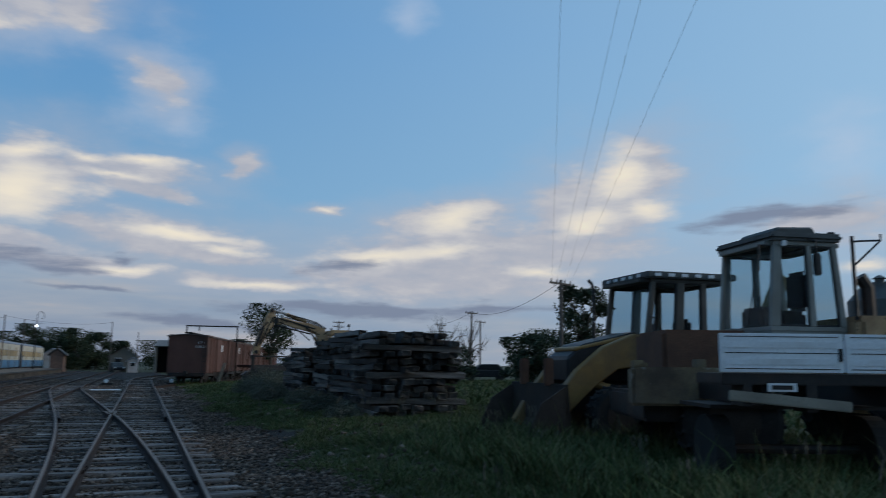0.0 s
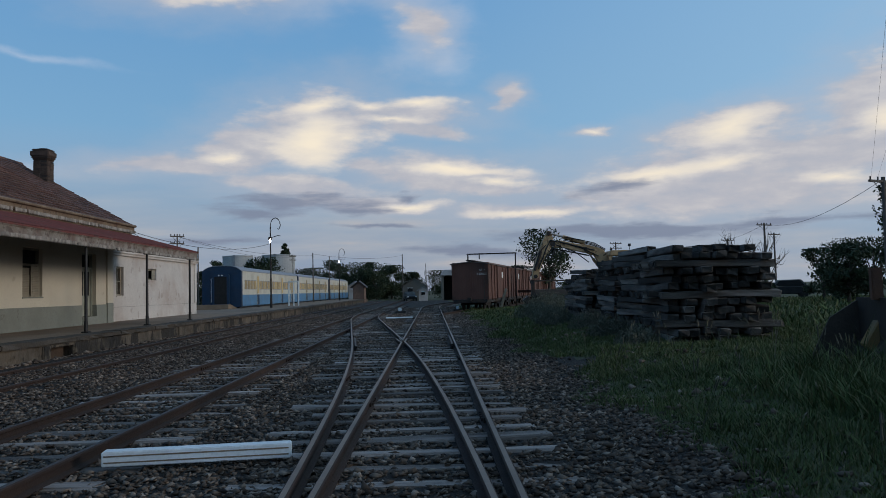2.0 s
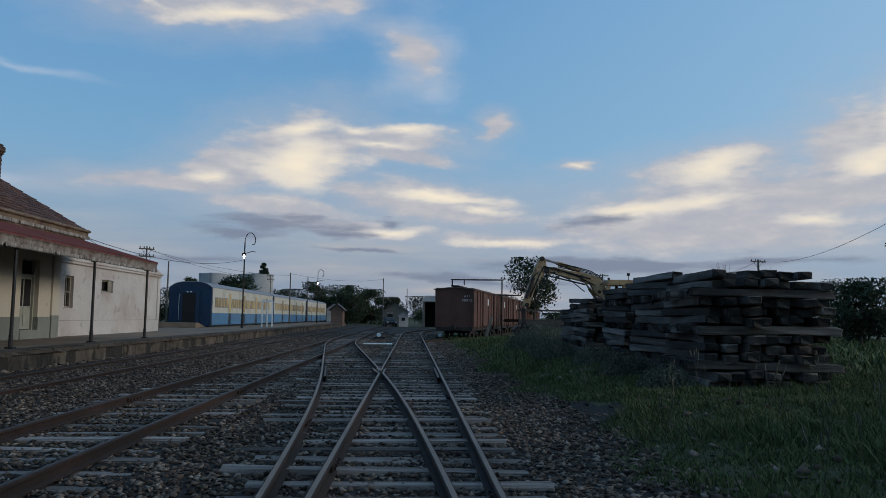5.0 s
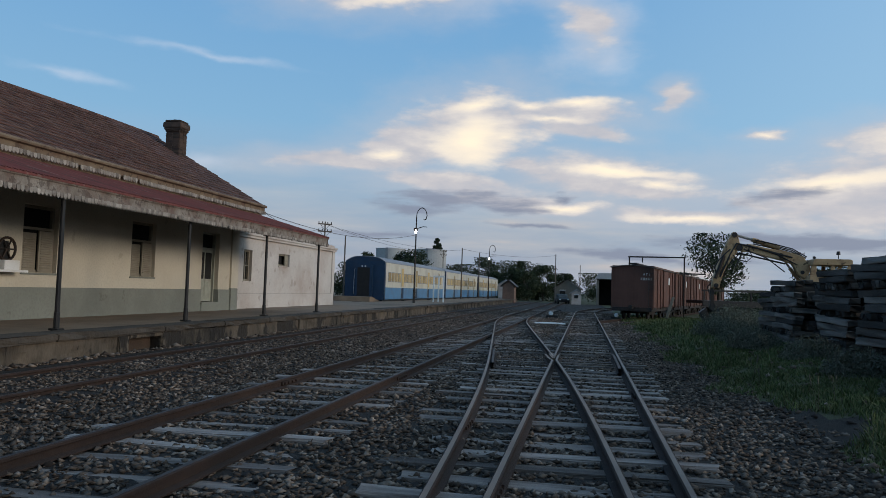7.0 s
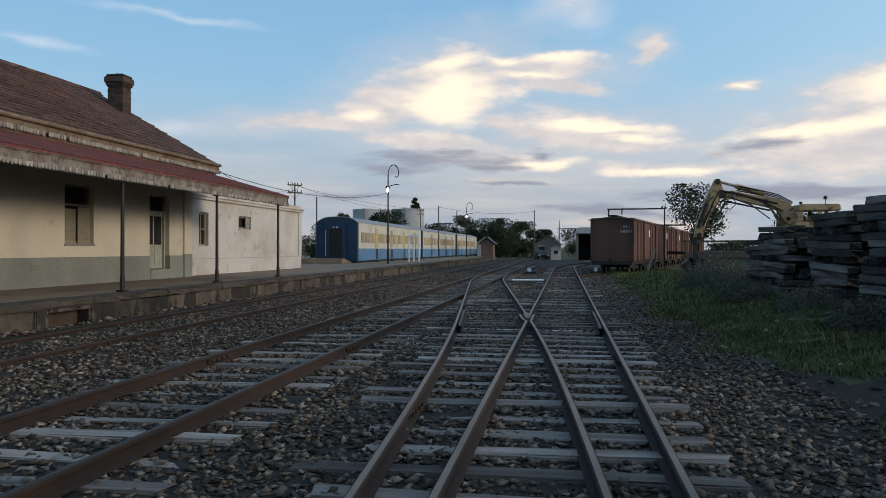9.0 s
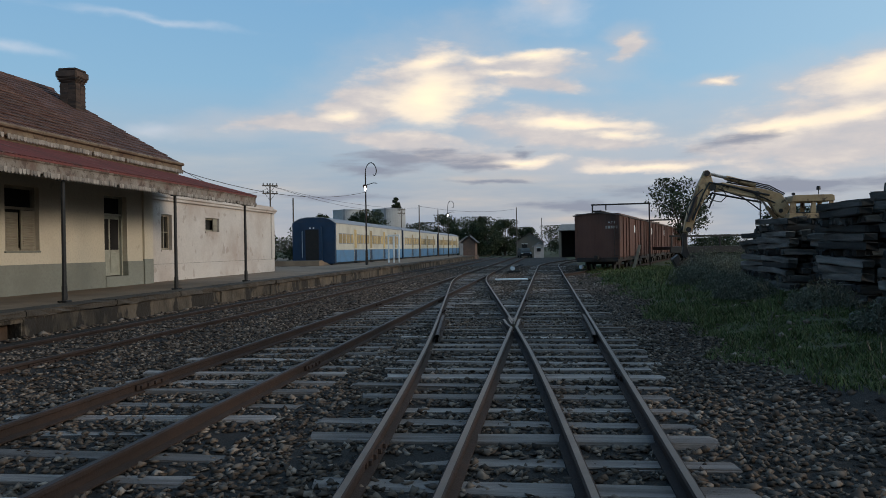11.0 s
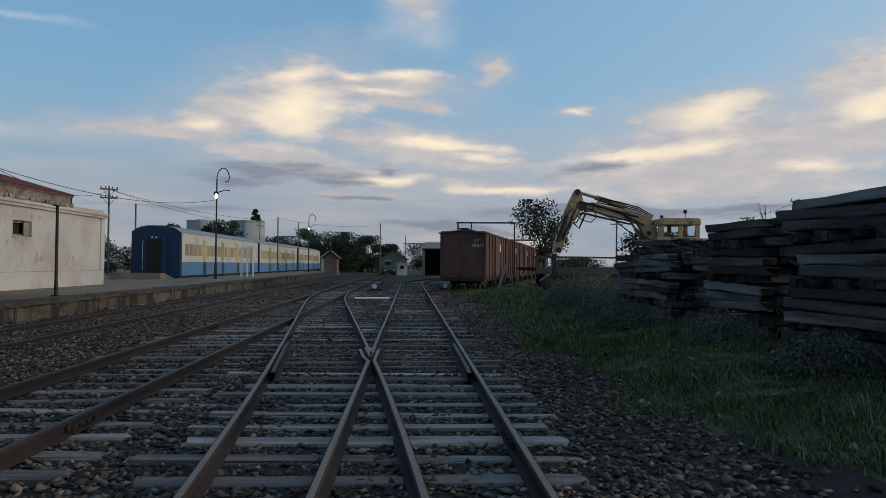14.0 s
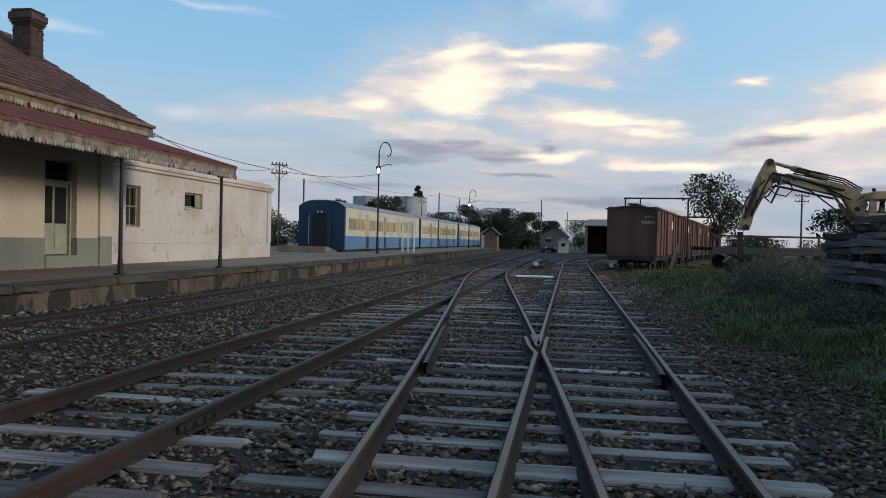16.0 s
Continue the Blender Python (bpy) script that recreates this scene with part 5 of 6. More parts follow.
    for pts in (((6.35, -0.2, 2.3), (6.75, -0.2, 3.3), (7.0, -0.2, 3.75), (7.6, -0.2, 3.62), (9.2, -0.2, 3.2)), ((6.45, 0.16, 2.3), (6.9, 0.18, 3.25), (7.2, 0.18, 3.35), (9.0, 0.18, 2.95)), ((7.2, -0.22, 3.3), (6.95, -0.25, 2.75), (6.75, -0.22, 2.95))):
        part("hose", tube(pts, 0.035, 6), M_BLACK, e)
    part("beacon", tube([(11.0, -0.1, 3.10), (11.0, -0.1, 3.36), (11.0, -0.1, 3.37), (11.0, -0.1, 3.5)], [0.015, 0.015, 0.08, 0.07], 8), M_BLACK, e)
    part("engine_house", box(11.0, 13.6, -1.1, 1.1, 1.2, 2.4, 0.08), M_YELLOW, e)
    part("turntable", tube([(11.3, 0, 0.9), (11.3, 0, 1.25)], 0.8, 20), M_IRON, e)
    for y in (-1.25, 0.75):
        part("crawler", prism([(9.5, 0.45), (9.9, 0.2), (13.0, 0.2), (13.4, 0.5), (13.0, 0.95), (9.9, 0.95)], "y", y, y + 0.5, 0.03), M_IRON, e)
    part("undercarriage", box(10.3, 12.6, -0.75, 0.75, 0.5, 0.95, 0.05), M_IRON, e)


make_excavator()


# ---- stacks of old sleepers ----
OLD = []
for k in range(5):
    rnd = random.Random(40 + k)
    bm = box(-0.115, 0.115, -1.2, 1.2, -0.07, 0.07, 0.014)
    bmesh.ops.subdivide_edges(bm, edges=[e for e in bm.edges if abs(e.verts[0].co.y - e.verts[1].co.y) > 1], cuts=2)
    for v in bm.verts:
        v.co += Vector((rnd.uniform(-0.012, 0.012), rnd.uniform(-0.04, 0.04), rnd.uniform(-0.012, 0.01) - 0.015 * (v.co.y ** 2) * (k == 2)))
    me = bpy.data.meshes.new("old_sleeper")
    bm.to_mesh(me)
    bm.free()
    me.materials.append(M_OLD_SLEEPER)
    me.materials.append(M_OLD_END)
    for f in me.polygons:
        f.material_index = 1 if abs(f.normal.y) > 0.7 else 0
    OLD.append(me)


def make_stack(x0, y0, cols, layers, seed, wide=2.25):
    rnd = random.Random(seed)
    zg = float(ground_z(x0 + 1, y0)) - 0.02
    s = thing("sleeper_stack", (x0, y0, zg), rnd.uniform(-3, 3), "stack of old dark weathered timber railway sleepers", "timber stack", "stacks of old sleepers")
    z = 0.07
    for l in range(layers):
        cross = l % 4 == 2
        n = cols if l < layers - 1 else max(2, cols - rnd.randrange(1, 4))
        for k in range(n):
            if l == layers - 1 and rnd.random() < 0.25:
                continue
            ob = new("old_sleeper", OLD[rnd.randrange(5)])
            ob.parent = s
            j = rnd.gauss(0, 0.12)
            if cross:
                ob.matrix_basis = pose(wide / 2 + 0.08 + j * 0.5, 0.12 + 2.2 * k / max(1, cols - 1), z, rnd.uniform(-1.5, 1.5), rnd.uniform(-1, 1), 90 + rnd.uniform(-3, 3))
            else:
                ob.matrix_basis = pose(0.12 + wide * k / max(1, cols - 1) + rnd.gauss(0, 0.03), 1.2 + j, z + rnd.uniform(-0.012, 0.012), rnd.uniform(-1.6, 1.6), rnd.uniform(-4, 4), rnd.uniform(-3.5, 3.5))
        z += 0.15 + rnd.uniform(-0.004, 0.008)
    return s


for x0, y0, cols, layers, seed in ((5.72, 23.9, 7, 13, 1), (6.0, 26.7, 9, 14, 2), (6.1, 30.35, 9, 13, 4), (6.7, 32.4, 8, 11, 11), (6.25, 35.1, 8, 12, 5), (6.35, 37.3, 7, 11, 6), (8.7, 33.4, 7, 12, 9)):
    make_stack(x0, y0, cols, layers, seed, 1.8 if seed == 1 else 2.25)


# ---- machines by the track ----
def tyre(parent, x, y, r, w, z=None):
    z = r if z is None else z
    bm = bmesh.new()
    put_tube(bm, [(x, y - w / 2, z), (x, y - w / 2 + 0.04, z), (x, y + w / 2 - 0.04, z), (x, y + w / 2, z)], [r * 0.86, r, r, r * 0.86], 24)
    t = part("wheel", bm, M_RUBBER, parent, "lugged black tyre")
    for k in range(22):
        a = 2 * math.pi * k / 22
        p = Vector((x + math.cos(a) * r, 0, z + math.sin(a) * r))
        for s in (-1, 1):
            part("lug", tube([(p.x, y + s * 0.02, p.z), (x + math.cos(a + 0.1) * r, y + s * (w / 2 - 0.02), z + math.sin(a + 0.1) * r)], 0.028, 4), M_RUBBER, t)
    part("rim", tube([(x, y - w / 2 - 0.01, z), (x, y + w / 2 + 0.01, z)], r * 0.52, 16), M_BUCKET, t)
    return t


def make_cab(parent, x0, x1, x2, x3, w, z0, z1, paint, roof_over=0.1, roof_paint=None, openings=((0.04, 0.36), (0.43, 0.66), (0.72, 0.96)), roof_bevel=0.04):
    """A glazed cab: sill from x0 to x1, roof from x2 to x3, width w; openings are shares of the side from its front."""
    cab = part("cab", box(x0, x1, -w / 2, w / 2, z0 - 0.12, z0, 0.02), paint, parent, "glazed cab")
    part("cab_roof", box(x2 - roof_over, x3 + roof_over, -w / 2 - 0.08, w / 2 + 0.08, z1, z1 + 0.11, roof_bevel), roof_paint or paint, cab)
    zb, zt = z0 + 0.06, z1 - 0.06

    def edge(share, z):
        """Place along the side at a share of its length from the front, at height z."""
        low, high = x1 + (x0 - x1) * share, x3 + (x2 - x3) * share
        return low + (high - low) * (z - z0) / (z1 - z0)

    def strip(a, b, za, zc, y, name, material, thick, into):
        return part(name, prism([(edge(a, za), za), (edge(b, za), za), (edge(b, zc), zc), (edge(a, zc), zc)], "y", y - thick, y + thick, 0.006), material, into)

    for y in (-w / 2 + 0.04, w / 2 - 0.04):
        strip(0, 1, z0, zb, y, "cab_sill", paint, 0.035, cab)
        strip(0, 1, zt, z1, y, "cab_rail", paint, 0.035, cab)
        cuts = [0.0] + [v for o in openings for v in o] + [1.0]
        for a, b in zip(cuts[0::2], cuts[1::2]):
            strip(a, b, zb, zt, y, "cab_pillar", paint, 0.04, cab)
        for a, b in openings:
            pane = strip(a, b, zb, zt, y, "pane", M_GLASS, 0.003, cab)
            pane.visible_shadow = False
            e = 0.025 / abs(x1 - x0)
            for p, q in ((a, a + e), (b - e, b)):
                strip(p, q, zb, zt, y, "rubber_seal", M_BLACK, 0.018, pane)
            for p, q in ((zb, zb + 0.025), (zt - 0.025, zt)):
                strip(a, b, p, q, y, "rubber_seal", M_BLACK, 0.018, pane)
    for a, b in ((x0 + 0.04, x2 + 0.04), (x1 - 0.04, x3 - 0.04)):
        pane = part("pane", prism([(a - 0.003, zb), (a + 0.003, zb), (b + 0.003, zt), (b - 0.003, zt)], "y", -w / 2 + 0.1, w / 2 - 0.1), M_GLASS, cab)
        pane.visible_shadow = False
        for za, zc in ((z0, zb), (zt, z1)):
            part("cab_rail", box(min(a, b) - 0.03, max(a, b) + 0.03, -w / 2 + 0.08, w / 2 - 0.08, za, zc, 0.006), paint, cab)
    part("console", box(x1 - 0.42, x1 - 0.14, -0.3, 0.3, z0 - 0.05, z0 + 0.34, 0.05), M_BLACK, cab)
    part("wiper", tube([(x1 - 0.03, 0.1, z0 + 0.1), (edge(0.0, z0 + 0.6) - 0.0, 0.25, z0 + 0.62)], 0.01, 5), M_BLACK, cab)
    seat = part("seat", box((x0 + x1) / 2 - 0.35, (x0 + x1) / 2 + 0.15, -0.25, 0.25, z0, z0 + 0.3, 0.06), M_BLACK, cab)
    part("seat_back", box((x0 + x1) / 2 - 0.42, (x0 + x1) / 2 - 0.28, -0.25, 0.25, z0 + 0.3, z0 + 0.85, 0.06), M_BLACK, seat)
    part("steering_wheel", tube([((x0 + x1) / 2 + 0.45, -0.01, z0), ((x0 + x1) / 2 + 0.35, -0.01, z0 + 0.5)], 0.025, 6), M_BLACK, cab)
    return cab


def make_backhoe():
    b = thing("backhoe_loader", (9.19, 17.8, 0.16), 174, "dirty yellow and black backhoe loader with a lowered bucket", "loader")
    part("chassis", box(-1.6, 2.3, -0.4, 0.4, 0.5, 1.0, 0.05), M_IRON, b)
    for y in (-0.95, 0.95):
        tyre(b, -0.35, y, 0.72, 0.42)
        tyre(b, 1.45, y, 0.48, 0.3)
    part("hood", link([(0.75, 1.0), (2.35, 1.0), (2.35, 1.4), (2.0, 1.62), (0.75, 1.85)], -0.42, 0.42, 0.04), M_BLACK, b, "black engine hood")
    part("hood_stripe", link([(0.9, 1.72), (2.2, 1.50), (2.2, 1.56), (0.9, 1.80)], -0.43, 0.43), M_ORANGE, b)
    make_cab(b, -0.85, 0.85, -0.8, 0.65, 1.5, 1.25, 2.72, M_CABDARK, 0.12, M_CABROOF, ((0.05, 0.33), (0.42, 0.64), (0.70, 0.95)), 0.02)
    part("cab_lower", box(-0.85, 0.8, -0.7, 0.7, 0.8, 1.12, 0.04), M_ORANGE, b)
    for y in (-0.62, 0.62):
        part("loader_arm", link([(0.35, 1.62), (1.0, 1.80), (1.7, 1.58), (2.3, 1.2), (2.75, 0.75), (3.05, 0.35), (2.82, 0.2), (2.45, 0.55), (1.95, 0.92), (1.4, 1.22), (0.35, 1.3)], y - 0.09, y + 0.09), M_ORANGE, b, "yellow loader arm")
        ram = part("ram_cylinder", tube([(1.15, y, 0.85), (1.95, y, 1.0)], 0.06, 8), M_ORANGE, b)
        part("ram_rod", tube([(1.95, y, 1.0), (2.5, y, 0.85)], 0.035, 8), M_WHITEPAINT, ram)
    bk = [(2.75, 0.98), (2.7, 0.35), (2.95, 0.05), (3.75, 0.0), (3.75, 0.04), (3.0, 0.12), (2.8, 0.4), (2.82, 0.98)]
    bucket = part("bucket", prism(bk, "y", -1.15, 1.15), M_BUCKET, b, "dark rusted loader bucket")
    for y in (-1.15, 1.12):
        part("bucket_cheek", prism([(2.76, 0.97), (2.72, 0.35), (2.96, 0.06), (3.72, 0.02), (3.3, 0.7)], "y", y, y + 0.03), M_BUCKET, bucket)
    for k in range(8):
        y = -1.1 + 2.2 * k / 7
        part("tooth", prism([(3.7, 0.0), (3.9, 0.0), (3.72, 0.06)], "y", y - 0.04, y + 0.04), M_IRON, bucket)
    part("exhaust_pipe", tube([(1.3, -0.3, 1.6), (1.3, -0.3, 2.6), (1.34, -0.3, 2.7), (1.42, -0.3, 2.76)], 0.032, 8), M_BLACK, b)
    part("rear_boom", link([(-1.7, 0.8), (-2.0, 2.2), (-2.4, 3.0), (-2.55, 2.9), (-2.3, 2.1), (-2.0, 0.8)], -0.12, 0.12), M_ORANGE, b)
    for k in range(6):
        part("roof_lamp", box(-0.72 + 0.25 * k, -0.6 + 0.25 * k, 0.835, 0.85, 2.745, 2.80, 0.006), M_WHITEPAINT, b)
    for k in range(5):
        part("roof_lamp", box(0.775, 0.79, -0.6 + 0.27 * k, -0.48 + 0.27 * k, 2.745, 2.80, 0.006), M_WHITEPAINT, b)
    part("mirror", box(0.72, 0.75, 0.86, 0.98, 1.75, 1.95, 0.01), M_BLACK, b)
    part("mirror_arm", tube([(0.7, 0.72, 2.1), (0.73, 0.92, 2.05), (0.735, 0.92, 1.93)], 0.012, 5), M_BLACK, b)
    for y in (-0.55, 0.5):
        part("upright_plate", box(2.75, 2.93, y, y + 0.12, 0.95, 1.38, 0.02), M_RUST, b)
    # the front end is short-coupled
    for o in b.children_recursive:
        if o.data and not o.name.startswith(("wheel", "rim", "cab", "pane", "seat", "lug", "steering")):
            for v in o.data.vertices:
                if v.co.x > 0.8:
                    v.co.x = 0.8 + (v.co.x - 0.8) * 0.80


def make_wheel_loader():
    w = thing("wheel_loader", (8.95, 14.75, 0.16), 159, "old loader with a pale grey cab and rusty front", "loader")
    part("rear_body", box(-2.2, -0.56, -0.75, 0.75, 0.7, 1.95, 0.08), M_YELLOW, w)
    part("deck", box(-0.8, 1.0, -0.9, 0.9, 1.35, 1.61, 0.04), M_CABGREY, w)
    for y in (-0.95, 0.95):
        tyre(w, -1.3, y, 0.68, 0.45)
        tyre(w, 1.25, y, 0.62, 0.45)
    cab = make_cab(w, -0.55, 0.80, -0.42, 0.68, 1.5, 1.74, 2.92, M_CABGREY, 0.09, M_CABROOF, ((0.12, 0.52), (0.59, 0.92)))
    cab.matrix_basis = pose(0.12, 0, 0, 0, 0, 10) @ Matrix.Diagonal((0.82, 0.85, 1, 1)) @ pose(-0.12, 0, 0)
    part("roof_cap", prism([(-0.32, 3.02), (0.55, 3.02), (0.44, 3.14), (-0.22, 3.16)], "y", -0.5, 0.5, 0.03), M_CABROOF, cab)
    part("roof_handle", tube([(-0.36, 0.62, 3.02), (-0.40, 0.62, 3.07), (-0.5, 0.62, 3.07), (-0.54, 0.62, 3.02)], 0.014, 6), M_BLACK, cab)
    part("work_lamp", box(0.50, 0.58, 0.76, 0.83, 2.84, 2.91, 0.01), M_WHITEPAINT, cab)
    part("mirror", box(0.02, 0.14, 0.90, 0.98, 2.45, 2.74, 0.02), M_BLACK, cab)
    part("mirror_arm", tube([(0.1, 0.78, 2.95), (0.08, 0.94, 2.9), (0.08, 0.94, 2.72)], 0.015, 6), M_BLACK, cab)
    part("mirror_arm", tube([(0.72, 0.7, 2.85), (0.98, 0.8, 2.84), (1.0, 0.8, 2.5)], 0.015, 6), M_BLACK, cab)
    part("exhaust_pipe", tube([(-0.95, 0.3, 1.7), (-0.95, 0.3, 2.35), (-0.85, 0.3, 2.5)], 0.09, 8), M_IRON, w)
    rack = part("rear_rack", tube([(-0.62, 0.6, 1.9), (-0.62, 0.6, 3.0)], 0.025, 6), M_BLACK, w)
    part("rack_bar", tube([(-0.62, 0.6, 2.93), (-1.0, 0.6, 2.95), (-1.0, 0.6, 3.03)], 0.015, 6), M_BLACK, rack)
    part("rack_bar", tube([(-0.62, 0.6, 2.6), (-1.0, 0.6, 2.95)], 0.013, 6), M_BLACK, rack)
    part("front_hood", box(0.83, 1.95, -0.7, 0.7, 1.1, 1.74, 0.05), M_RUST, w, "rusty brown front housing")
    part("blade_beam", box(0.7, 2.5, 1.05, 1.3, 0.80, 1.26, 0.03), M_MOTTLED, w, "mottled grey and yellow steel blade")
    for x, h in ((1.1, 0.06), (1.6, 0.1), (2.3, 0.05), (2.35, 0.08)):
        part("blade_lug", box(x, x + 0.12, 1.1, 1.28, 1.26, 1.26 + h, 0.01), M_MOTTLED, w)
    part("front_frame", box(0.9, 2.3, -0.9, 1.04, 0.6, 0.95, 0.04), M_IRON, w)


def make_trailer():
    t = thing("flatbed_trailer", (6.303, 12.36, 0.21), -21.1, "small flatbed trailer with white drop sides", "trailer")
    part("bed", box(-0.5, 1.64, 0.0, 0.75, 1.05, 1.16, 0.01), M_IRON, t)
    for x0, x1 in ((-0.52, 0.665), (0.685, 1.64)):
        b = part("drop_side", box(x0, x1, -0.03, 0.0, 1.17, 1.54, 0.006), M_WHITEPAINT, t, "white pressed-steel drop side")
        part("rib", box(x0 + 0.06, x1 - 0.06, -0.036, -0.0301, 1.24, 1.30, 0.002), M_WHITEPAINT, b)
        part("rib", box(x0 + 0.06, x1 - 0.06, -0.036, -0.0301, 1.40, 1.46, 0.002), M_WHITEPAINT, b)
        for z in (1.20, 1.35, 1.505):
            part("groove", box(x0 + 0.05, x1 - 0.05, -0.0335, -0.0302, z, z + 0.008), M_IRON, b)
        part("latch", box(x1 - 0.05, x1 - 0.02, -0.05, -0.031, 1.28, 1.4), M_IRON, b)
    part("drop_side", box(1.61, 1.64, 0.02, 1.9, 1.17, 1.54, 0.006), M_WHITEPAINT, t)
    part("chassis_rail", box(-0.1, 0.0, 0.05, 2.4, 0.85, 1.05), M_IRON, t)
    part("chassis_rail", box(1.1, 1.2, 0.05, 2.4, 0.85, 1.05), M_IRON, t)
    bm = bmesh.new()
    put_box(bm, -1.0, 0.16, -0.06, -0.01, 0.82, 0.92, 0.01)
    bar = part("bumper_bar", bm, M_SHUTTER, t, "scuffed white bumper bar hanging askew")
    bar.matrix_basis = pose(0.47, 0.0, 0.0, 0, 5, 0)
    pl = part("number_plate", box(-0.08, 0.20, -0.035, -0.025, 0.99, 1.07, 0.002), M_WHITEPAINT, t)
    part("plate_bar", box(-0.04, 0.16, -0.039, -0.0355, 1.01, 1.05), M_IRON, pl)
    part("bumper_stay", box(0.3, 0.4, -0.008, 0.3, 0.8, 1.06), M_IRON, t)
    part("bumper_stay", box(-0.3, -0.22, -0.008, 0.3, 0.85, 1.06), M_IRON, t)
    part("plate_bracket", box(0.02, 0.10, -0.024, 0.06, 0.97, 1.08), M_IRON, t)
    for x in (-0.25, 1.4):
        bm = tube([(x - 0.1, 1.0, 0.36), (x + 0.1, 1.0, 0.36)], 0.36, 20)
        part("wheel", bm, M_RUBBER, t)
    part("axle", tube([(-0.25, 1.0, 0.36), (1.4, 1.0, 0.36)], 0.05, 8), M_IRON, t)
    part("mudguard", box(-0.45, 1.6, 0.5, 1.5, 0.8, 0.84), M_IRON, t)


make_backhoe()
make_wheel_loader()
make_trailer()


# ---- poles, lamps, wires ----
def pole(x, y, top, arms=0, r=0.11, turn=0.0, reach=0.95, material=None, label="tall timber utility pole"):
    z = float(ground_z(x, y)) if -8.3 < x < 30 and y < 100 else -0.18
    if x < -8.4:
        z = 0.3
    p = thing("utility_pole", (x, y, z), turn, label, "pole", "utility poles")
    part("shaft", tube([(0, 0, -0.1), (0, 0, top - z)], [r, r * 0.7], 8), material or M_POLE, p)
    for k in range(arms):
        zz = top - z - 0.25 - 0.6 * k
        a = part("crossarm", box(-reach, reach, -0.05, 0.05, zz, zz + 0.1, 0.01), M_POLE, p)
        for x0 in (-0.9 * reach, -0.37 * reach, 0.37 * reach, 0.9 * reach):
            part("insulator", tube([(x0, 0, zz + 0.1), (x0, 0, zz + 0.25)], 0.035, 6), M_IRON, a)
        part("brace", tube([(-0.63 * reach, 0.02, zz), (0, 0.02, zz - 0.5)], 0.015, 5), M_IRON, p)
        part("brace", tube([(0.63 * reach, 0.02, zz), (0, 0.02, zz - 0.5)], 0.015, 5), M_IRON, p)
    return p


for row in ((-20.3, 72.6, 6.6, 2), (-19.3, 75.0, 5.6, 0), (-12.4, 94.6, 5.9, 0), (-12.6, 110.0, 6.2, 0), (-3.5, 125, 7.0, 0), (-0.1, 145, 6.2, 0), (31.9, 79.0, 6.9, 1), (20.9, 41.7, 5.9, 1), (33.5, 92, 6.3, 1), (25.5, 110, 7.2, 2), (-21.0, 130, 7.5, 2), (40, 95, 7, 1)):
    pole(*row, r=0.08 if row[3] == 0 or row[0] < 0 else 0.12, turn=25 if row[0] > 10 else 40, reach=0.95 if row[0] > 10 else 0.6)


def lamp_post(x, y, k=1.0):
    p = thing("platform_lamp", (x, y, 0.42), 0, "old iron platform lamp post with a curled swan neck", "lamp post", "platform lamps")
    part("shaft", tube([(0, 0, 0), (0, 0, 0.9), (0, 0, 0.92), (0, 0, 5.8)], [0.09, 0.08, 0.055, 0.04], 8), M_IRON, p)
    arc = [(0.36 - 0.36 * math.cos(a), 0, 5.8 + 0.62 * math.sin(a)) for a in np.linspace(0, math.pi * 0.95, 10)] + [(0.66, 0, 5.68), (0.57, 0, 5.60), (0.48, 0, 5.67)]
    part("swan_neck", tube(arc, 0.03, 6), M_IRON, p)
    part("arm", tube([(0, 0, 5.0), (0.5, 0, 5.15), (0.75, 0, 5.12)], 0.025, 6), M_IRON, p)
    h = part("lamp_head", tube([(0, -0.06, 4.98), (0, -0.14, 4.93)], [0.10, 0.15], 10), M_IRON, p)
    bm = bmesh.new()
    bmesh.ops.create_uvsphere(bm, u_segments=12, v_segments=8, radius=0.075)
    bmesh.ops.scale(bm, verts=bm.verts, vec=(1, 1, 2.1))
    bmesh.ops.translate(bm, verts=bm.verts, vec=(0, -0.12, 4.78))
    part("globe", bm, M_LAMP, h, "lit white globe")
    return p


lamp_post(-10.6, 63.3)
lamp_post(-10.6, 104.0)


def wire(pts, sag=0.3, r=0.012, label="thin dark overhead wire"):
    a, b = Vector(pts[0]), Vector(pts[1])
    line = [a.lerp(b, t) - Vector((0, 0, sag * 4 * t * (1 - t))) for t in np.linspace(0, 1, 12)]
    bm = bmesh.new()
    put_tube(bm, line, r, 5)
    return tagged(part("overhead_wire", bm, M_IRON), label, "wire", "overhead wires")


for (xa, ya), dz, k in (((20.2, 41.4), 5.85, 0.07), ((20.6, 41.6), 5.85, 0.47), ((21.3, 41.9), 5.85, 0.62), ((21.7, 42.0), 5.85, 1.0)):
    bx, by = 7.6 + 2.5 * k, 18.9 - 0.8 * k
    ex, ey = xa + (bx - xa) * 1.9, ya + (by - ya) * 1.9
    wire(((xa, ya, dz), (ex, ey, 5.85 + (8.0 - 5.85) * 1.9)), 0.05, 0.0032)
wire(((-12.2, 41.5, 4.4), (-20.3, 72.6, 6.3)), 0.7, 0.012)
wire(((-12.2, 41.5, 4.3), (-10.6, 63.3, 5.0)), 0.6, 0.012)
wire(((-20.3, 72.6, 6.4), (-12.4, 94.6, 5.6)), 0.5, 0.012)
wire(((-12.4, 94.6, 5.8), (-3.5, 125, 6.8)), 0.5, 0.014)
wire(((-20.3, 72.6, 6.4), (-21.0, 130, 7.2)), 0.7, 0.014)
wire(((31.9, 79.0, 6.8), (33.5, 92, 6.2)), 0.2, 0.014)
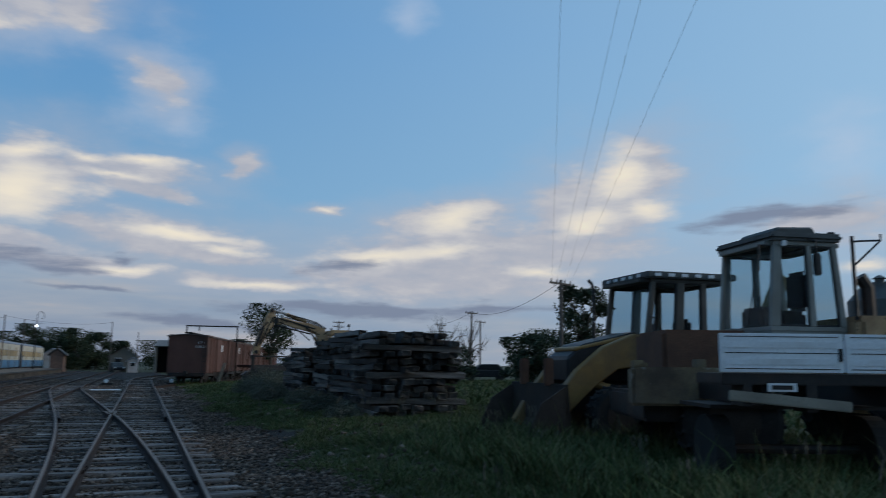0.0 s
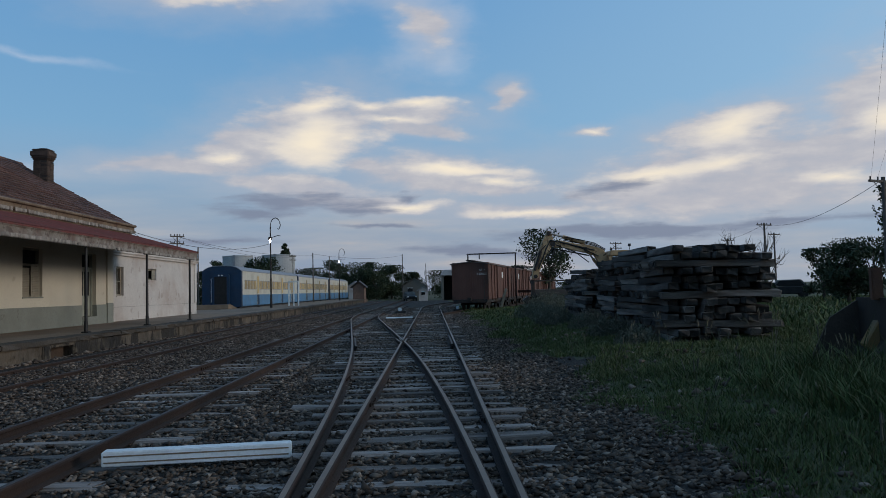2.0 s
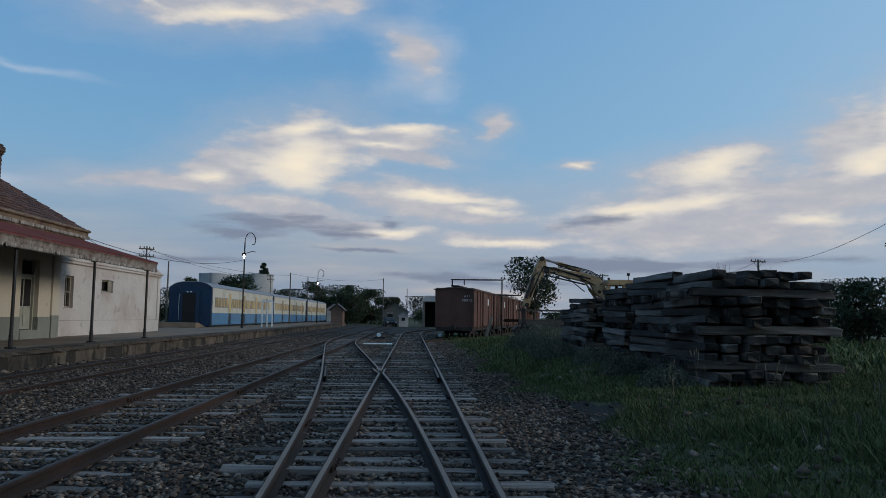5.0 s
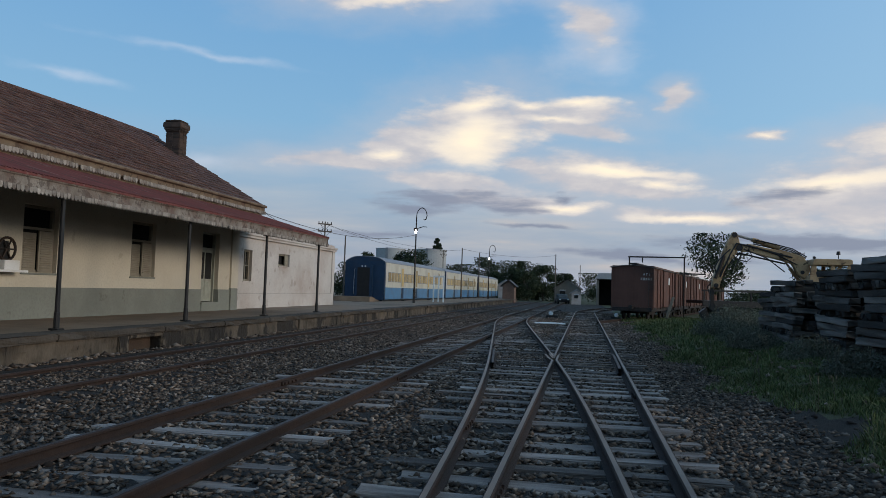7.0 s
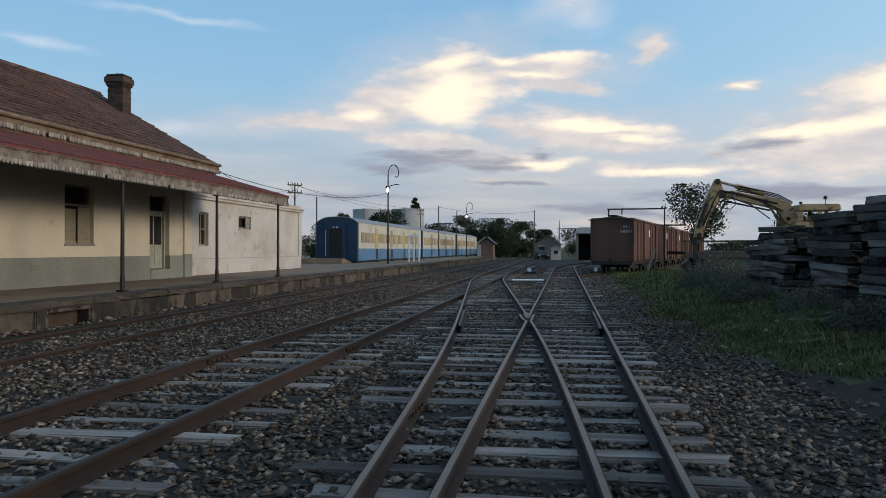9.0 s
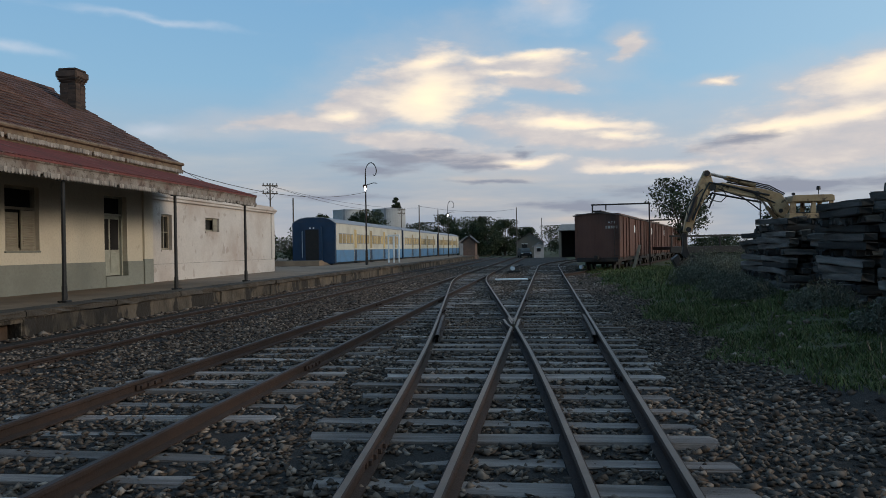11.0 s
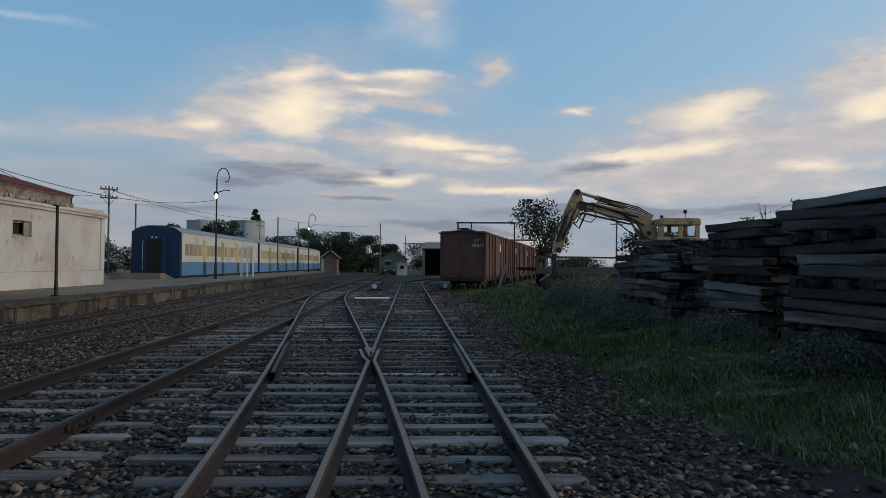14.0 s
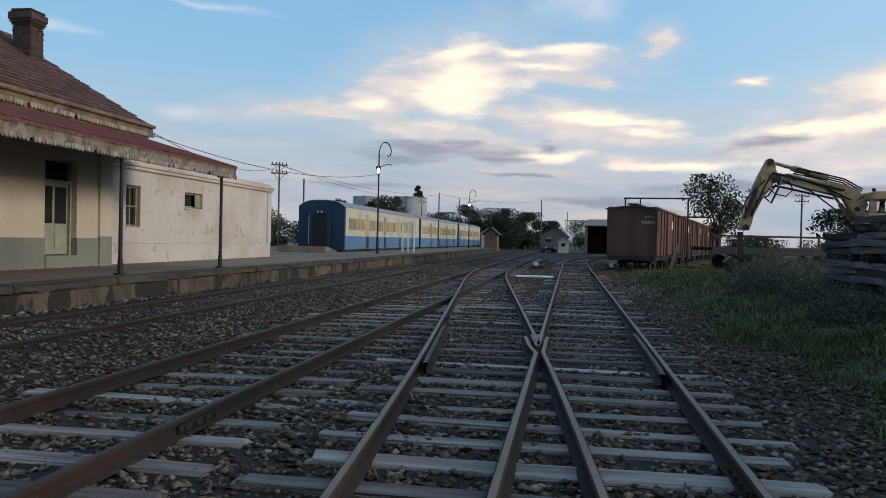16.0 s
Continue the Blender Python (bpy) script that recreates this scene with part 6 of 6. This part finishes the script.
wire(((20.9, 41.7, 5.8), (31.9, 79.0, 6.8)), 0.8, 0.012)


# ---- trees ----
def make_tree(x, y, top, width, seed, leaves=1400, leaf=0.16, low=0.35, name="tree", label="broad dark evergreen tree", bare=False, conifer=False):
    leaves = int(leaves * (3.6 if y > 140 else 2.2))
    rnd = random.Random(seed)
    rs = np.random.RandomState(seed)
    z0 = float(ground_z(x, y)) - 0.05
    h = top - z0
    t = thing(name, (x, y, z0), rnd.uniform(0, 360), label, "tree")
    bm = bmesh.new()
    r0 = 0.022 * h + 0.05
    trunk_top = h * (0.95 if conifer else 0.55)
    put_tube(bm, [(0, 0, 0), (rnd.uniform(-0.1, 0.1), 0.05, trunk_top * 0.5), (rnd.uniform(-0.2, 0.2), rnd.uniform(-0.2, 0.2), trunk_top)], [r0, r0 * 0.75, r0 * 0.35], 8)
    tips = []
    limbs = 30 if conifer else 15
    for k in range(limbs):
        a = 2 * math.pi * k / 5.5 + rnd.uniform(-0.3, 0.3)
        zz = h * rnd.uniform(low, 0.95)
        rr = width / 2 * rnd.uniform(0.45, 0.95) * math.sqrt(max(0.12, 1 - ((zz / h - (low + 1) / 2) / ((1 - low) / 2 * 1.12)) ** 2))
        if conifer:
            rr = width / 2 * (1.05 - zz / h)
        b = Vector((0, 0, trunk_top * rnd.uniform(0.4, 0.95)))
        e = Vector((math.cos(a) * rr, math.sin(a) * rr, zz))
        put_tube(bm, [b, b.lerp(e, 0.5) + Vector((0, 0, 0.06 * h)), e], [r0 * 0.35, r0 * 0.22, r0 * 0.08], 5)
        tips.append((e, (0.10 + 0.2 * (1 - zz / h) if conifer else rnd.uniform(0.13, 0.27)) * width))
        if bare:
            for q in range(6):
                g = e + Vector((rnd.uniform(-0.5, 0.5), rnd.uniform(-0.5, 0.5), rnd.uniform(0.1, 0.8))) * (width * 0.2)
                put_tube(bm, [b.lerp(e, rnd.uniform(0.4, 1)), g], [r0 * 0.08, r0 * 0.03], 4)
    part("trunk", bm, M_BARK, t)
    if bare:
        return t
    tips.append((Vector((0, 0, h * 0.88)), (0.06 if conifer else 0.22) * width))
    tips.append((Vector((0, 0, h * (low + 0.25))), 0.25 * width))
    idx = rs.randint(0, len(tips), leaves)
    cen = np.array([tips[i][0][:] for i in idx])
    rad = np.array([tips[i][1] for i in idx])[:, None]
    d = rs.normal(size=(leaves, 3))
    d /= np.linalg.norm(d, axis=1)[:, None]
    c = cen + d * rad * rs.uniform(0.35, 1.05, (leaves, 1)) * np.array([1, 1, 0.75])
    c[:, 2] = np.minimum(c[:, 2], h)
    u = rs.normal(size=(leaves, 3))
    u /= np.linalg.norm(u, axis=1)[:, None]
    v = np.cross(u, rs.normal(size=(leaves, 3)))
    v /= np.linalg.norm(v, axis=1)[:, None]
    s = leaf * 0.8 * rs.uniform(0.5, 1.5, (leaves, 1))
    verts = np.stack([c - u * s, c + v * s * 0.45, c + u * s, c - v * s * 0.45], 1).reshape(-1, 3)
    cr = raw("crown", verts, np.arange(leaves * 4).reshape(-1, 4), M_LEAF, t)
    return t


YARD_TREES = [(14.8, 99, 8.4, 7.2, 1, 1900, 0.19, 0.34), (24.6, 45.6, 6.2, 3.4, 2, 2200, 0.14, 0.3), (21.5, 46.0, 3.2, 2.6, 22, 1500, 0.14, 0.2), (28.0, 61, 3.6, 3.6, 3, 760, 0.15, 0.2), (24.0, 63, 2.9, 3.5, 4, 600, 0.15, 0.15), (31.0, 60, 4.2, 4.0, 5, 760, 0.15, 0.2), (20.0, 62, 2.5, 3.0, 44, 450, 0.15, 0.1), (17, 70, 3.6, 4, 45, 900, 0.18, 0.2)]
TOWN_TREES = [(-20.2, 104, 6.2, 4.4, 6, 2600, 0.15, 0.25), (-23.5, 90, 3.9, 5, 7, 2550, 0.132, 0.2), (-26, 84, 3.7, 5, 8, 2210, 0.132, 0.15), (-31, 72, 3.9, 6, 9, 2210, 0.132, 0.15), (-10.5, 160, 7.2, 7, 10, 2210, 0.198, 0.1), (-15, 165, 7.4, 8, 11, 2210, 0.198, 0.1), (-6.5, 150, 6.2, 6, 12, 2210, 0.185, 0.05), (-20, 170, 8.2, 8, 13, 2210, 0.198, 0.1), (-25.5, 175, 6.8, 8, 14, 2040, 0.211, 0.1), (-3.6, 165, 5.2, 6, 15, 1700, 0.198, 0.05), (-31, 180, 6.0, 8, 16, 2040, 0.211, 0.1)]
FAR_TREES = [(-12.6, 148, 5.5, 7, 17, 2040, 0.185, 0.02), (-9, 146, 5.0, 6, 18, 2040, 0.185, 0.02), (10, 150, 5, 7, 20, 1700, 0.198, 0.05), (17, 150, 5.5, 8, 21, 1700, 0.198, 0.05), (3.5, 170, 5.5, 8, 23, 1700, 0.198, 0.05), (34, 120, 6, 8, 24, 1870, 0.185, 0.1), (44, 118, 6.5, 9, 25, 1870, 0.185, 0.1), (56, 110, 7, 9, 26, 1870, 0.185, 0.1), (25, 130, 2.6, 8, 27, 1700, 0.185, 0.05), (20, 108, 2.0, 8, 28, 1870, 0.145, 0.02), (27, 100, 2.0, 8, 29, 1870, 0.145, 0.02)]
for row in YARD_TREES + TOWN_TREES + FAR_TREES:
    make_tree(*row)
make_tree(-33.2, 188, 13.6, 4.6, 31, 2600, 0.2, 0.35, label="slim dark conifer above the roofs", conifer=True)
make_tree(-30, 120, 6.5, 3, 32, 900, 0.2, 0.2)
make_tree(26.5, 72, 6.0, 4.5, 33, bare=True, label="bare leafless tree behind the yard")
make_tree(30.0, 75, 5.5, 4.5, 34, bare=True, label="bare leafless tree behind the yard")


def shrub(x, y, h, w, seed, n=6500):
    rs = np.random.RandomState(seed)
    z0 = float(ground_z(x, y))
    d = rs.normal(size=(n, 3))
    d /= np.linalg.norm(d, axis=1)[:, None]
    c = d * rs.uniform(0.3, 1, (n, 1)) * np.array([w / 2, w / 2, h * 0.95])
    c[:, 2] = np.abs(c[:, 2]) * rs.uniform(0.6, 1.0, n)
    c += np.array([x, y, z0])
    u = rs.normal(size=(n, 3)) * np.array([0.6, 0.6, 1])
    u /= np.linalg.norm(u, axis=1)[:, None]
    v = np.cross(u, rs.normal(size=(n, 3)))
    v /= np.linalg.norm(v, axis=1)[:, None]
    s = 0.026 * rs.uniform(0.6, 1.6, (n, 1))
    verts = np.stack([c - u * s, c + v * s * 0.4, c + u * s, c - v * s * 0.4], 1).reshape(-1, 3)
    tagged(raw("shrub", verts, np.arange(n * 4).reshape(-1, 4), M_SHRUB), "low dusty dark shrub in the grass", "shrub", "shrubs by the stacks")


M_SHRUB = island_mat("shrub_leaves", [(0.065, 0.075, 0.05), (0.10, 0.105, 0.075), (0.135, 0.13, 0.105)], 0.85)
for k, row in enumerate(((5.2, 36.5, 0.75, 1.6), (5.0, 39.5, 0.9, 1.8), (5.9, 42.0, 1.3, 2.2), (6.4, 44.2, 1.1, 2.4), (4.9, 33.5, 0.6, 1.5), (5.3, 30.0, 0.6, 1.3), (5.2, 26.8, 0.55, 1.3), (7.5, 45.2, 0.9, 2.2), (5.1, 24.3, 0.5, 1.0), (8.6, 44.0, 0.9, 2.0), (9.5, 52, 1.3, 4.0), (13.0, 53, 1.4, 4.5), (16.5, 55, 1.5, 5), (7.4, 50, 1.1, 3.0))):
    shrub(*row, 60 + k)


# ---- far buildings ----
def house(x0, x1, y0, y1, eave, ridge, wall_mat, roof_mat, label, openings=(), name="house"):
    h = thing(name, ((x0 + x1) / 2, y0, -0.18), 0, label, "house")
    w = (x1 - x0) / 2
    d = y1 - y0
    part("wall", prism([(-w, 0), (w, 0), (w, eave), (0, ridge - 0.1), (-w, eave)], "y", 0, d), wall_mat, h)
    for s in (-1, 1):
        part("roof", prism([(0, ridge), (s * (w + 0.3), eave - 0.15), (s * (w + 0.3), eave - 0.05), (0, ridge + 0.12)], "y", -0.25, d + 0.25), roof_mat, h)
    for a, b, c, e in openings:
        o = part("window", box(a, b, -0.04, 0.0, c, e), M_DARK, h)
        part("frame", box(a - 0.06, b + 0.06, -0.03, 0.004, e, e + 0.08), M_WHITEPAINT, o)
    return h


house(-3.9, 0.2, 133, 140, 2.3, 3.7, M_HOUSE, M_IRON, "small grey gabled house beyond the tracks", ((-1.2, -0.4, 1.0, 2.0),))
house(-1.1, 0.25, 124, 126, 1.65, 2.1, M_WHITE, M_COACH_ROOF, "tiny white signal hut beyond the crossing", ((-0.3, 0.25, 0.9, 1.4),), "signal_hut")
house(-9.75, -8.25, 112, 115, 2.3, 3.0, M_BRICK, M_IRON, "small brown brick hut at the platform end", (), "platform_hut")
house(-13.5, -11.2, 141, 146, 2.6, 3.4, M_WHITE, M_COACH_ROOF, "pale shed behind the coaches", (), "shed")
shed = thing("goods_shed", (4.6, 124, -0.18), 0, "open-fronted goods shed with a pale sheet roof", "shed")
part("roof", prism([(-2.4, 3.75), (2.8, 3.75), (2.8, 3.9), (2.3, 4.62), (-1.9, 4.62), (-2.4, 3.9)], "y", -0.3, 6.2, 0.03), M_CONCRETE, shed)
for x in (-2.2, 2.3):
    part("pier", box(x, x + 0.3, 0.05, 5.9, 0, 3.75), M_HOUSE, shed)
# near-black wall carries the shade inside the open shed
part("back_wall", box(-1.9, 2.3, 5.5, 5.8, 0, 3.75), M_DARK, shed)
for x, r in ((-39.7, 3.1), (-31.2, 3.4)):
    tank = thing("storage_tank", (x, 170, -0.18), 0, "large round white storage tank behind the coaches", "storage tank", "storage tanks")
    part("shell", tube([(0, 0, 0), (0, 0, 9.7), (0, 0, 9.95)], [r, r, r * 0.2], 40), M_CONCRETE, tank)
    part("rim", tube([(0, 0, 9.55), (0, 0, 9.72)], r + 0.07, 40), M_CONCRETE, tank)
    part("ladder", box(-0.25, 0.25, -r - 0.15, -r - 0.05, 0, 9.8), M_COACH_ROOF, tank)
silo = thing("silo", (27.9, 28.3, -0.1), 20, "dark round metal silo behind the machines", "silo")
part("shell", tube([(0, 0, 0), (0, 0, 4.2), (0, 0, 4.9)], [1.5, 1.5, 0.9], 28), M_CABROOF, silo)
part("cap", tube([(-0.9, 0, 4.3), (-0.9, 0, 5.0), (-0.9, 0, 5.02), (-0.9, 0, 5.15)], [0.18, 0.18, 0.28, 0.05], 10), M_CABROOF, silo)
sg = part("sign_panel", box(-1.2, 1.2, -1.62, -1.55, 2.55, 3.25, 0.01), M_WHITEPAINT, silo, "white painted panel with blue marks")
for k in range(3):
    part("mark", box(-0.9 + 0.6 * k, -0.5 + 0.6 * k, -1.63, -1.621, 2.75, 3.0), M_LBLUE, sg)

# ---- flat wagon and parked car ----
fw = thing("flat_wagon", (7.8, 66.0, 0.0), -72, "dark low flat wagon beyond the excavator", "railway wagon")
part("deck", box(-1.2, 1.2, 0, 10.0, 1.05, 1.25, 0.02), M_BLACK, fw)
part("side_sill", box(1.2, 1.3, 0, 10.0, 0.85, 1.25, 0.02), M_BLACK, fw)
for y in (0.15, 3.4, 6.6, 9.85):
    part("stanchion", box(1.1, 1.18, y - 0.04, y + 0.04, 1.25, 1.84), M_BLACK, fw)
part("top_rail", box(1.08, 1.2, 0.0, 10.0, 1.84, 1.95, 0.01), M_BLACK, fw)
for y in (1.5, 3.2, 6.8, 8.5):
    wheelset(fw, -GAUGE / 2, GAUGE / 2, y, 0.4)
car = thing("parked_car", (28.0, 67.0, 0.15), 160, "small dark parked car beyond the yard", "car")
part("body", prism([(-2.0, 0.3), (2.0, 0.3), (2.05, 0.7), (1.3, 0.85), (-1.9, 0.9), (-2.05, 0.6)], "y", -0.8, 0.8, 0.05), M_BLACK, car)
part("cabin", prism([(-1.6, 0.88), (1.0, 0.88), (0.5, 1.38), (-1.1, 1.4)], "y", -0.7, 0.7, 0.05), M_CABROOF, car)
part("side_window", prism([(-1.35, 0.93), (0.75, 0.93), (0.4, 1.3), (-1.0, 1.32)], "y", 0.7, 0.71), M_DARK, car)
for x in (-1.25, 1.25):
    for y in (-0.75, 0.75):
        part("wheel", tube([(x, y - 0.1, 0.31), (x, y + 0.1, 0.31)], 0.31, 16), M_RUBBER, car)
for y in (-0.6, 0.6):
    part("headlight", box(2.0, 2.06, y - 0.15, y + 0.15, 0.58, 0.7, 0.02), M_WHITEPAINT, car)
tagged(copy_thing(car, pose(-2.5, 126.5, -0.15, 0, 0, -80)), "small dark car parked by the signal hut", "car")

# ---- loose things by the track ----
beam = tagged(part("white_beam", box(-0.82, 0.82, -0.075, 0.075, 0, 0.13, 0.008), M_WHITEPAINT), "white-painted squared timber lying across the gravel", "beam")
for z in (0.03, 0.085):
    part("groove", box(-0.80, 0.80, -0.079, -0.0755, z, z + 0.012), M_PLATFORM, beam)
beam.matrix_world = pose(-1.28, 15.35, -0.10, 0, 0, 7)
brd = tagged(part("white_board", box(-0.75, 0.75, -0.35, 0.35, 0, 0.05, 0.006), M_WHITEPAINT), "flat white board across the sleepers", "board")
brd.matrix_world = pose(-1.0, 51.5, -0.12, 0, 0, 3)
lev = thing("points_lever", (-1.35, 62.0, -0.17), 20, "points lever with a white counterweight", "points lever")
part("frame", box(-0.35, 0.35, -0.15, 0.15, 0, 0.16, 0.02), M_IRON, lev)
part("counterweight", tube([(-0.05, -0.08, 0.28), (-0.05, 0.08, 0.28)], 0.12, 16), M_WHITEPAINT, lev)
part("handle", tube([(-0.05, 0, 0.3), (0.6, 0, 0.5)], 0.025, 6), M_IRON, lev)
lev2 = copy_thing(lev, pose(2.75, 63.5, -0.17, 0, 0, -30))
sign = thing("platform_sign", (-10.2, 70.0, 0.42), 0, "white platform name board on three posts", "sign")
for x in (-0.38, 0.0, 0.38):
    part("post", box(x - 0.05, x + 0.05, -0.05, 0.05, 0, 2.0, 0.01), M_WHITEPAINT, sign)
part("rail", box(-0.42, 0.42, -0.07, -0.051, 1.88, 2.0, 0.008), M_WHITEPAINT, sign)
ramp = tagged(part("loading_ramp", prism([(0, 0.42), (2.4, 0.42), (2.4, 0.46), (0.6, 0.75), (0, 0.75)], "x", -16.2, -13.3, 0.01), M_PLATFORM), "low pale concrete ramp before the coach", "ramp")
ramp.matrix_world = pose(0, 62.0, 0, 0, 0, 0)


# ---- loose stones and grass ----
def scatter_stones(name, n, x0, x1, y0, y1, size, seed, label="loose grey-brown ballast stones between the tracks"):
    rs = np.random.RandomState(seed)
    x = rs.uniform(x0, x1, n)
    y = y0 + (y1 - y0) * rs.uniform(0, 1, n) ** 1.5
    # most stones lie beside the sleepers, few on them
    drift = np.sin(1.9 * x + 1.3 * np.sin(0.8 * y)) * np.sin(1.1 * y + 1.7 * np.sin(1.4 * x + 2.0))
    keep = rs.uniform(0, 1, n) < 0.07 + np.where(x < -1.85, 0.25, 0.75) * smooth01((drift - 0.1) / 0.45)
    bare = np.ones(n, bool)
    for cx, cy, length, turn in LAID:
        k = math.tan(radians(turn))
        bare &= ~((np.abs(x - cx) < length / 2 - 0.02) & (np.abs(y - cy - k * (x - cx)) < 0.125))
    x, y = x[keep | bare], y[keep | bare]
    n = len(x)
    z = ground_z(x, y)
    s = size * rs.uniform(0.45, 1.0, n) ** 1.2 * 1.1
    base = np.array([(1, 0, 0), (-1, 0, 0), (0, 1, 0), (0, -1, 0), (0, 0, 1), (0, 0, -1)], float)
    v = np.repeat(base[None], n, 0) * rs.uniform(0.55, 1.25, (n, 6, 1)) + rs.normal(size=(n, 6, 3)) * 0.32
    a = rs.uniform(0, 2 * math.pi, n)
    c, q = np.cos(a)[:, None], np.sin(a)[:, None]
    vx, vy = v[..., 0] * c - v[..., 1] * q, v[..., 0] * q + v[..., 1] * c
    v = np.stack([vx, vy, v[..., 2] * 0.55], -1) * s[:, None, None]
    zc = z + s * 0.25 + rs.uniform(-0.01, 0.012, n)
    low = (x < -5.2) & (x > -8.0)
    zc = np.where(low, np.minimum(zc, -0.05 - 0.75 * s), zc)
    v += np.stack([x, y, zc], -1)[:, None]
    f = np.array([(0, 2, 4), (2, 1, 4), (1, 3, 4), (3, 0, 4), (2, 0, 5), (1, 2, 5), (3, 1, 5), (0, 3, 5)])
    faces = (f[None] + 6 * np.arange(n)[:, None, None]).reshape(-1, 3)
    ob = raw(name, v.reshape(-1, 3), faces, M_STONE)
    return tagged(ob, label, name, kind="stuff")


scatter_stones("ballast", 125000, -8.2, 3.3, 8.5, 46, 0.041, 5)
scatter_stones("ballast", 15000, -8.2, 3.3, 0, 8.5, 0.045, 13)
scatter_stones("ballast", 26000, -8.2, 3.0, 44, 78, 0.055, 12)
scatter_stones("ballast", 13000, -8.2, 3.5, 9, 32, 0.048, 6)
scatter_stones("rubble", 420, -8.26, -7.75, 20, 46, 0.085, 21, "broken stone rubble fallen along the platform wall")
scatter_stones("ballast", 900, 2.4, 6.5, 12, 50, 0.07, 7)


def scatter_grass(name, n, x0, x1, y0, y1, height, seed, edge=True, width=0.008):
    rs = np.random.RandomState(seed)
    x = x0 + (x1 - x0) * rs.uniform(0, 1, n)
    y = y0 + (y1 - y0) * rs.uniform(0, 1, n) ** 1.3
    if edge:
        border = 2.9 + 0.25 * np.sin(y * 0.9) + 0.2 * np.sin(y * 2.3) + rs.exponential(0.15, n) - 0.02 + 0.55 * np.exp(-((y - 23) / 3.5) ** 2)
        keep = x > border
        x, y = x[keep], y[keep]
        n = len(x)
    patch = 0.68 + 0.27 * np.sin(x * 1.3 + 2 * np.sin(y * 0.7)) * np.cos(y * 0.9 + x * 0.5) + 0.33 * np.sin(x * 5.1 + 1.7 * np.sin(y * 3.1)) * np.sin(y * 4.3 + 1.3 * np.sin(x * 2.7))
    z = ground_z(x, y) - 0.01
    h = height * rs.uniform(0.35, 1.25, n) * patch * (1 + 0.9 * (rs.uniform(0, 1, n) > 0.985))
    w = width * rs.uniform(0.6, 1.5, n) * (1 + y / 30)
    a = rs.uniform(0, 2 * math.pi, n)
    lean = h * rs.uniform(0.1, 1.3, n)
    b = a + rs.normal(size=n) * 0.6 + 1.57
    px, py = np.cos(a) * w, np.sin(a) * w
    lx, ly = np.cos(b) * lean, np.sin(b) * lean
    v = np.stack([np.stack([x - px, y - py, z], -1), np.stack([x + px, y + py, z], -1), np.stack([x + px * 0.7 + lx * 0.4, y + py * 0.7 + ly * 0.4, z + h * 0.6], -1), np.stack([x - px * 0.7 + lx * 0.4, y - py * 0.7 + ly * 0.4, z + h * 0.6], -1), np.stack([x + lx, y + ly, z + h], -1)], 1)
    o = 5 * np.arange(n)[:, None]
    faces = np.concatenate([o + np.array([0, 1, 2]), o + np.array([0, 2, 3]), o + np.array([3, 2, 4])])
    ob = raw(name, v.reshape(-1, 3), faces, M_GRASS)
    return tagged(ob, "rough dark green grass on the bank", "grass", kind="stuff")


scatter_grass("grass", 330000, 2.5, 11, 9, 34, 0.125, 8, width=0.004)
scatter_grass("grass", 90000, 2.5, 14, 30, 72, 0.17, 9, width=0.006)
scatter_grass("grass", 45000, 4.6, 11, 10.5, 18, 0.36, 14, False, 0.005)
scatter_grass("grass", 50000, 10, 40, 14, 80, 0.3, 10, False, 0.014)


def scatter_weeds(n, seed):
    """Tall pale dry stalks with small heads, here and there in the grass."""
    rs = np.random.RandomState(seed)
    bm_v, bm_f = [], []
    for _ in range(n):
        x, y = rs.uniform(3.2, 9.0), 10 + 22 * rs.uniform() ** 1.3
        z, h = float(ground_z(x, y)) - 0.02, rs.uniform(0.3, 0.75)
        lx, ly = rs.normal() * 0.08, rs.normal() * 0.08
        for k in range(1 + rs.randint(5)):
            t0, a = rs.uniform(0.0, 0.7) * (k > 0), rs.uniform(0, 6.28)
            l = (1 - t0) * h
            p = np.array([x + lx * t0, y + ly * t0, z + h * t0])
            q = p + np.array([lx * (1 - t0) + 0.25 * l * math.cos(a) * (k > 0), ly * (1 - t0) + 0.25 * l * math.sin(a) * (k > 0), l * 0.9])
            for m, u, r in ((p, q, 0.003), (q - (q - p) * 0.18, q + (q - p) * 0.03, 0.011)):
                o = len(bm_v)
                for j in range(3):
                    d = np.array([math.cos(2.1 * j), math.sin(2.1 * j), 0]) * r
                    bm_v.extend([m + d, u + d * 0.5])
                for j in range(3):
                    e = (j + 1) % 3
                    bm_f.extend([(o + 2 * j, o + 2 * e, o + 2 * e + 1), (o + 2 * j, o + 2 * e + 1, o + 2 * j + 1)])
    ob = raw("dry_weeds", np.array(bm_v), np.array(bm_f), M_DRY_WEED)
    tagged(ob, "tall pale dry weed stalks standing in the grass", "weeds", kind="stuff")


M_DRY_WEED = island_mat("dry_weed", [(0.07, 0.068, 0.05), (0.11, 0.10, 0.075), (0.055, 0.06, 0.035)], 0.9)
scatter_weeds(130, 31)
